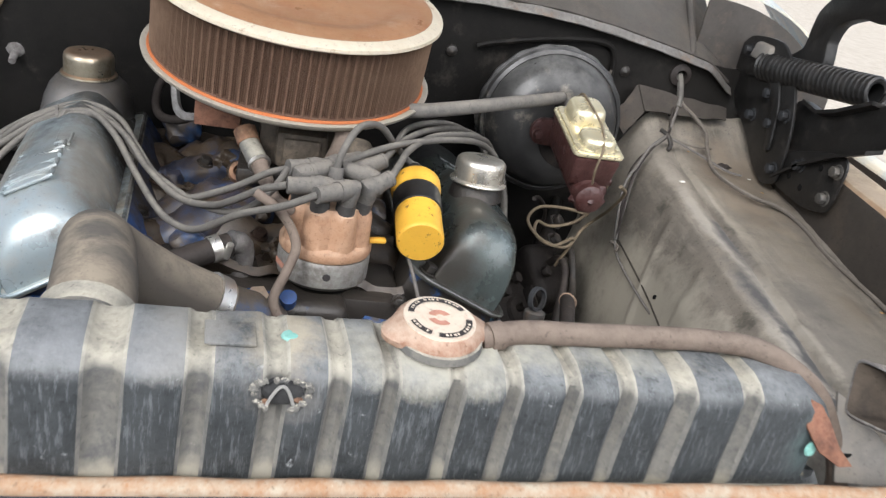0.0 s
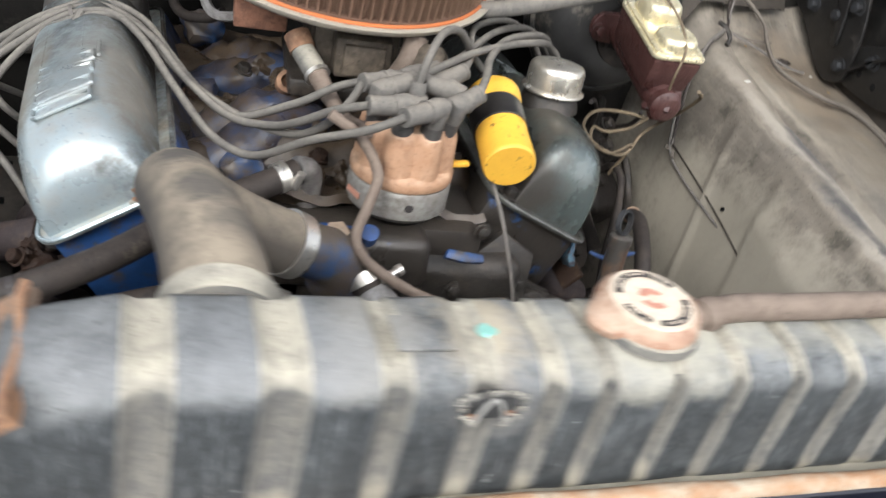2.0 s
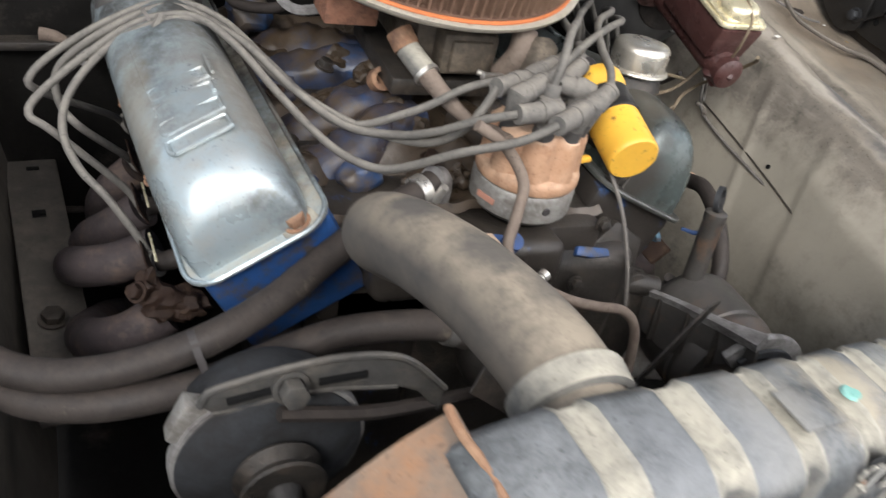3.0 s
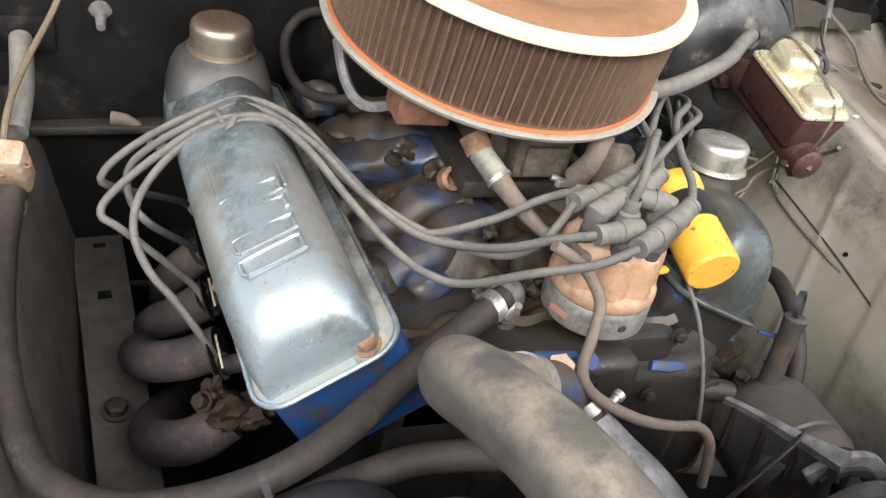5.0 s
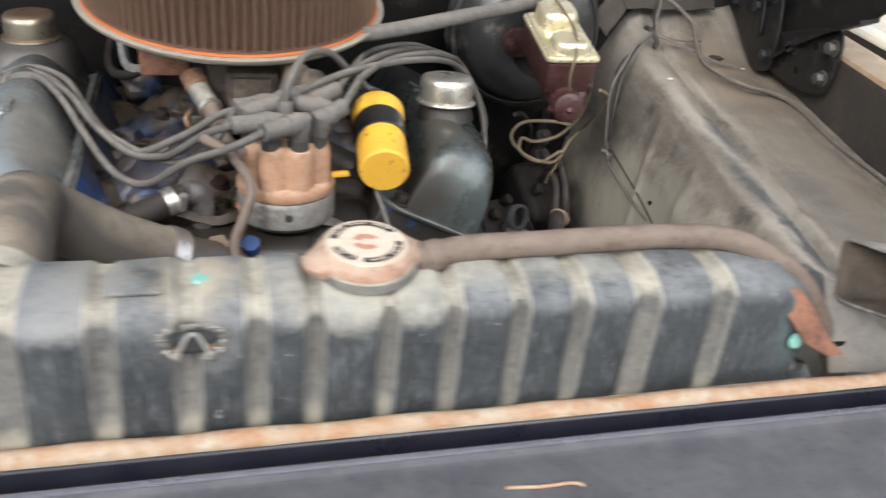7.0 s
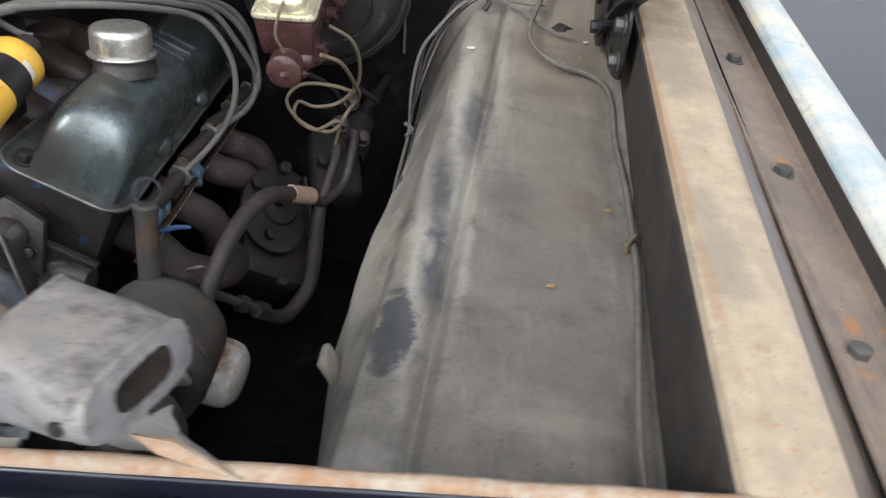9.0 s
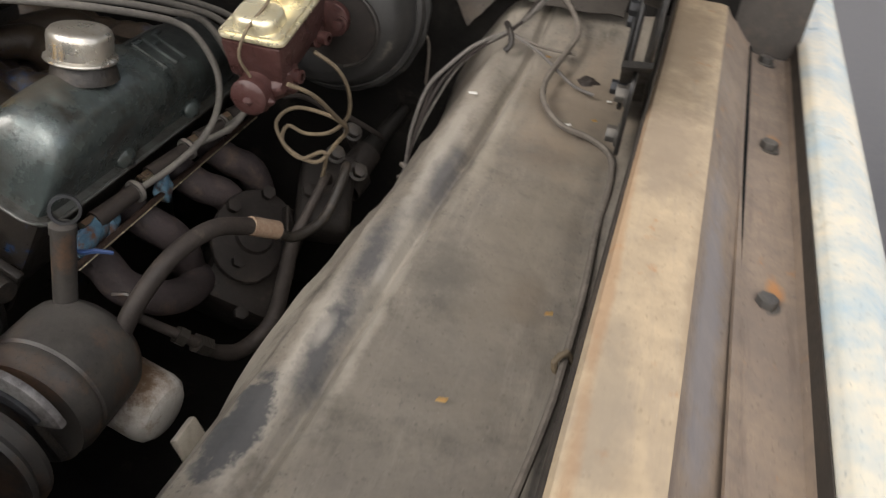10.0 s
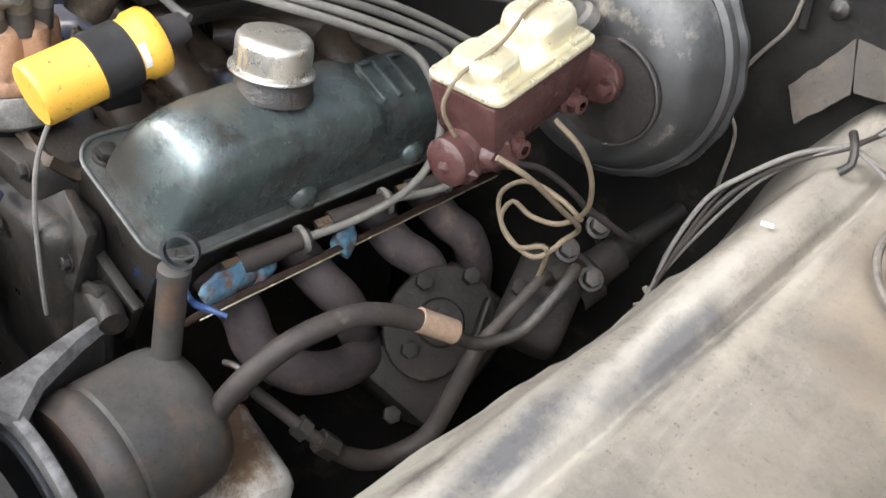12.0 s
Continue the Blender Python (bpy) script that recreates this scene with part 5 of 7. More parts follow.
def air_cleaner():
    a = thing("air_cleaner", AC @ Vector((0, 0, -0.012)), "large round air cleaner with a rusty lid and pleated filter", "air cleaner")
    part("base_pan", revolve([(0.06, -0.012), (0.145, -0.010), (0.173, -0.004), (0.181, 0.002), (0.1822, 0.006), (0.179, 0.007), (0.168, 0.004), (0.06, 0.0)], AC, 96), "pan", a, "pale metal base pan")
    part("gasket", revolve([(0.160, 0.0055), (0.1738, 0.0056), (0.1748, 0.0068), (0.1742, 0.0084), (0.1722, 0.0090), (0.160, 0.0090)], AC, 96), "orange", a, "orange rubber gasket")
    n = 104
    steps = ((0.0, 0.1650), (0.42, 0.1645), (0.58, 0.1712), (0.78, 0.1712))
    rings = [[AC @ Vector((r * math.cos(math.tau * (k + f) / n), r * math.sin(math.tau * (k + f) / n), h)) for k in range(n) for f, r in steps] for h in (0.008, 0.092)]
    part("filter_element", loft(rings, caps=False, mats=lambda k, i: 1 if i % 4 == 2 else 0), ["filter", "filter_tip"], a, "brown dusty pleated paper element", smooth=False)
    part("element_base", revolve([(0.160, 0.0088), (0.1719, 0.0088), (0.1719, 0.0112), (0.160, 0.0112)], AC, 96), "filter", a, "brown lower band of the element")
    screen = bmesh.new()
    for k in range(440):
        for lean in (1, -1):
            vs = []
            for h, a0 in ((0.013, 0.0), (0.092, 0.0052 * lean)):
                for da, r in ((-0.0007, 0.1717), (0.0007, 0.1717), (0.0, 0.1721)):
                    w = math.tau * k / 440 + a0 + da
                    vs.append(screen.verts.new(AC @ Vector((r * math.cos(w), r * math.sin(w), h))))
            for p, q in ((0, 1), (1, 2), (2, 0)):
                screen.faces.new((vs[p], vs[q], vs[q + 3], vs[p + 3]))
    tagged(part("wire_screen", screen, "mesh_wire", a, "fine pale wire screen round the pleats", smooth=False), kind="stuff")
    part("lid", revolve([(0.176, 0.094), (0.1805, 0.097), (0.1800, 0.101), (0.1735, 0.1042), (0.1655, 0.1058)], AC, 96), "rim", a, "bright worn rim of the lid")
    part("lid_top", revolve([(0.1660, 0.1055), (0.158, 0.1066), (0.142, 0.1085), (0.128, 0.1075), (0.118, 0.103), (0.105, 0.1005), (0.06, 0.101), (0.035, 0.104), (0.015, 0.110), (0.0, 0.111)], AC, 96), "lid", a, "rusty brown stamped lid")


air_cleaner()


def distributor():
    c = Vector((-0.045, 0.405, 0.0))
    ax = Vector((0.0, 0.03, 1))
    m = axes((c.x, c.y, 0.845), ax)
    d = thing("distributor", (c.x, c.y, 0.77), "distributor with an orange-brown cap and grey boots", "distributor")
    part("shaft_housing", revolve([(0.022, -0.10), (0.024, -0.06), (0.034, -0.045), (0.045, -0.035)], m, 28), "black", d, "black lower housing")
    part("body", revolve([(0.030, -0.038), (0.046, -0.034), (0.052, -0.028), (0.0525, -0.004), (0.051, 0.0), (0.04, 0.001)], m, 48), "alu", d, "pitted cast aluminium body")
    hole = m @ Vector((0.002, -0.0524, -0.014))
    part("screw_hole", revolve([(0.0045, 0), (0.0038, 0.001), (0, 0.0008)], axes(hole, (0, -1, 0)), 14), "ink", d, "dark screw hole")
    def rib(a, h):
        k = abs(math.cos(4 * (a - math.pi / 8)))
        return 1 + (0.16 * k ** 1.2 - 0.108 if 0.015 < h < 0.0565 else 0.0)
    part("cap", revolve([(0.051, 0.001), (0.0525, 0.004), (0.0525, 0.011), (0.0505, 0.014), (0.0485, 0.0155), (0.0475, 0.030), (0.047, 0.048), (0.0455, 0.055), (0.040, 0.060), (0.0, 0.062)], m, 128, wobble=rib), "dcap", d, "orange-brown dusty ribbed cap")
    part("print_bar", box(m @ pose(-0.049, -0.02, -0.016, 90, 0, -68), (0.022, 0.006, 0.001), 0), "red_print", d, "faded red stamp")
    # towers with elbow boots: (foot, knee, tip) round the cap, each pointing along its lead
    ends = {}
    for key, knee, tip in (("a", (-0.063, 0.431, 0.930), (-0.095, 0.417, 0.931)), ("c", (-0.059, 0.373, 0.931), (-0.095, 0.368, 0.930)), ("d", (-0.030, 0.369, 0.932), (-0.065, 0.347, 0.931)),
                           ("f", (-0.006, 0.409, 0.934), (-0.034, 0.420, 0.937)), ("b", (-0.079, 0.399, 0.932), (-0.048, 0.417, 0.939)), ("g", (-0.007, 0.385, 0.930), (0.016, 0.398, 0.940)),
                           ("i", (-0.045, 0.440, 0.932), (-0.014, 0.460, 0.936)), ("h", (-0.014, 0.434, 0.932), (0.012, 0.452, 0.940))):
        knee, tip = Vector(knee), Vector(tip)
        radial = Vector((knee.x - c.x, knee.y - c.y, 0))
        foot = Vector((c.x, c.y + 0.002, 0.896)) + radial.normalized() * 0.0345
        out = (tip - knee).normalized()
        part("tower_sleeve", tube([foot, foot.lerp(knee, 0.55)], [0.0112, 0.0106], 18), "band_grey", d, "dark grey tower sleeve")
        boot = part("boot", tube([foot.lerp(knee, 0.5), foot.lerp(knee, 0.75), knee - out * 0.002 + Vector((0, 0, 0.002)), knee + out * 0.008, knee.lerp(tip, 0.6), tip], [0.0100, 0.0108, 0.0112, 0.0104, 0.0096, 0.0090], 18), "boot", d, "dusty grey rubber elbow boot")
        part("band", tube([knee.lerp(tip, 0.22), knee.lerp(tip, 0.36)], 0.0112, 18, smooth=False), "boot", boot)
        part("lip", tube([tip - out * 0.003, tip + out * 0.001], [0.0098, 0.0092], 18, smooth=False), "boot", boot)
        ends[key] = tuple(tip)
    part("boot", revolve([(0.0125, 0.056), (0.0125, 0.078), (0.0115, 0.084), (0.0085, 0.086), (0.008, 0.098), (0.0075, 0.099)], axes((c.x + 0.001, c.y - 0.003, 0.845), ax), 18), "boot", d, "straight grey centre boot")
    return ends


ENDS = distributor()


def coil():
    a, b = Vector((0.0590, 0.380, 0.8735)), Vector((0.0620, 0.491, 0.9000))
    m = axes(a, b - a)
    L = (b - a).length
    c = thing("ignition_coil", a.lerp(b, 0.5) - Vector((0, 0, 0.03)), "yellow ignition coil in a black bracket band", "ignition coil")
    part("can", revolve([(0, 0), (0.0255, 0), (0.0272, 0.002), (0.0275, 0.006), (0.0275, L - 0.02), (0.0305, L - 0.016), (0.031, L - 0.004), (0.029, L)], m, 40), "yellow", c)
    part("band", revolve([(0.0276, 0.052), (0.0292, 0.053), (0.0292, 0.086), (0.0276, 0.087)], m, 40), "band", c, "black clamp band")
    part("sticker", revolve([(0.0279, 0.088), (0.0279, 0.104)], m, 8, start=-0.6, sweep=0.8), "chip", c, "small white sticker with red print")
    part("tower", revolve([(0.029, L), (0.016, L + 0.006), (0.013, L + 0.03), (0.0, L + 0.03)], m, 24), "ink", c, "black tower")
    part("bracket", box(axes((0.062, 0.45, 0.862), (0.1, 0, 1)), (0.03, 0.035, 0.02), 0.003), "black", c)
    part("yellow_tab", box(pose(0.012, 0.40, 0.862, 0, 0, 10), (0.022, 0.008, 0.006), 0.002), "yellow", c, "yellow plastic tab")


coil()

# ---- hoses on the engine ----
def upper_hose():
    h = thing("radiator_hose", (-0.22, 0.03, 0.95), "thick dusty black upper radiator hose", "radiator hose")
    part("tube", tube([(-0.222, 0.015, 0.945), (-0.224, 0.055, 0.953), (-0.236, 0.13, 0.945), (-0.250, 0.20, 0.925), (-0.254, 0.243, 0.902), (-0.236, 0.272, 0.872), (-0.200, 0.288, 0.842), (-0.150, 0.306, 0.812)], 0.0295, 24, step=0.008), "hose_dusty", h)
    part("clamp", tube([(-0.165, 0.300, 0.822), (-0.153, 0.3045, 0.8145)], 0.0312, 28, smooth=False), "clamp", h, "bright steel band clamp")
    part("collar", revolve([(0.030, -0.012), (0.034, -0.010), (0.034, 0.006), (0.030, 0.008)], axes((-0.222, 0.034, 0.949), (0, 1, 0.18)), 28), "groove", h, "pale dusty neck collar")


upper_hose()
def hose(name, pts, r, mat, label, category, group, clamps, seg=16):
    """A hose as one thing: its tube and the bands or fittings on it."""
    h = thing(name, pts[0], label, category, group)
    part("tube", tube(pts, r, seg), mat, h)
    for nm, p, q, cr, n, cm, text in clamps:
        part(nm, tube([p, q], cr, n, smooth=False), cm, h, text)
    return h


hose("overflow_hose", [(0.030, -0.004, 0.986), (0.06, 0.004, 0.989), (0.108, 0.008, 0.989), (0.198, 0.018, 0.987), (0.25, 0.018, 0.983), (0.288, 0.012, 0.967), (0.311, 0.010, 0.949), (0.326, 0.010, 0.930), (0.340, 0.010, 0.909), (0.354, 0.009, 0.886), (0.360, 0.008, 0.86), (0.352, 0.008, 0.80)], 0.0085, "hose_brown", "brown dusty rubber overflow hose along the radiator", "hose", "",
     [("collar", (0.036, -0.002, 0.9866), (0.046, 0.001, 0.9876), 0.0102, 16, "hose_brown", "swollen dusty hose end")], 14)
hose("heater_hose", [(-0.150, 0.392, 0.842), (-0.209, 0.36, 0.828), (-0.267, 0.324, 0.812), (-0.319, 0.29, 0.797), (-0.372, 0.27, 0.782), (-0.425, 0.268, 0.765), (-0.470, 0.274, 0.755), (-0.503, 0.288, 0.750), (-0.527, 0.308, 0.748), (-0.545, 0.336, 0.747), (-0.562, 0.386, 0.748), (-0.576, 0.455, 0.752), (-0.584, 0.53, 0.758), (-0.586, 0.60, 0.768), (-0.582, 0.65, 0.785)], 0.0135, "rubber", "dusty black heater hose looping beside the engine", "heater hose", "heater hoses",
     [("clamp", (-0.170, 0.382, 0.838), (-0.160, 0.387, 0.8405), 0.0152, 18, "clamp", "bright worm clamp"), ("clamp", (-0.586, 0.636, 0.770), (-0.585, 0.646, 0.778), 0.0165, 18, "clamp", "bright hose clamp")])
hose("heater_hose", [(-0.150, 0.255, 0.775), (-0.186, 0.262, 0.785), (-0.251, 0.277, 0.772), (-0.307, 0.272, 0.760), (-0.370, 0.258, 0.748), (-0.420, 0.256, 0.740), (-0.460, 0.262, 0.733), (-0.497, 0.277, 0.728), (-0.524, 0.302, 0.722), (-0.545, 0.332, 0.716), (-0.568, 0.375, 0.712), (-0.590, 0.45, 0.715), (-0.603, 0.60, 0.735), (-0.600, 0.88, 0.80)], 0.0135, "rubber", "dusty black heater hose looping low beside the engine", "heater hose", "heater hoses",
     [("clamp", (-0.162, 0.2575, 0.780), (-0.172, 0.259, 0.783), 0.0152, 18, "arm_grey", "dull hose clamp")])
tie = solo("cable_tie", revolve([(0.0285, -0.003), (0.0295, -0.003), (0.0295, 0.003), (0.0285, 0.003)], axes((-0.374, 0.264, 0.766), (1, 0.1, 0.3), (0, 0.25, 1)) @ Matrix.Diagonal((1.0, 0.52, 1, 1)), 20), "ink", "black plastic tie round the heater hoses", "cable tie")


def nipple():
    n = thing("heater_nipple", (-0.146, 0.392, 0.82), "grey metal heater elbow with a clamp screw", "hose fitting")
    part("elbow", tube([(-0.136, 0.405, 0.80), (-0.136, 0.405, 0.835), (-0.150, 0.395, 0.845)], 0.0125, 14), "bare", n, "grey metal elbow")
    part("screw", revolve([(0.004, 0), (0.004, 0.02), (0, 0.02)], axes((-0.152, 0.374, 0.835), (0.2, -0.3, 1)), 10), "clamp", n)


nipple()

# ---- ignition leads ----
leads = [
    [(-0.085, 0.430, 0.932), (-0.072, 0.447, 0.923), (-0.112, 0.448, 0.912), (-0.154, 0.454, 0.885), (-0.213, 0.477, 0.855), (-0.25, 0.518, 0.866), (-0.277, 0.564, 0.878), (-0.312, 0.633, 0.889), (-0.361, 0.662, 0.894), (-0.416, 0.658, 0.872), (-0.468, 0.660, 0.835), (-0.496, 0.650, 0.810), (-0.490, 0.655, 0.790), (-0.455, 0.690, 0.770)],
    [(-0.080, 0.420, 0.922), (-0.106, 0.412, 0.911), (-0.126, 0.408, 0.888), (-0.153, 0.425, 0.866), (-0.194, 0.466, 0.856), (-0.236, 0.503, 0.862), (-0.278, 0.554, 0.874), (-0.315, 0.614, 0.889), (-0.362, 0.649, 0.893), (-0.417, 0.639, 0.872), (-0.467, 0.647, 0.825), (-0.472, 0.639, 0.79), (-0.454, 0.61, 0.775), (-0.426, 0.595, 0.765)],
    [(-0.078, 0.400, 0.928), (-0.122, 0.382, 0.916), (-0.152, 0.408, 0.888), (-0.176, 0.44, 0.866), (-0.215, 0.472, 0.857), (-0.257, 0.518, 0.870), (-0.297, 0.581, 0.888), (-0.339, 0.609, 0.898), (-0.381, 0.617, 0.886), (-0.423, 0.627, 0.855), (-0.459, 0.609, 0.815), (-0.468, 0.575, 0.79), (-0.455, 0.537, 0.77), (-0.43, 0.508, 0.752), (-0.409, 0.496, 0.74)],
    [(-0.060, 0.375, 0.922), (-0.098, 0.348, 0.914), (-0.143, 0.368, 0.890), (-0.188, 0.405, 0.850), (-0.219, 0.431, 0.845), (-0.244, 0.468, 0.850), (-0.273, 0.518, 0.866), (-0.309, 0.577, 0.890), (-0.344, 0.612, 0.900), (-0.391, 0.629, 0.884), (-0.438, 0.628, 0.85), (-0.486, 0.615, 0.81), (-0.498, 0.596, 0.795), (-0.478, 0.59, 0.78), (-0.448, 0.597, 0.765)],
]


def spark_lead(pts, m, y, label, plug=None):
    tip, seat = plug or (m @ Vector((-0.118, y + 0.02, -0.030)), m @ Vector((-0.066, y, -0.036)))
    lead = thing("spark_plug_lead", tip, label, "spark plug lead", "spark plug leads")
    part("cable", tube([*pts[:-1], tip.lerp(Vector(pts[-1]), 0.35), tip], 0.0042, 10), "wire", lead)
    part("plug_boot", tube([seat, seat.lerp(tip, 0.5), tip], [0.0118, 0.0105, 0.009], 14), "rubber", lead, "dark rubber plug boot")
    part("collar", tube([seat.lerp(tip, 0.86), seat.lerp(tip, 0.93)], 0.0142, 16, smooth=False), "boot", lead, "grey rubber collar")
    part("plug_nut", tube([seat.lerp(tip, -0.22), seat], 0.009, 6, smooth=False), "chrome_dull", lead, "tarnished plug nut")


for pts, y, k in zip(leads, (0.39, 0.30, 0.10, 0.20), "facd"):
    spark_lead([ENDS[k], *pts[1:]], HEAD_L, y, "dusty grey spark plug lead draped over the light valve cover")
right_leads = [
    [(-0.010, 0.425, 0.930), (-0.020, 0.437, 0.946), (0.025, 0.475, 0.952), (0.085, 0.53, 0.948), (0.135, 0.578, 0.938), (0.170, 0.636, 0.918), (0.190, 0.672, 0.902), (0.210, 0.685, 0.885), (0.232, 0.690, 0.845), (0.240, 0.676, 0.805), (0.236, 0.645, 0.775), (0.222, 0.600, 0.755), (0.211, 0.565, 0.746)],
    [(-0.005, 0.435, 0.935), (0.028, 0.425, 0.949), (0.045, 0.475, 0.950), (0.085, 0.55, 0.946), (0.14, 0.61, 0.936), (0.180, 0.672, 0.914), (0.205, 0.715, 0.892), (0.232, 0.725, 0.850), (0.252, 0.735, 0.800), (0.246, 0.705, 0.768), (0.225, 0.67, 0.755)],
    [(-0.012, 0.443, 0.928), (0.02, 0.495, 0.940), (0.075, 0.575, 0.943), (0.13, 0.645, 0.932), (0.175, 0.71, 0.908), (0.21, 0.75, 0.882), (0.240, 0.755, 0.84), (0.255, 0.73, 0.79), (0.245, 0.70, 0.76)],
    [(-0.018, 0.448, 0.922), (0.028, 0.49, 0.944), (0.06, 0.60, 0.938), (0.12, 0.685, 0.926), (0.17, 0.75, 0.900), (0.21, 0.79, 0.87), (0.235, 0.79, 0.82), (0.245, 0.77, 0.77)],
]
PLUGS_R = {"b": (Vector((0.204, 0.553, 0.7435)), Vector((0.189, 0.485, 0.7330))), "g": (Vector((0.212, 0.655, 0.752)), Vector((0.193, 0.590, 0.738))), "i": (Vector((0.214, 0.745, 0.745)), Vector((0.193, 0.70, 0.735))), "h": (Vector((0.214, 0.83, 0.74)), Vector((0.193, 0.79, 0.73)))}
for pts, y, k in zip(right_leads, (0.10, 0.20, 0.30, 0.39), "bgih"):
    spark_lead([ENDS[k], *pts[1:]], HEAD_R, y, "dusty grey spark plug lead draped over the dark valve cover", PLUGS_R[k])
wire("coil_lead", [(-0.044, 0.404, 0.940), (-0.039, 0.408, 0.962), (-0.022, 0.435, 0.982), (0.005, 0.47, 0.975), (0.03, 0.50, 0.945), (0.055, 0.52, 0.918), (0.066, 0.525, 0.914)], 0.0042, "wire", "grey coil lead arching from the distributor cap", "coil lead", seg=10)

# ---- brake booster and master cylinder ----
def brake_booster():
    m = axes((0.328, 0.780, 0.912), (-0.02, -1, 0.03), (1, 0, 0))
    b = thing("brake_booster", (0.335, 0.86, 0.80), "round black brake booster on the firewall", "brake booster")
    part("front_shell", revolve([(0.118, -0.060), (0.121, -0.052), (0.119, -0.044), (0.1135, -0.041), (0.1115, -0.043), (0.1095, -0.040), (0.106, -0.028), (0.101, -0.016), (0.093, -0.006), (0.083, -0.002), (0.078, 0.003), (0.06, 0.005), (0.0, 0.005)], m, 128), "booster", b, "dusty dished front shell")
    part("crimped_rim", revolve([(0.117, -0.070), (0.1235, -0.068), (0.1245, -0.060), (0.1195, -0.055)], m, 144, wobble=lambda a, h: 1 + 0.006 * math.tanh(4 * math.sin(18 * a))), "booster", b)
    part("rear_shell", revolve([(0.117, -0.068), (0.112, -0.09), (0.09, -0.12), (0.05, -0.14)], m, 48), "black", b)
    part("mount_plate", slab([(0.054 * math.cos(t) * (1.0 if math.cos(t) < 0 else 1.08), 0.050 * math.sin(t)) for t in np.linspace(0, math.tau, 28, endpoint=False)], 0.006, axes((0.352, 0.777, 0.900), (0, -1, 0), (1, 0, 0)), 0.002), "gear", b, "black mounting plate")
    part("mount_lip", tube([(0.352 + 0.057 * math.cos(t), 0.768, 0.900 + 0.051 * math.sin(t)) for t in np.linspace(-1.3, 1.5, 16)], 0.0022, 8), "iron", b, "folded edge of the plate")
    part("check_valve", revolve([(0.013, 0), (0.013, 0.012), (0.009, 0.016), (0.009, 0.034)], axes((0.322, 0.768, 0.955), (-0.35, -0.6, 0.5)), 18), "boot", b, "grey vacuum check valve")


brake_booster()


def master_cylinder():
    m = axes((0.328, 0.643, 0.926), (0.0, -0.22, 1), (1, 0.02, 0)) @ Matrix.Diagonal((1.1, 1.08, 1.08, 1))
    c = thing("master_cylinder", (0.331, 0.66, 0.86), "corroded dark red iron master cylinder with a gold lid", "master cylinder")
    part("reservoir", box(m @ Matrix.Translation((0, 0.012, -0.006)), (0.056, 0.112, 0.046), 0.005, taper=1.12), "mc", c)
    part("bore", tube([m @ Vector((0, -0.062, -0.036)), m @ Vector((0, -0.05, -0.036)), m @ Vector((0, 0.11, -0.036))], [0.017, 0.021, 0.021], 20, smooth=False), "mc", c)
    part("nose", revolve([(0.021, 0), (0.021, 0.012), (0.016, 0.016), (0.0, 0.016)], axes(m @ Vector((0, -0.055, -0.036)), (0, -1, -0.1)), 20), "mc", c)
    part("casting_lump", lump(m @ Vector((0.0, -0.052, -0.040)), (0.023, 0.019, 0.020), 0.5, 4), "mc", c, "pitted rusty nose casting")
    part("casting_lump", lump(m @ Vector((0.012, -0.028, -0.034)), (0.022, 0.020, 0.020), 0.5, 9), "mc", c, "pitted rusty casting")
    part("flange", slab(rounded(0.10, 0.044, 0.02, 4), 0.010, axes(m @ Vector((0, 0.105, -0.034)), (0, -1, -0.1), (1, 0, 0)), 0.002), "mc", c, "rusty mounting flange")
    for sx in (-0.037, 0.037):
        part("bolt", bolt(axes(m @ Vector((sx, 0.094, -0.034)), (0, -1, 0)), 0.0062, 0.010), "mc", c, "steel mounting nut")
    for y, r in ((-0.02, 0.011), (0.055, 0.011)):
        part("port", revolve([(0.014, 0), (0.013, 0.014), (0.008, 0.015), (0.008, 0.026), (0.004, 0.027)], axes(m @ Vector((0.016, y, -0.030)), (1, -0.15, 0.05)), 14), "mc", c, "brake line port")
    part("lid", slab(rounded(0.069, 0.124, 0.009, 4), 0.005, m @ Matrix.Translation((0, 0.012, 0.018)), 0.0018), "gold", c, "gold zinc-plated lid")
    part("lid_lip", slab(rounded(0.062, 0.117, 0.008, 4), 0.004, m @ Matrix.Translation((0, 0.012, 0.0225)), 0.0018), "gold", c)
    def lid_dome(y, w, l, h):
        secs = []
        for k, z in ((1.0, 0.0), (0.985, 0.30), (0.95, 0.62), (0.88, 0.86), (0.76, 0.97), (0.55, 1.0)):
            secs.append([m @ Vector((px * k, y + py * k, 0.0255 + z * h)) for px, py in rounded(w, l, min(w, l) * 0.36, 7)])
        part("lid_dome", loft(secs), "gold", c, "rounded gold dome of the lid", sharp=70)
    lid_dome(0.041, 0.050, 0.056, 0.024)
    lid_dome(-0.023, 0.048, 0.046, 0.015)
    part("bail_wire", tube([m @ Vector(p) for p in ((0.0, -0.056, -0.016), (-0.006, -0.062, 0.010), (0.0, -0.050, 0.034), (0.006, -0.012, 0.044), (0.0, 0.03, 0.052), (0.0, 0.074, 0.046), (0.0, 0.088, 0.010), (0.0, 0.086, -0.016))], 0.0018, 8), "wire_tan", c, "thin wire bail over the lid")


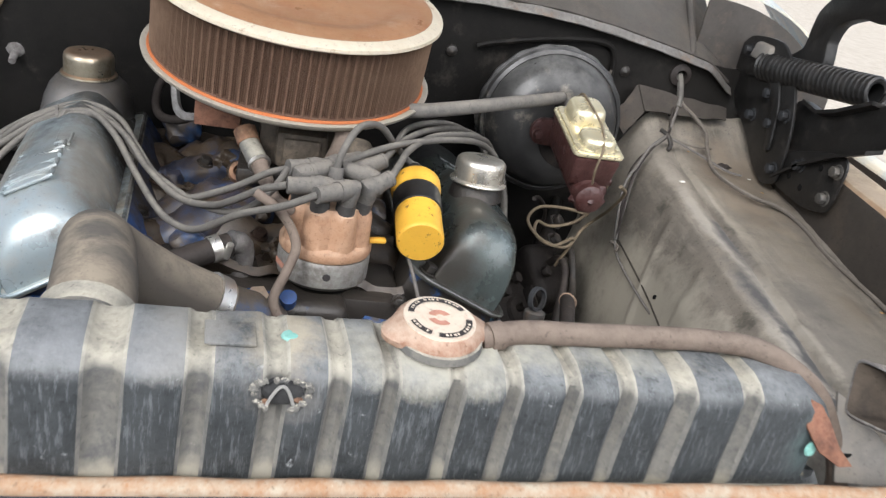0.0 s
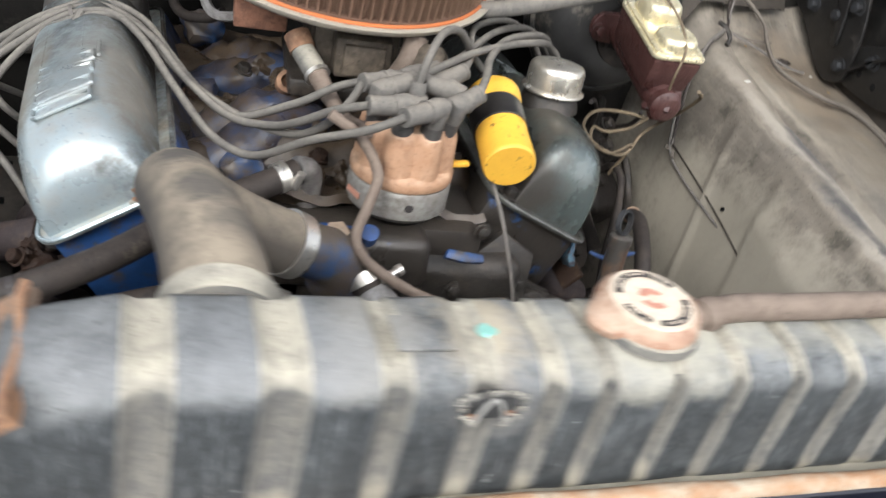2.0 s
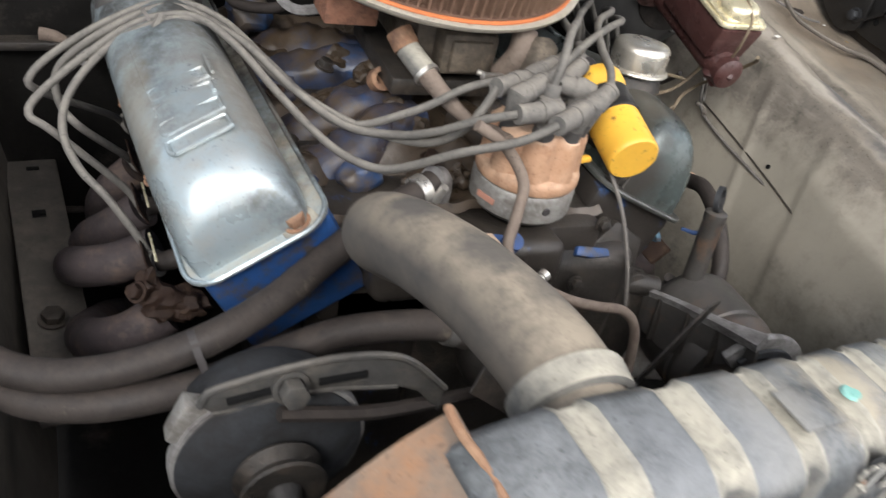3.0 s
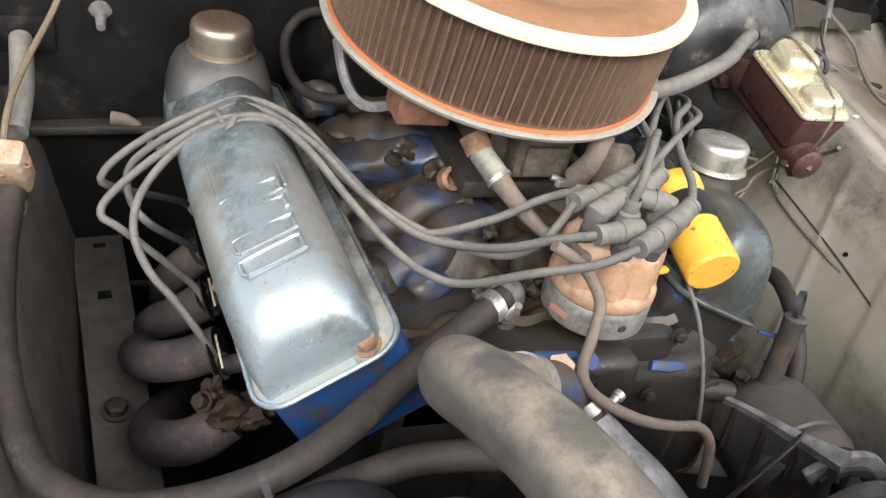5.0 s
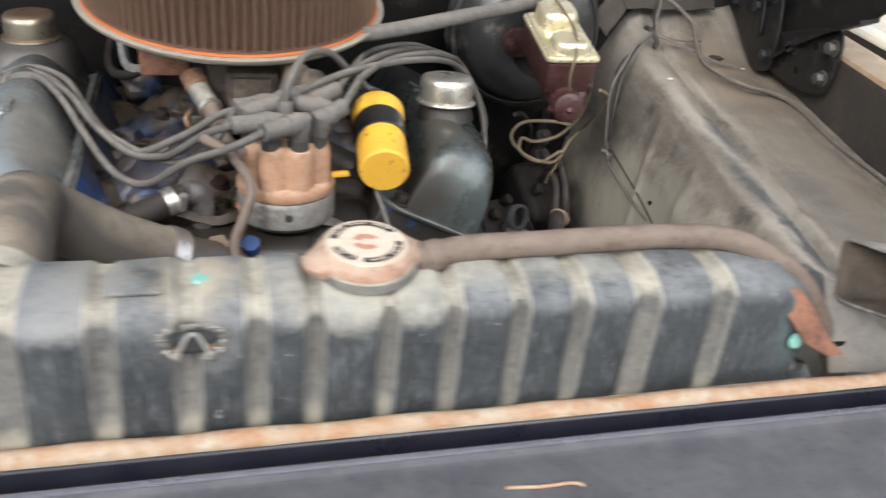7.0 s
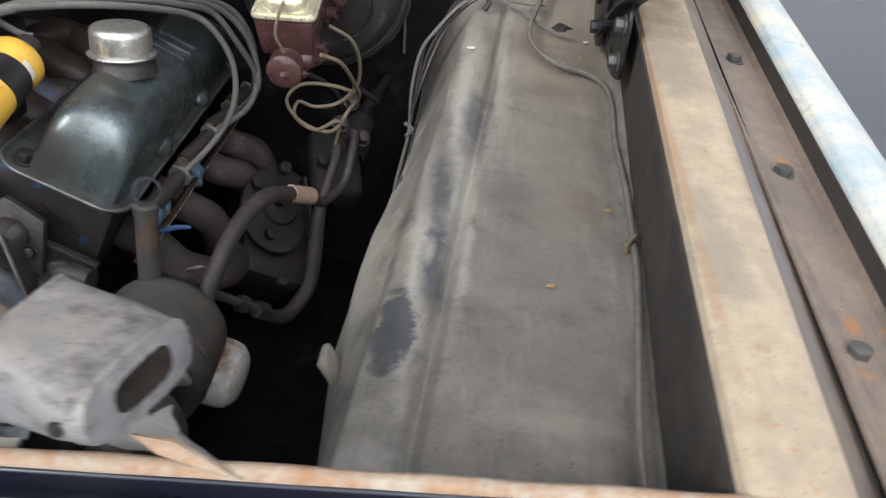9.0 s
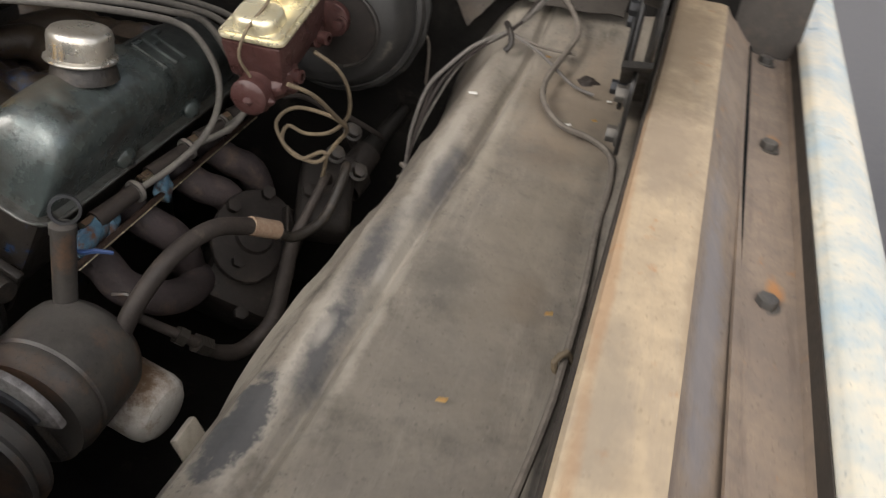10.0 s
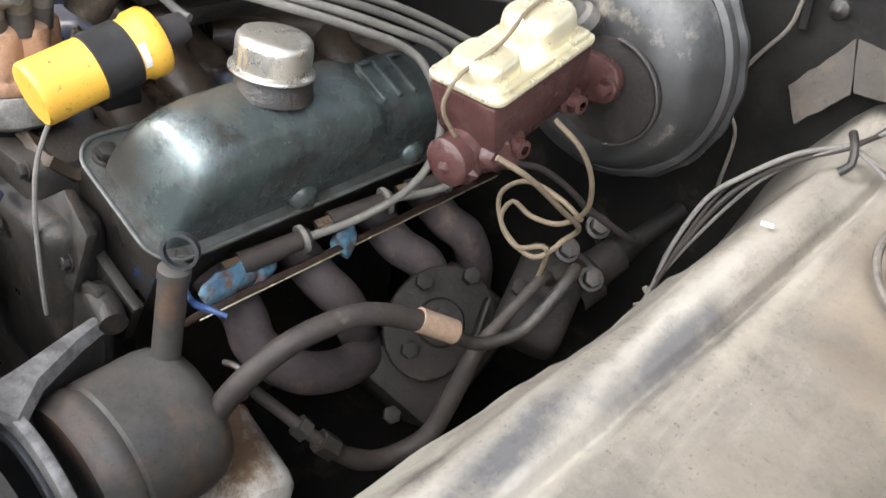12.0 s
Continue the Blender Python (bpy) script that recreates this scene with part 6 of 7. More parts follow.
master_cylinder()
wire("brake_line", [(0.372, 0.588, 0.897), (0.392, 0.610, 0.880), (0.40, 0.66, 0.835), (0.40, 0.70, 0.80), (0.385, 0.71, 0.775), (0.362, 0.70, 0.745), (0.320, 0.705, 0.752), (0.296, 0.722, 0.775), (0.315, 0.735, 0.795), (0.36, 0.728, 0.80), (0.392, 0.718, 0.797)], 0.0026, "wire_tan", "thin tan brake line curled in a loop", "brake line", "brake lines")
wire("brake_line", [(0.366, 0.672, 0.903), (0.392, 0.680, 0.885), (0.40, 0.70, 0.85), (0.395, 0.715, 0.81), (0.37, 0.72, 0.78), (0.335, 0.725, 0.768), (0.312, 0.722, 0.775), (0.31, 0.71, 0.757), (0.34, 0.70, 0.745), (0.372, 0.702, 0.76), (0.36, 0.72, 0.70)], 0.0026, "wire_tan", "thin tan brake line curled in a loop", "brake line", "brake lines")
wire("vacuum_hose", [(-0.04, 0.66, 0.935), (0.02, 0.59, 0.962), (0.075, 0.575, 0.972), (0.19, 0.64, 0.978), (0.27, 0.715, 0.973), (0.312, 0.752, 0.972)], 0.0095, "boot", "dusty black vacuum hose to the brake booster", "vacuum hose", seg=14)

# ---- power steering pump and oil filter ----
def steering_pump():
    m = axes((0.232, 0.405, 0.640), (0.02, -1, -0.02))
    p = thing("steering_pump", (0.232, 0.33, 0.57), "black stained power steering pump with a filler neck", "steering pump")
    part("reservoir", revolve([(0.0, 0.0), (0.045, 0.0), (0.058, 0.005), (0.066, 0.018), (0.068, 0.030), (0.0685, 0.085), (0.066, 0.088), (0.0685, 0.092), (0.0685, 0.10), (0.064, 0.112), (0.064, 0.118), (0.0, 0.118)], m, 64, wobble=lambda a, h: 1 + 0.006 * math.sin(3 * a + 1)), "ps", p, "black stained can")
    part("filler_neck", revolve([(0.0135, -0.012), (0.0122, 0), (0.0122, 0.088), (0.0132, 0.090), (0.0132, 0.099), (0.010, 0.101), (0.0, 0.100)], axes((0.219, 0.385, 0.690), (0.02, 0.14, 1)), 24), "ps", p, "black filler tube with a cap")
    part("pulley", revolve([(0.012, 0.045), (0.020, 0.045), (0.022, 0.030), (0.050, 0.026), (0.060, 0.032), (0.068, 0.036), (0.069, 0.030), (0.062, 0.022), (0.069, 0.014), (0.068, 0.008), (0.02, 0.010)], axes((0.235, 0.245, 0.640), (0.02, -1, -0.02)), 48), "ps", p, "black grooved pulley")
    part("hub", revolve([(0.014, 0.0), (0.014, 0.02), (0.009, 0.024), (0.0, 0.02)], axes((0.235, 0.205, 0.640), (0.02, -1, -0.02)), 20), "ps", p)
    arc = lambda r, a0, a1, n: [(r * math.cos(a), r * math.sin(a)) for a in np.linspace(a0, a1, n)]
    ring = axes((0.232, 0.268, 0.640), (0, -1, 0), (1, 0, 0))
    part("bracket", slab(arc(0.079, 0.42, 2.35, 18) + arc(0.050, 2.35, 0.55, 14), 0.010, ring, 0.003), "bare", p, "scuffed grey bracket round the can")
    part("bracket_step", slab(arc(0.064, 0.62, 2.2, 14) + arc(0.052, 2.2, 0.62, 14), 0.006, ring @ Matrix.Translation((0, 0, 0.009)), 0.002), "bare_dark", p, "darker raised step of the bracket")
    part("strut", box(axes((0.262, 0.272, 0.645), (0.45, 0.1, -1), (1, 0, 0)), (0.012, 0.010, 0.085), 0.002), "iron", p, "black strut below the bracket")
    part("bolt", bolt(axes((0.248, 0.262, 0.598), (0, -1, 0)), 0.008, 0.008), "bare", p, "worn bracket bolt")
    # arm from the head to the can: a ridge with a worn pale edge and ribs below
    right = [Vector(q) for q in ((0.146, 0.384, 0.699), (0.152, 0.366, 0.704), (0.166, 0.341, 0.710), (0.196, 0.293, 0.718), (0.228, 0.262, 0.722))]
    left = [Vector(q) for q in ((0.138, 0.381, 0.699), (0.143, 0.363, 0.704), (0.156, 0.337, 0.711), (0.178, 0.287, 0.720), (0.194, 0.244, 0.727))]
    down = Vector((0.004, 0.0, -0.011))
    part("bracket_arm", loft([[r, r + down, l + down, l, l.lerp(r, 0.5) + Vector((0, 0, 0.002))] for r, l in zip(right, left)]), "bare", p, "scuffed grey bracket arm", sharp=30)
    spine = [l.lerp(r, 0.35) for r, l in zip(right, left)]
    depths = (0.030, 0.055, 0.070, 0.060, 0.030)
    part("web", loft([[q + Vector((-0.002, 0, -0.008)), q + Vector((0.002, 0, -0.008)), q + Vector((0.006, -0.004, -d)), q + Vector((0.002, -0.004, -d))] for q, d in zip(spine, depths)]), "ps", p, "black web under the arm", smooth=False)
    for k in range(3):
        q, d = spine[1].lerp(spine[4], 0.15 + 0.28 * k), 0.052
        part("rib", box(axes(q + Vector((-0.005, 0, -d * 0.6)), (0.1, 0.25, 1), (1, 0, 0)), (0.010, 0.003, d), 0.001), "iron", p, "black bracket rib")
    part("pivot_boss", tube([(0.118, 0.385, 0.703), (0.138, 0.381, 0.702), (0.158, 0.376, 0.700)], [0.0135, 0.0140, 0.0125], 20, smooth=False), "iron", p, "black pivot sleeve")
    part("bolt", bolt(axes((0.116, 0.386, 0.703), (-1, 0.1, 0)), 0.008, 0.008), "iron", p, "black pivot bolt")
    part("clip", tube([(0.246, 0.425, 0.690), (0.262, 0.428, 0.694), (0.268, 0.430, 0.684), (0.258, 0.428, 0.674), (0.272, 0.428, 0.664)], 0.003, 6), "ps", p, "bent black spring clip")


steering_pump()


def oil_filter():
    m = axes((0.236, 0.436, 0.536), (1.0, -0.14, -0.14))
    f = thing("oil_filter", (0.26, 0.43, 0.50), "white oil filter stained with rusty oil", "oil filter")
    part("can", revolve([(0.042, -0.05), (0.043, -0.04), (0.043, 0.020), (0.0435, 0.040), (0.041, 0.051), (0.034, 0.058), (0.0, 0.061)], m, 48, wobble=lambda a, h: 1 + (0.02 * (math.cos(30 * a) > 0) if -0.045 < h < 0.03 else 0)), "white", f)
    part("end_dome", revolve([(0.0335, 0.0585), (0.030, 0.0605), (0.012, 0.0625), (0.0, 0.0628)], m, 32), "white", f, "stained white domed end")
    part("base_seam", revolve([(0.0435, -0.046), (0.0450, -0.044), (0.0450, -0.040), (0.0432, -0.038)], m, 48), "rust", f, "rusty rolled seam")


oil_filter()
hose("steering_hose", [(0.270, 0.385, 0.655), (0.283, 0.415, 0.700), (0.296, 0.462, 0.730), (0.313, 0.519, 0.737), (0.332, 0.57, 0.716), (0.350, 0.60, 0.697)], 0.0105, "rubber", "black rubber power steering hose with taped end", "steering hose", "steering hoses",
     [("tape", (0.333, 0.572, 0.716), (0.352, 0.604, 0.696), 0.0118, 16, "tape", "dirty pale tape")], 14)
wire("steering_pipe", [(0.350, 0.602, 0.696), (0.362, 0.632, 0.672), (0.382, 0.676, 0.678), (0.388, 0.715, 0.706), (0.386, 0.745, 0.722), (0.375, 0.765, 0.700)], 0.0068, "iron", "dark metal steering pipe bent upwards", "steering pipe", "steering pipes", 12)
hose("steering_hose", [(0.250, 0.450, 0.645), (0.275, 0.468, 0.620), (0.300, 0.484, 0.598), (0.315, 0.515, 0.560), (0.328, 0.552, 0.538), (0.347, 0.598, 0.555), (0.352, 0.628, 0.610), (0.356, 0.645, 0.655), (0.368, 0.69, 0.705), (0.366, 0.725, 0.712), (0.360, 0.75, 0.690)], [0.006, 0.006, 0.007, 0.0105, 0.0105, 0.0105, 0.0105, 0.009, 0.006, 0.006, 0.006], "rubber", "black rubber steering return hose sagging low", "steering hose", "steering hoses",
     [("fitting", (0.286, 0.475, 0.610), (0.294, 0.480, 0.602), 0.0115, 6, "iron", "black hexagon fitting"), ("fitting", (0.303, 0.488, 0.592), (0.311, 0.500, 0.578), 0.0125, 6, "iron", "black hexagon fitting")], 14)


def steering_gear():
    g = thing("steering_gear", (0.28, 0.69, 0.50), "grimy black cast steering gear box", "steering gear")
    n = Vector((0.55, -0.45, 0.70))
    m = axes((0.288, 0.665, 0.630), n)
    part("housing", box(axes((0.262, 0.70, 0.56), n), (0.11, 0.17, 0.12), 0.02), "gear", g)
    part("valve_body", box(axes((0.352, 0.755, 0.655), (0.3, -0.5, 0.8), (1, 0.3, 0)), (0.075, 0.11, 0.07), 0.016, segs=3), "gear", g, "greasy valve body")
    part("input_boss", revolve([(0.030, 0.0), (0.030, 0.030), (0.022, 0.036), (0.020, 0.070), (0.0, 0.072)], axes((0.365, 0.785, 0.665), (0.25, 0.85, 0.45)), 24), "gear", g, "round input boss")
    rim = [(0.056 * math.cos(a), 0.066 * math.sin(a)) for a in np.linspace(0.6, 5.2, 20)] + [(0.040, -0.040), (0.050, 0.010)]
    part("cover", slab(rim, 0.012, m, 0.004), "gear", g, "greasy cover plate")
    part("cover_boss", revolve([(0.028, 0.010), (0.024, 0.018), (0.010, 0.020), (0.0, 0.020)], m, 24), "gear", g, "raised middle of the cover")
    part("adjuster", revolve([(0.007, 0.018), (0.007, 0.034), (0.0, 0.034)], m @ Matrix.Translation((-0.006, 0.004, 0)), 12), "gear", g, "adjusting screw")
    part("rib", box(m @ pose(0.036, 0.012, 0.018, 0, 0, 20), (0.004, 0.085, 0.026), 0.001), "gear", g, "upright rib")
    for p in ((0.293, 0.702, 0.679), (0.291, 0.619, 0.621), (0.265, 0.66, 0.675), (0.315, 0.575, 0.576), (0.345, 0.715, 0.690)):
        part("bolt", bolt(axes(Vector(p) - n * 0.006, n), 0.0085, 0.011, washer=False), "gear", g, "greasy hexagon bolt")


steering_gear()

# ---- exhaust ----
for pts in ([(0.185, 0.49, 0.672), (0.215, 0.485, 0.650), (0.245, 0.51, 0.625), (0.25, 0.56, 0.60), (0.235, 0.62, 0.575), (0.20, 0.68, 0.51)],
            [(0.195, 0.575, 0.680), (0.218, 0.59, 0.655), (0.222, 0.61, 0.61), (0.205, 0.65, 0.54), (0.19, 0.70, 0.47)],
            [(0.205, 0.68, 0.68), (0.232, 0.70, 0.66), (0.240, 0.72, 0.61), (0.22, 0.75, 0.53)],
            [(0.205, 0.76, 0.68), (0.232, 0.775, 0.66), (0.24, 0.79, 0.6), (0.22, 0.80, 0.5)]):
    pts = [(pts[0][0] - 0.040, pts[0][1] - 0.006, pts[0][2] + 0.026)] + pts
    wire("exhaust_pipe", pts, 0.0215, "header", "dull grey-brown exhaust header pipe", "exhaust pipe", "exhaust pipes", 18)
for pts in ([(-0.385, 0.425, 0.675), (-0.415, 0.42, 0.655), (-0.447, 0.445, 0.625), (-0.455, 0.50, 0.585), (-0.43, 0.58, 0.53), (-0.40, 0.66, 0.46)],
            [(-0.385, 0.52, 0.680), (-0.42, 0.525, 0.660), (-0.455, 0.55, 0.635), (-0.465, 0.61, 0.59), (-0.44, 0.68, 0.53), (-0.41, 0.74, 0.47)],
            [(-0.39, 0.62, 0.66), (-0.42, 0.63, 0.63), (-0.445, 0.66, 0.59), (-0.45, 0.71, 0.53), (-0.42, 0.78, 0.45)],
            [(-0.39, 0.72, 0.65), (-0.42, 0.73, 0.61), (-0.43, 0.76, 0.56), (-0.42, 0.80, 0.48)]):
    wire("exhaust_pipe", pts, 0.0225, "header", "dull brown exhaust header pipe", "exhaust pipe", "exhaust pipes", 18)
for o, nrm, mat in (((0.196, 0.64, 0.703), (0.75, 0, -0.66), "rust_dark"),):
    solo("exhaust_flange", box(axes(o, nrm, (0, 1, 0)), (0.43, 0.030, 0.007), 0.002), mat, "thin rusty header flange plate", "exhaust flange", "exhaust flanges")


solo("flange_edge", box(axes((0.2025, 0.64, 0.7085), (0.75, 0, -0.66), (0, 1, 0)), (0.42, 0.0022, 0.0075), 0.0006), "gold", "thin bright brass edge of the header gasket", "gasket edge")
port = thing("exhaust_port", (-0.40, 0.42, 0.68), "rough rusty exhaust port casting under the valve cover", "exhaust port")
part("flange", lump((-0.380, 0.418, 0.692), (0.027, 0.024, 0.016), 0.7, 3), "rust_dark", port)
part("lug", lump((-0.401, 0.430, 0.703), (0.012, 0.012, 0.016), 0.8, 5), "rust_dark", port)
part("lug", lump((-0.366, 0.405, 0.698), (0.015, 0.012, 0.012), 0.6, 8), "rust_dark", port)
part("bolt", bolt(axes((-0.410, 0.420, 0.706), (-0.6, -0.4, 0.6)), 0.007, 0.008), "rust_dark", port, "rusty hexagon bolt")
strip = thing("exhaust_gasket", (-0.40, 0.55, 0.70), "thin brass-edged header gasket strip", "gasket")
for y in (0.47, 0.56, 0.65):
    part("strip", box(pose(-0.398, y, 0.710, 0, 62, 4), (0.022, 0.050, 0.002), 0.0006), "rust_dark", strip)
    part("edge", box(pose(-0.3925, y, 0.7205, 0, 62, 4), (0.0016, 0.046, 0.0026), 0.0004), "gold", strip, "bright brass edge")

# ---- alternator ----
def alternator():
    m = axes((-0.328, 0.212, 0.718), (0.06, -1, 0.0))
    a = thing("alternator", (-0.335, 0.24, 0.68), "grimy alternator with a belt pulley and slotted arm", "alternator")
    part("ear", box(pose(-0.391, 0.212, 0.762, 0, 20, 0), (0.022, 0.018, 0.040), 0.004), "alu", a, "pale cast mounting ear")
    part("housing", revolve([(0.03, -0.055), (0.060, -0.05), (0.068, -0.04), (0.070, -0.01), (0.066, 0.0), (0.03, 0.005)], m, 48), "bare_dark", a, "dark grey cast housing")
    part("cooling_fan", revolve([(0.073, 0.006), (0.074, 0.010), (0.055, 0.020), (0.02, 0.022), (0.02, 0.012)], m, 48), "bare_dark", a, "blue-grey cooling fan disc")
    part("pulley", revolve([(0.018, 0.024), (0.034, 0.026), (0.035, 0.028), (0.026, 0.036), (0.035, 0.046), (0.033, 0.048), (0.014, 0.048), (0.013, 0.052), (0.010, 0.058), (0.008, 0.066), (0.0, 0.066)], m, 40), "iron", a, "rusty v-belt pulley")
    outer = [(-0.384, 0.787), (-0.381, 0.797), (-0.373, 0.803), (-0.330, 0.8150), (-0.290, 0.8212), (-0.252, 0.8192), (-0.226, 0.8075), (-0.193, 0.774)]
    inner = [(-0.193, 0.746), (-0.216, 0.7745), (-0.236, 0.784), (-0.256, 0.7862), (-0.283, 0.7892), (-0.320, 0.788), (-0.357, 0.7800), (-0.375, 0.7785)]
    flip = axes((0.0, 0.205, 0.0), (0, -1, 0), (1, 0, 0))
    part("slotted_arm", slab([(x, z * (flip.to_3x3() @ Vector((0, 1, 0))).z) for x, z in outer + inner], 0.006, flip, 0.0015), "arm_grey", a, "curved slotted adjusting arm")
    for pts, r in ((outer, 0.0032), (inner[2:], 0.0026)):
        part("arm_edge", tube([(x, 0.200, z) for x, z in pts], r, 8), "arm_grey", a, "rolled edge of the arm")
    for lo in ((-0.366, 0.7905), (-0.300, 0.8005)):
        hi = (lo[0] + 0.034, lo[1] + 0.0075) if lo[0] < -0.35 else (lo[0] + 0.036, lo[1] + 0.003)
        part("arm_slot", tube([(lo[0], 0.1985, lo[1]), (hi[0], 0.1985, hi[1])], 0.0034, 8, smooth=False), "void", a, "dark slot of the arm")
    part("bolt", bolt(axes((-0.3215, 0.198, 0.7995), (0.05, -1, 0.25)), 0.0095, 0.014), "arm_grey", a, "dull adjusting bolt")
    part("housing_rim", revolve([(0.068, -0.004), (0.077, -0.003), (0.078, 0.003), (0.0765, 0.008), (0.070, 0.009), (0.068, 0.004)], m, 64, wobble=lambda w, h: 1 + 0.008 * math.tanh(6 * math.sin(11 * w))), "bare", a, "scuffed grey notched rim")


alternator()
wire("fan_belt", [(-0.33, 0.188, 0.782), (-0.25, 0.195, 0.762), (-0.15, 0.215, 0.745), (-0.05, 0.24, 0.715)], 0.006, "rubber", "black rubber fan belt to the alternator", "belt", seg=6)
wire("fuel_pipe", [(-0.128, 0.375, 0.915), (-0.098, 0.368, 0.897), (-0.080, 0.350, 0.87), (-0.088, 0.332, 0.845), (-0.098, 0.315, 0.82), (-0.084, 0.303, 0.80), (-0.037, 0.293, 0.775), (0.01, 0.294, 0.757), (0.055, 0.305, 0.737), (0.078, 0.301, 0.712), (0.084, 0.290, 0.66)], 0.0055, "hose_brown", "dusty brown vacuum pipe bent past the distributor", "pipe", seg=10)
wire("ground_wire", [(0.050, 0.40, 0.85), (0.062, 0.376, 0.82), (0.074, 0.362, 0.785), (0.088, 0.352, 0.74), (0.10, 0.345, 0.69)], 0.0022, "wire_thin", "thin grey wire hanging before the engine", "wire")

# ---- wiring on the inner fender ----
wire("fender_wire", [(0.698, 0.0, 0.807), (0.7, 0.1, 0.81), (0.709, 0.194, 0.815), (0.719, 0.291, 0.819), (0.722, 0.357, 0.823), (0.724, 0.45, 0.829), (0.722, 0.56, 0.835), (0.724, 0.635, 0.845), (0.716, 0.682, 0.853), (0.690, 0.697, 0.861), (0.655, 0.700, 0.868), (0.628, 0.738, 0.874), (0.620, 0.79, 0.880), (0.632, 0.85, 0.897), (0.640, 0.886, 0.915), (0.622, 0.912, 0.935), (0.600, 0.925, 0.950), (0.593, 0.932, 0.966), (0.588, 0.948, 0.997)], 0.0036, "wire_dust", "pale cloth-wrapped wire along the inner fender", "wire", "fender wires", 8)
wire("fender_wire", [(0.595, 0.93, 0.955), (0.576, 0.895, 0.925), (0.556, 0.862, 0.908), (0.520, 0.835, 0.890), (0.492, 0.805, 0.864), (0.472, 0.790, 0.835), (0.464, 0.765, 0.785), (0.465, 0.743, 0.736), (0.463, 0.68, 0.722), (0.462, 0.60, 0.716), (0.470, 0.53, 0.706), (0.474, 0.486, 0.698), (0.476, 0.470, 0.700)], 0.0024, "wire_thin", "dusty wire clipped to the inner fender", "wire", "fender wires", 8)


def duct():
    d = thing("air_duct", (0.42, -0.02, 0.93), "grey dusty flattened air duct beside the radiator", "air duct")
    mouth = [Vector(p) for p in ((0.342, 0.022, 0.978), (0.345, -0.062, 1.000), (0.352, -0.070, 0.962), (0.338, 0.008, 0.940))]
    far = [Vector(p) for p in ((0.412, -0.004, 0.982), (0.402, -0.088, 1.000), (0.406, -0.092, 0.972), (0.418, -0.010, 0.950))]

    def ring(q, round_):
        out = []
        for k in range(4):
            a, b, c = q[k - 1], q[k], q[(k + 1) % 4]
            for t in (0, 0.33, 0.66, 1):
                p, r = b.lerp(a, round_ * (1 - t)), b.lerp(c, round_ * t)
                out.append(p.lerp(r, t) if t not in (0, 1) else (p if t == 0 else r))
        return out
    secs = []
    for t, sw, rd in ((0.0, 1.06, 0.12), (0.04, 1.02, 0.14), (0.35, 1.02, 0.20), (0.7, 1.05, 0.28), (1.0, 1.0, 0.36)):
        q = [mouth[k].lerp(far[k], t) for k in range(4)]
        c = sum(q, Vector()) / 4
        secs.append(ring([c + (p - c) * sw for p in q], rd))
    ob = part("shell", loft(secs, caps=False), "duct", d)
    so = ob.modifiers.new("wall", "SOLIDIFY")
    so.thickness, so.offset = 0.0025, 1
    part("lining", loft([[(q := sum(sec, Vector()) / len(sec)) + (p - q) * 0.965 for p in sec] for sec in secs], caps=False), "lining", d, "inside caked with brown dirt")
    part("flange", loft([[c + (p - c) * k + Vector((e, 0, 0)) for p in secs[-1]] for k, e in ((1.0, -0.004), (1.10, -0.004), (1.10, 0.004), (0.6, 0.005))], caps=False) if (c := sum(secs[-1], Vector()) / len(secs[-1])) else None, "duct", d, "rolled rear flange")
    for p in ((0.392, -0.0890, 0.981), (0.404, -0.0910, 0.983)):
        part("bolt", bolt(axes(p, (0.1, -1, -0.1)), 0.003, 0.0025), "iron", d, "dark rivet")


duct()
SUP = [Vector((0.3311, 0.0168, 0.9520)), Vector((0.3939, -0.0090, 0.9080)), Vector((0.4352, -0.0244, 0.8930)), Vector((0.3434, -0.0057, 0.8820))]
support = solo("radiator_support", sheet(lambda u, v: SUP[0].lerp(SUP[1], min(1.0, u * 2)).lerp(SUP[3].lerp(SUP[2], u), v) + Vector((0.0, 0.002, 0.003)) * noise.noise((u * 4, v * 4, 0.0)), 14, 8, 0.003), "support", "dented dusty grey radiator support plate under the air duct", "support plate", kind="structure")
part("plate_hole", revolve([(0.0066, -0.001), (0.0064, 0.0030), (0.0, 0.0030)], axes(Vector((0.3473, 0.0043, 0.9060)), (-0.2, -0.75, 0.65)), 20), "void", support, "round dark hole")
FLG = [Vector((0.3941, -0.0346, 0.9210)), Vector((0.4178, -0.0370, 0.9215)), Vector((0.4542, -0.0400, 0.9090))]
solo("support_flange", sheet(lambda u, v: FLG[0].lerp(FLG[1], u).lerp(FLG[0].lerp(FLG[2], 0.25 + 0.75 * u) + Vector((0, -0.004, -0.004)), v), 8, 5, 0.003), "rust_tan", "rusty tan flange of the radiator support", "support flange", kind="structure")


# ---- fan, bypass hose and small engine parts ----
def fan():
    c = Vector((-0.02, 0.215, 0.655))
    f = thing("cooling_fan", c, "dark metal radiator fan behind the radiator", "fan")
    m = axes(c, (0.03, -1, 0))
    part("hub", revolve([(0.0, 0.02), (0.03, 0.02), (0.045, 0.012), (0.055, 0.0), (0.055, -0.03), (0.02, -0.04)], m, 28), "iron", f)
    for k in range(5):
        a = radians(-10 + 72 * k)
        bl = m @ Matrix.Rotation(a, 4, "Z") @ pose(0.125, 0, 0, 28, 0, 0)
        part("blade", slab([(-0.075, -0.022), (0.055, -0.040), (0.068, -0.02), (0.066, 0.034), (-0.07, 0.020)], 0.0025, bl, 0.001), "iron", f, "grimy dark blade")


fan()


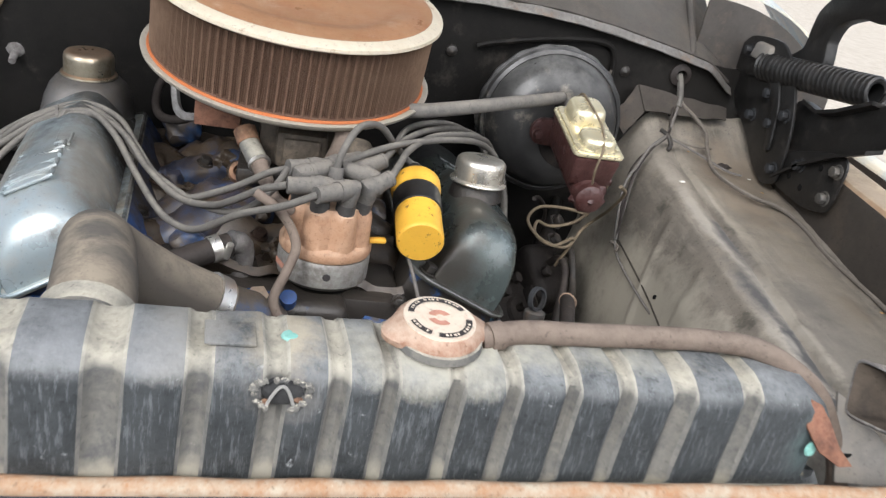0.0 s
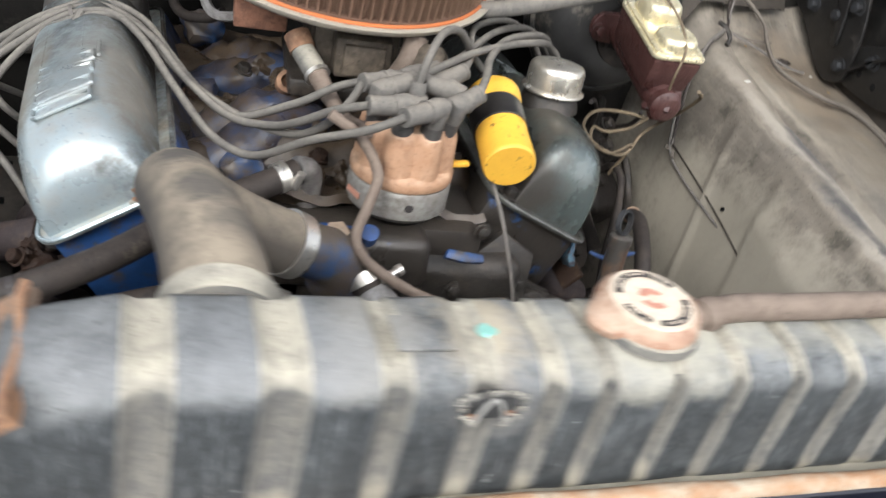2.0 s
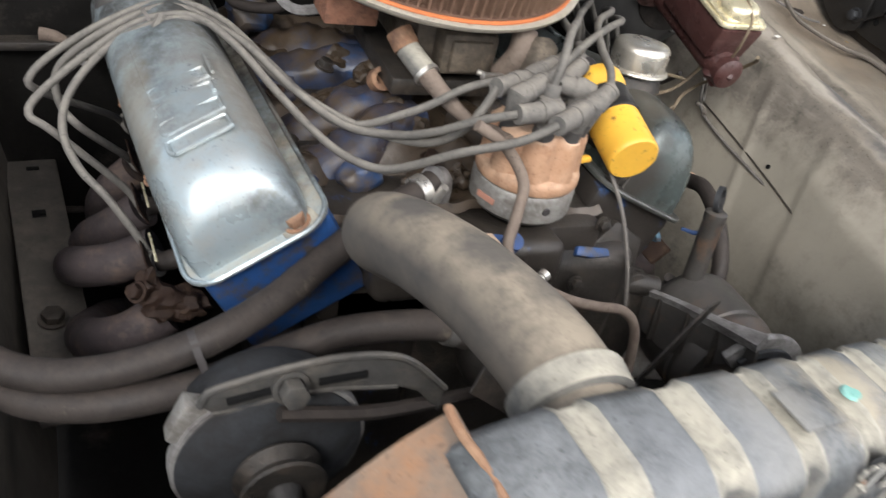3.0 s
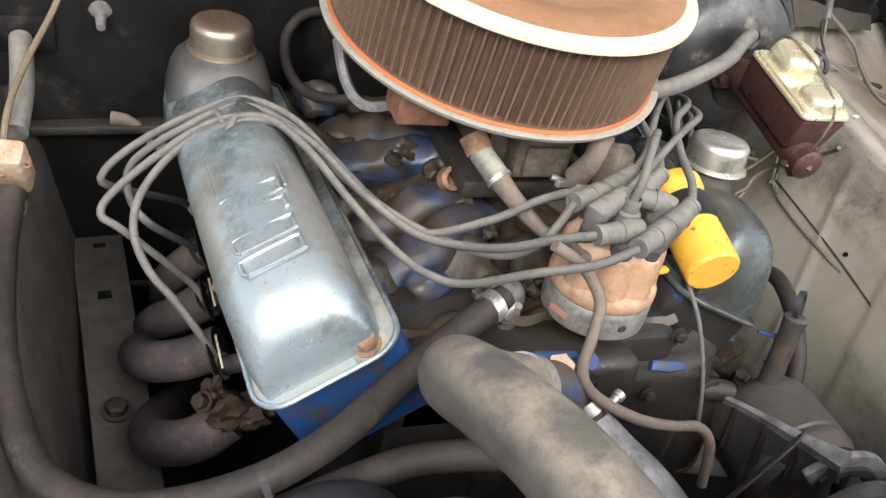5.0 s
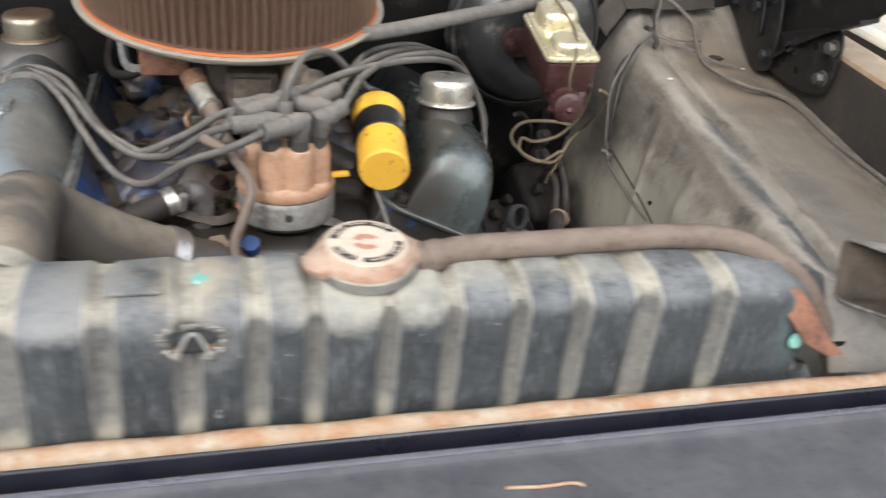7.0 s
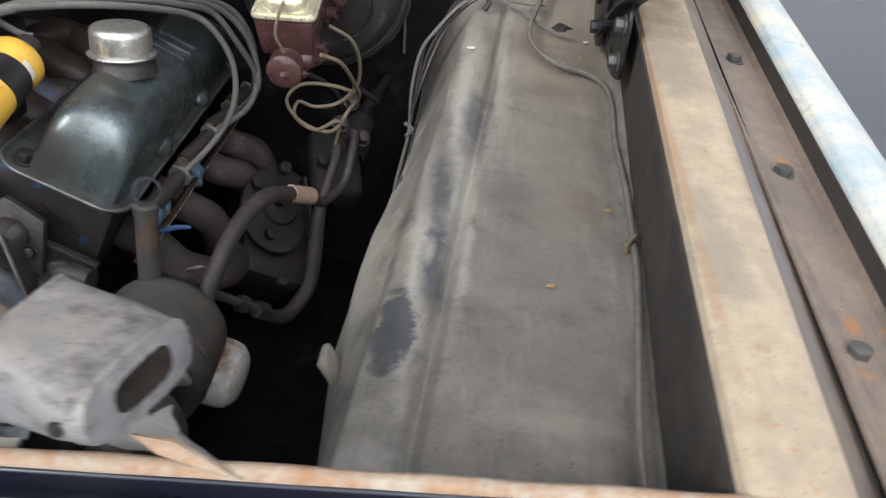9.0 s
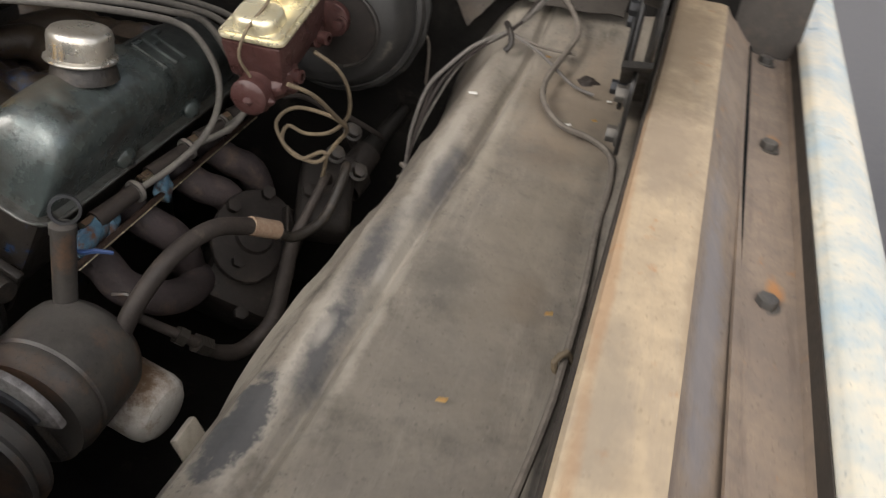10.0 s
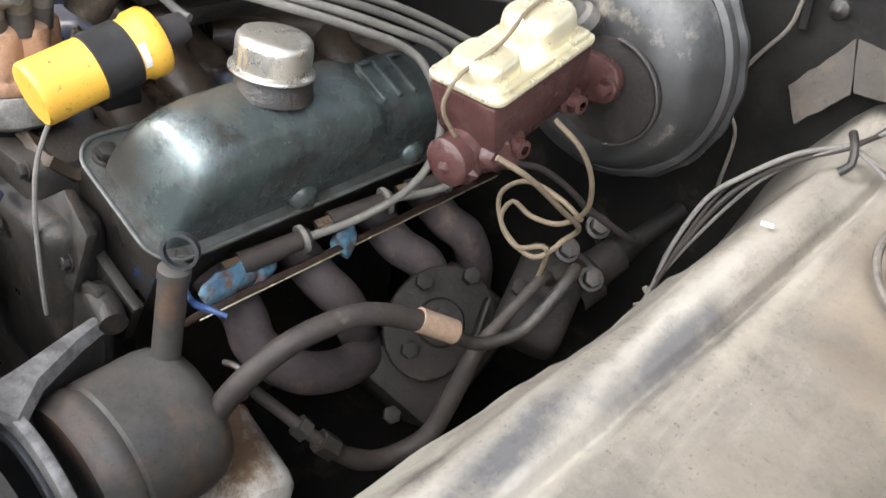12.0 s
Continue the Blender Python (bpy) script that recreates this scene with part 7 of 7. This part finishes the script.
def bypass_hose():
    b = thing("bypass_hose", (-0.095, 0.325, 0.78), "short black bypass hose with two worm clamps", "hose")
    part("tube", tube([(-0.110, 0.340, 0.803), (-0.096, 0.322, 0.790), (-0.078, 0.302, 0.770)], 0.0155, 18), "rubber", b)
    for p, q in (((-0.107, 0.336, 0.800), (-0.101, 0.329, 0.795)), ((-0.088, 0.313, 0.782), (-0.082, 0.306, 0.774))):
        part("clamp", tube([p, q], 0.0172, 20, smooth=False), "clamp", b, "slotted steel worm clamp")
    part("screw", revolve([(0.0045, 0), (0.0045, 0.020), (0.006, 0.020), (0.006, 0.026), (0, 0.026)], axes((-0.072, 0.300, 0.782), (0.8, 0.4, 0.3)), 10), "clamp", b)


bypass_hose()


def pcv():
    p = thing("vacuum_valve", (-0.13, 0.52, 0.90), "pale tan valve with a dusty hose", "valve")
    part("stem", tube([(-0.150, 0.545, 0.925), (-0.143, 0.532, 0.913)], 0.014, 16, smooth=False), "rust", p, "rusty stem")
    part("body", tube([(-0.143, 0.532, 0.913), (-0.128, 0.505, 0.898)], 0.0125, 18, smooth=False), "groove", p, "pale tan plastic body")
    part("ring", tube([(-0.129, 0.507, 0.899), (-0.127, 0.503, 0.897)], 0.0138, 18, smooth=False), "clamp", p)
    part("hose", tube([(-0.128, 0.505, 0.898), (-0.118, 0.474, 0.890), (-0.104, 0.433, 0.885), (-0.090, 0.400, 0.892), (-0.090, 0.378, 0.897)], [0.011, 0.009, 0.0065, 0.006, 0.0055], 12), "hose_brown", p, "dusty brown hose")


pcv()
wire("vacuum_hose", [(-0.231, 0.88, 0.91), (-0.265, 0.87, 0.905), (-0.288, 0.845, 0.885), (-0.290, 0.80, 0.865), (-0.275, 0.755, 0.858), (-0.245, 0.715, 0.870), (-0.225, 0.70, 0.885)], 0.0065, "rubber", "black rubber hose behind the valve cover", "vacuum hose", seg=10)
solo("lift_bracket", tube([(-0.256, 0.712, 0.945), (-0.250, 0.69, 0.915), (-0.243, 0.664, 0.902), (-0.230, 0.645, 0.899), (-0.205, 0.645, 0.902)], 0.006, 6), "bare", "bent grey metal strap under the air cleaner", "bracket")
solo("choke_tube", tube([(-0.045, 0.505, 0.90), (-0.035, 0.495, 0.93), (-0.030, 0.505, 0.95)], 0.013, 14), "hose_brown", "rusty tube behind the distributor", "tube")
solo("fuel_filter", revolve([(0.0, 0), (0.018, 0.002), (0.020, 0.008), (0.020, 0.05), (0.014, 0.058)], axes((-0.020, 0.470, 0.895), (0.1, 0.5, 0.8)), 24), "carb", "dusty grey fuel filter by the carburetor", "fuel filter")
solo("linkage", tube([(-0.075, 0.500, 0.905), (-0.045, 0.488, 0.900), (-0.030, 0.486, 0.903)], 0.0035, 8), "steel", "dull throttle linkage rod", "linkage")


def clip_tie(at, axis, name, label):
    return solo(name, revolve([(0.0165, -0.002), (0.0178, -0.002), (0.0178, 0.002), (0.0165, 0.002)], axes(at, axis, (0, 0, 1)) @ Matrix.Diagonal((0.55, 1.0, 1, 1)), 18), "wire_thin", label, "cable tie", "cable ties")


clip_tie((-0.385, 0.635, 0.884), (1, 0.2, 0.35), "cable_tie", "grey tie holding the spark plug leads")
solo("lead_clip", tube([(-0.372, 0.618, 0.895), (-0.385, 0.60, 0.872), (-0.388, 0.588, 0.860)], 0.0055, 8), "wire", "grey plastic clip hanging from the leads", "clip")


# ---- left side: heater pipes and firewall fittings ----
def heater_joint():
    h = thing("heater_valve", (-0.585, 0.66, 0.77), "corroded brass heater valve between hoses", "heater valve")
    part("body", box(pose(-0.583, 0.672, 0.802, -62, 0, -8), (0.034, 0.062, 0.030), 0.006), "rust_tan", h, "corroded tan body")
    part("pipe", tube([(-0.580, 0.700, 0.825), (-0.577, 0.76, 0.845), (-0.583, 0.84, 0.865)], 0.0125, 16), "boot", h, "grey rubber stub")
    part("screw", bolt(axes((-0.570, 0.660, 0.815), (0.5, -0.4, 0.8)), 0.005, 0.005), "rust", h)


heater_joint()
wire("control_cable", [(-0.590, 0.655, 0.80), (-0.586, 0.70, 0.845), (-0.572, 0.76, 0.872), (-0.548, 0.82, 0.905), (-0.525, 0.85, 0.95), (-0.50, 0.855, 1.0)], 0.0035, "wire_tan", "pale sheathed control cable", "cable")
solo("pipe_flange", box(pose(-0.585, 0.850, 0.868, 0, 0, 5), (0.075, 0.012, 0.045), 0.004), "black", "black pipe flange on the firewall", "flange")
solo("firewall_clip", revolve([(0.014, 0), (0.013, 0.006), (0.006, 0.010), (0.005, 0.030), (0.0, 0.031)], axes((-0.500, 0.864, 0.897), (0.05, -1, -0.4)), 18), "bare", "grey push clip on the firewall", "clip", "firewall clips")
solo("firewall_ledge", box(pose(-0.30, 0.868, 0.752, 0, 0, 5), (0.66, 0.03, 0.012), 0.003), "iron", "dusty ledge along the firewall", "ledge", kind="structure")
solo("ground_strap", tube([(-0.492, 0.850, 0.763), (-0.475, 0.847, 0.762), (-0.455, 0.845, 0.752), (-0.445, 0.840, 0.745)], [0.009, 0.008, 0.004, 0.004], 10), "hose_brown", "taped wire end by the firewall ledge", "wire end")
solo("ring_terminal", revolve([(0.005, -0.0015), (0.0125, -0.0015), (0.0125, 0.0015), (0.005, 0.0015), (0.005, -0.0015)], axes((-0.440, 0.835, 0.742), (0.3, -1, 0.4)), 20), "bare", "grey ring terminal hanging by the firewall", "terminal")
for p in ((0.05, 0.895, 0.96), (0.16, 0.905, 0.985), (0.48, 0.94, 0.99)):
    solo("firewall_clip", revolve([(0.010, 0), (0.009, 0.005), (0.004, 0.008), (0.0, 0.012)], axes((p[0], firewall_y(p[0]) - 0.006, p[2]), (0, -1, 0)), 14), "iron", "dark stud on the firewall", "clip", "firewall clips")
for c, r in (((0.065, 0.0, 1.00), 0.013), ((0.487, 0.0, 0.905), 0.016), ((0.03, 0.0, 0.945), 0.008)):
    solo("firewall_hole", revolve([(r * 1.03, 0.0), (r, 0.0006), (0, 0.0006)], axes((c[0], firewall_y(c[0]) - 0.013, c[2]), (0, -1, 0)), 20), "void", "dark round opening in the firewall", "opening", "firewall openings")
wire("firewall_wire", [(0.449, 0.925, 0.991), (0.446, 0.925, 0.962), (0.427, 0.925, 0.927), (0.417, 0.925, 0.899), (0.418, 0.925, 0.868), (0.434, 0.925, 0.842), (0.436, 0.925, 0.781)], 0.0022, "wire_dust", "thin dusty wire hanging down the firewall", "wire")
frame_plate = solo("frame_plate", box(pose(-0.497, 0.66, 0.562, 3, 0, 5.7), (0.064, 0.50, 0.012), 0.003), "wall_left", "grimy grey stamped frame plate low beside the engine", "frame plate", kind="structure")
for x, y in ((-0.513, 0.835), (-0.505, 0.735)):
    part("slot", box(pose(x, y, 0.5745, 3, 0, 5.7), (0.016, 0.009, 0.006), 0.0005), "void", frame_plate, "square dark slot")
part("bolt", bolt(axes((-0.490, 0.547, 0.565), (0, -0.05, 1)), 0.011, 0.009), "iron", frame_plate, "grimy hexagon bolt")
wire("floor_cable", [(-0.60, 0.84, 0.58), (-0.565, 0.86, 0.53), (-0.52, 0.855, 0.50), (-0.47, 0.84, 0.505), (-0.42, 0.82, 0.52)], 0.005, "rubber", "thin black cable low on the firewall", "cable")
wire("frame_pipe", [(-0.40, 0.20, 0.50), (-0.44, 0.26, 0.47), (-0.47, 0.36, 0.46)], 0.004, "wire_tan", "thin tan line low beside the frame", "line")

# ---- right side: harness, clips and litter ----
for off, r, nm in (((0.0, 0.0, 0.0), 0.0024, "rubber"), ((0.008, 0.010, 0.002), 0.0018, "wire"), ((-0.006, 0.006, 0.005), 0.0020, "rubber")):
    pts = [(0.592, 0.925, 0.950), (0.574, 0.892, 0.922), (0.556, 0.860, 0.908), (0.526, 0.840, 0.886), (0.501, 0.815, 0.864), (0.484, 0.795, 0.836), (0.472, 0.768, 0.790), (0.466, 0.748, 0.748)]
    wire("harness_wire", [tuple(a + b * (0.4 + 0.6 * math.sin(i * 1.3 + r * 900)) for a, b in zip(p, off)) for i, p in enumerate(pts)], r, nm, "dusty harness wire over the edge of the inner fender", "wire", "harness wires", 8)
wire("harness_wire", [(0.556, 0.860, 0.905), (0.60, 0.845, 0.892), (0.65, 0.805, 0.876), (0.68, 0.795, 0.872)], 0.0022, "wire_thin", "thin loose wire end on the inner fender", "wire", "harness wires", 6)
wire("harness_wire", [(0.556, 0.860, 0.905), (0.60, 0.855, 0.896), (0.645, 0.858, 0.894)], 0.0020, "wire_dust", "thin loose wire end on the inner fender", "wire", "harness wires", 6)
solo("wire_hook", tube([(0.548, 0.872, 0.912), (0.556, 0.858, 0.908), (0.562, 0.848, 0.895), (0.556, 0.842, 0.886)], 0.004, 8), "iron", "bent metal wire hook on the inner fender", "hook")
solo("grommet", lump((0.668, 0.838, 0.868), (0.013, 0.011, 0.008), 0.4, 2), "rubber", "black rubber grommet lump on the inner fender", "grommet")
solo("firewall_grommet", revolve([(0.010, 0.0), (0.020, 0.0), (0.020, 0.006), (0.010, 0.010)], axes((0.588, firewall_y(0.588) - 0.008, 0.998), (0, -1, 0)), 20), "rubber", "black grommet where wires pass the firewall", "grommet")
wire("harness_wire", [(0.588, 0.948, 0.998), (0.591, 0.936, 0.980), (0.594, 0.930, 0.958), (0.590, 0.920, 0.945)], 0.006, "wire", "taped wire bundle at the firewall", "wire", "harness wires", 8)
solo("wire_clip", tube([(0.458, 0.752, 0.742), (0.470, 0.744, 0.737), (0.462, 0.730, 0.733)], 0.0032, 8), "wire_dust", "pale tie clipping the wire to the inner fender", "clip", "wire clips")
solo("wire_clip", tube([(0.474, 0.490, 0.698), (0.483, 0.465, 0.706), (0.487, 0.452, 0.709)], 0.0032, 8), "wire_dust", "pale tie clipping the wire to the inner fender", "clip", "wire clips")
solo("edge_clip", box(pose(0.446, 0.24, 0.735, 0, 62, 0), (0.028, 0.030, 0.008), 0.002), "apron", "folded metal clip on the inner fender's edge", "clip")
flange = thing("apron_flange", (0.59, 0.92, 0.93), "upturned dirty flange where the inner fender meets the firewall", "flange", kind="structure")
for nm, (a, b, c, d) in (("main_leaf", ((0.508, 0.928, 0.972), (0.692, 0.936, 0.951), (0.690, 0.922, 0.934), (0.526, 0.912, 0.930))), ("return_leaf", ((0.470, 0.912, 0.915), (0.507, 0.928, 0.972), (0.525, 0.912, 0.930), (0.492, 0.898, 0.888)))):
    a, b, c, d = Vector(a), Vector(b), Vector(c), Vector(d)
    part(nm, sheet(lambda u, v: a.lerp(b, u).lerp(d.lerp(c, u), v) + Vector((0, 0.003, 0.003)) * noise.noise((u * 5, v * 2, a.x * 9)), 16, 4, 0.0025), "wall", flange)


def on_side(y, z, out=0.0015):
    """A point on the inner fender's side face, facing the engine."""
    face = apron_profile(y)[:6]
    return (float(np.interp(z, [q[1] for q in face], [q[0] for q in face])) - out, y, z)


wire("lap_seam", [on_side(y, z) for y, z in zip(np.linspace(0.755, 0.42, 12), np.linspace(0.742, 0.706, 12))], 0.0014, "wall", "dark open lap seam low on the inner fender", "seam")
for y, z in ((0.574, 0.7345), (0.440, 0.722)):
    solo("nail_hole", revolve([(0.0034, -0.004), (0.0034, 0.0008), (0.0, 0.0008)], axes(on_side(y, z), (-0.98, 0, 0.2)), 12), "void", "small dark hole in the inner fender", "hole", "inner fender holes")
for x, y, z, w in ((0.543, 0.735, 0.868, 0.010), (0.662, 0.716, 0.863, 0.007), (0.70, 0.80, 0.866, 0.006)):
    solo("paint_chip", box(axes((x, y, z), (0, 0, 1), (1, 0.4, 0)), (w, w * 0.6, 0.001), 0.0003), "chip", "small white paint chip on the inner fender", "chip", "paint chips")
for x, y, z in ((0.56, 0.88, 0.882), (0.61, 0.87, 0.880), (0.69, 0.735, 0.866), (0.64, 0.28, 0.818), (0.70, 0.40, 0.832)):
    solo("dry_leaf", slab([(-0.007, 0), (-0.002, 0.003), (0.006, 0.001), (0.001, -0.003)], 0.0008, axes((x, y, z), (0.2, 0.1, 1), (1, y * 3, 0)), 0.0002), "leaf", "tiny dry leaf fragment on the inner fender", "leaf", "leaf fragments")
solo("wire_tie", tube([(0.728, 0.362, 0.818), (0.722, 0.356, 0.832), (0.714, 0.348, 0.826), (0.718, 0.35, 0.812)], 0.003, 8), "wire_tan", "pale knotted tie on the fender wire", "tie")
for pts in ([(0.388, 0.735, 0.80), (0.40, 0.76, 0.78), (0.41, 0.80, 0.75), (0.40, 0.85, 0.72)], [(0.30, 0.73, 0.81), (0.32, 0.76, 0.80), (0.35, 0.80, 0.76), (0.36, 0.84, 0.70)]):
    wire("brake_line", pts, 0.0035, "rubber", "dark brake line going down behind the booster", "brake line", "brake lines")
solo("steering_coupling", tube([(0.350, 0.79, 0.655), (0.365, 0.815, 0.672), (0.385, 0.86, 0.70), (0.41, 0.92, 0.74)], [0.016, 0.020, 0.012, 0.011], 14), "black", "grimy steering shaft coupling", "steering shaft")
for p in ((0.372, 0.80, 0.745), (0.362, 0.765, 0.725), (0.392, 0.775, 0.70)):
    solo("steering_nut", bolt(axes(p, (0.5, -0.5, 0.7)), 0.009, 0.010), "iron", "grimy nut by the steering shaft", "nut", "steering nuts")
solo("blue_strap", tube([(0.200, 0.418, 0.752), (0.222, 0.412, 0.748), (0.246, 0.412, 0.756), (0.258, 0.420, 0.752)], [0.0022, 0.0030, 0.0030, 0.0022], 6), "blue_tie", "thin blue plastic strap at the pump's neck", "strap")
solo("dipstick_ring", revolve([(0.0125, -0.003), (0.0155, -0.003), (0.0155, 0.003), (0.0125, 0.003), (0.0125, -0.003)], axes((0.222, 0.404, 0.803), (0.55, -0.75, 0.25)), 28), "bare_dark", "dark metal loop handle on the filler neck", "handle")

# ---- hood hinge ----
def hood_hinge():
    h = thing("hood_hinge", (0.72, 0.75, 0.85), "black hood hinge with a coil spring", "hood hinge")
    flat = axes((0.716, 0.0, 0.0), (-1, 0, 0), (0, 1, 0))
    yz = lambda pts: curved([(y, -z) for y, z in pts])
    part("plate", slab(yz([(0.99, 1.045), (0.96, 1.085), (0.86, 1.095), (0.80, 1.06), (0.762, 1.004), (0.745, 0.95), (0.745, 0.885), (0.787, 0.870), (0.83, 0.89), (0.885, 0.931), (0.95, 0.965)]), 0.006, flat, 0.002), "hinge", h)
    part("plate_rib", slab(yz([(0.93, 1.040), (0.84, 1.050), (0.80, 1.00), (0.785, 0.93), (0.80, 0.925), (0.82, 0.985), (0.86, 1.03), (0.93, 1.02)]), 0.006, flat @ Matrix.Translation((0, 0, 0.006)), 0.0025), "hinge", h, "pressed rib of the plate")
    part("lower_plate", slab(yz([(0.790, 0.925), (0.735, 0.945), (0.655, 0.972), (0.612, 0.978), (0.598, 0.962), (0.602, 0.910), (0.612, 0.888), (0.67, 0.874), (0.76, 0.880)]), 0.005, flat @ Matrix.Translation((0, 0, -0.008)), 0.002), "hinge", h, "bolted lower plate")
    for y, z in ((0.687, 0.899), (0.655, 0.945), (0.725, 0.905)):
        part("plate_hole", revolve([(0.006, 0), (0.005, 0.0006), (0.0, 0.0006)], axes((0.7192, y, z), (-1, 0, 0)), 14), "void", h, "dark bolt hole")
    lower = [(0.803, 0.976), (0.785, 1.016), (0.7535, 1.021), (0.709, 1.016), (0.665, 1.031), (0.592, 1.065), (0.540, 1.085), (0.535, 1.030), (0.583, 0.995), (0.629, 0.978), (0.698, 0.939), (0.757, 0.896), (0.799, 0.900)]
    part("arm", slab(yz(lower), 0.005, axes((0.733, 0, 0), (-1, 0, 0), (0, 1, 0)), 0.002), "hinge", h, "black stamped lower arm")
    part("arm_flange", loft([[Vector((0.735, y, z)), Vector((0.735, y, z - 0.006)), Vector((0.707, y, z - 0.010)), Vector((0.707, y, z - 0.004))] for y, z in ((0.757, 0.898), (0.698, 0.941), (0.629, 0.980), (0.560, 1.010))]), "hinge", h, "folded lower edge of the arm")
    part("arm_flange", loft([[Vector((0.735, y, z)), Vector((0.735, y, z + 0.006)), Vector((0.712, y, z + 0.010)), Vector((0.712, y, z + 0.004))] for y, z in ((0.7535, 1.017), (0.709, 1.012), (0.665, 1.027), (0.592, 1.061))]), "hinge", h, "folded upper edge of the arm")
    part("mount_boss", box(pose(0.712, 0.90, 1.068, 0, 0, 0), (0.03, 0.06, 0.03), 0.006, taper=0.8), "support", h, "dusty worn mounting boss")
    a, b = Vector((0.7086, 0.890, 1.0457)), Vector((0.752, 0.640, 1.074))
    m = axes(a, b - a)
    n = 24
    part("spring", tube([m @ Vector((0.0212 * math.cos(t), 0.0212 * math.sin(t), (b - a).length * t / (n * math.tau))) for t in np.linspace(0, n * math.tau, n * 14)], 0.0048, 7, smooth=False), "hinge", h, "black coil spring")
    part("spring_core", revolve([(0.0, 0), (0.0165, 0), (0.0165, (b - a).length - 0.004), (0.0150, (b - a).length - 0.004), (0.0145, (b - a).length - 0.06), (0.0, (b - a).length - 0.06)], m, 20), "void", h)
    part("hook", tube([a + Vector((-0.004, 0.012, 0.002)), a + Vector((-0.006, -0.004, 0.004))], 0.007, 8, smooth=False), "steel", h)
    upper = [(0.95, 1.050), (0.876, 1.0685), (0.831, 1.096), (0.827, 1.130), (0.821, 1.1585), (0.787, 1.191), (0.695, 1.223), (0.60, 1.245), (0.58, 1.205), (0.66, 1.1687), (0.7105, 1.1666), (0.758, 1.1484), (0.770, 1.119), (0.763, 1.089), (0.767, 1.041), (0.80, 1.030), (0.87, 1.036)]
    part("arm", slab(yz(upper), 0.022, axes((0.752, 0, 0), (-1, 0, 0), (0, 1, 0)), 0.004), "hinge", h, "black stamped upper arm")
    for p in ((0.613, 0.954), (0.620, 0.9075), (0.76, 0.902), (0.705, 0.930), (0.95, 1.06), (0.81, 0.966), (0.875, 0.962), (0.842, 1.01), (0.775, 0.99)):
        part("bolt", bolt(axes((0.7195 if p[0] < 0.74 else 0.7105, p[0], p[1]), (-1, 0, 0)), 0.008, 0.010), "arm_grey" if p[0] < 0.65 else "bare_dark", h, "hinge bolt")


hood_hinge()
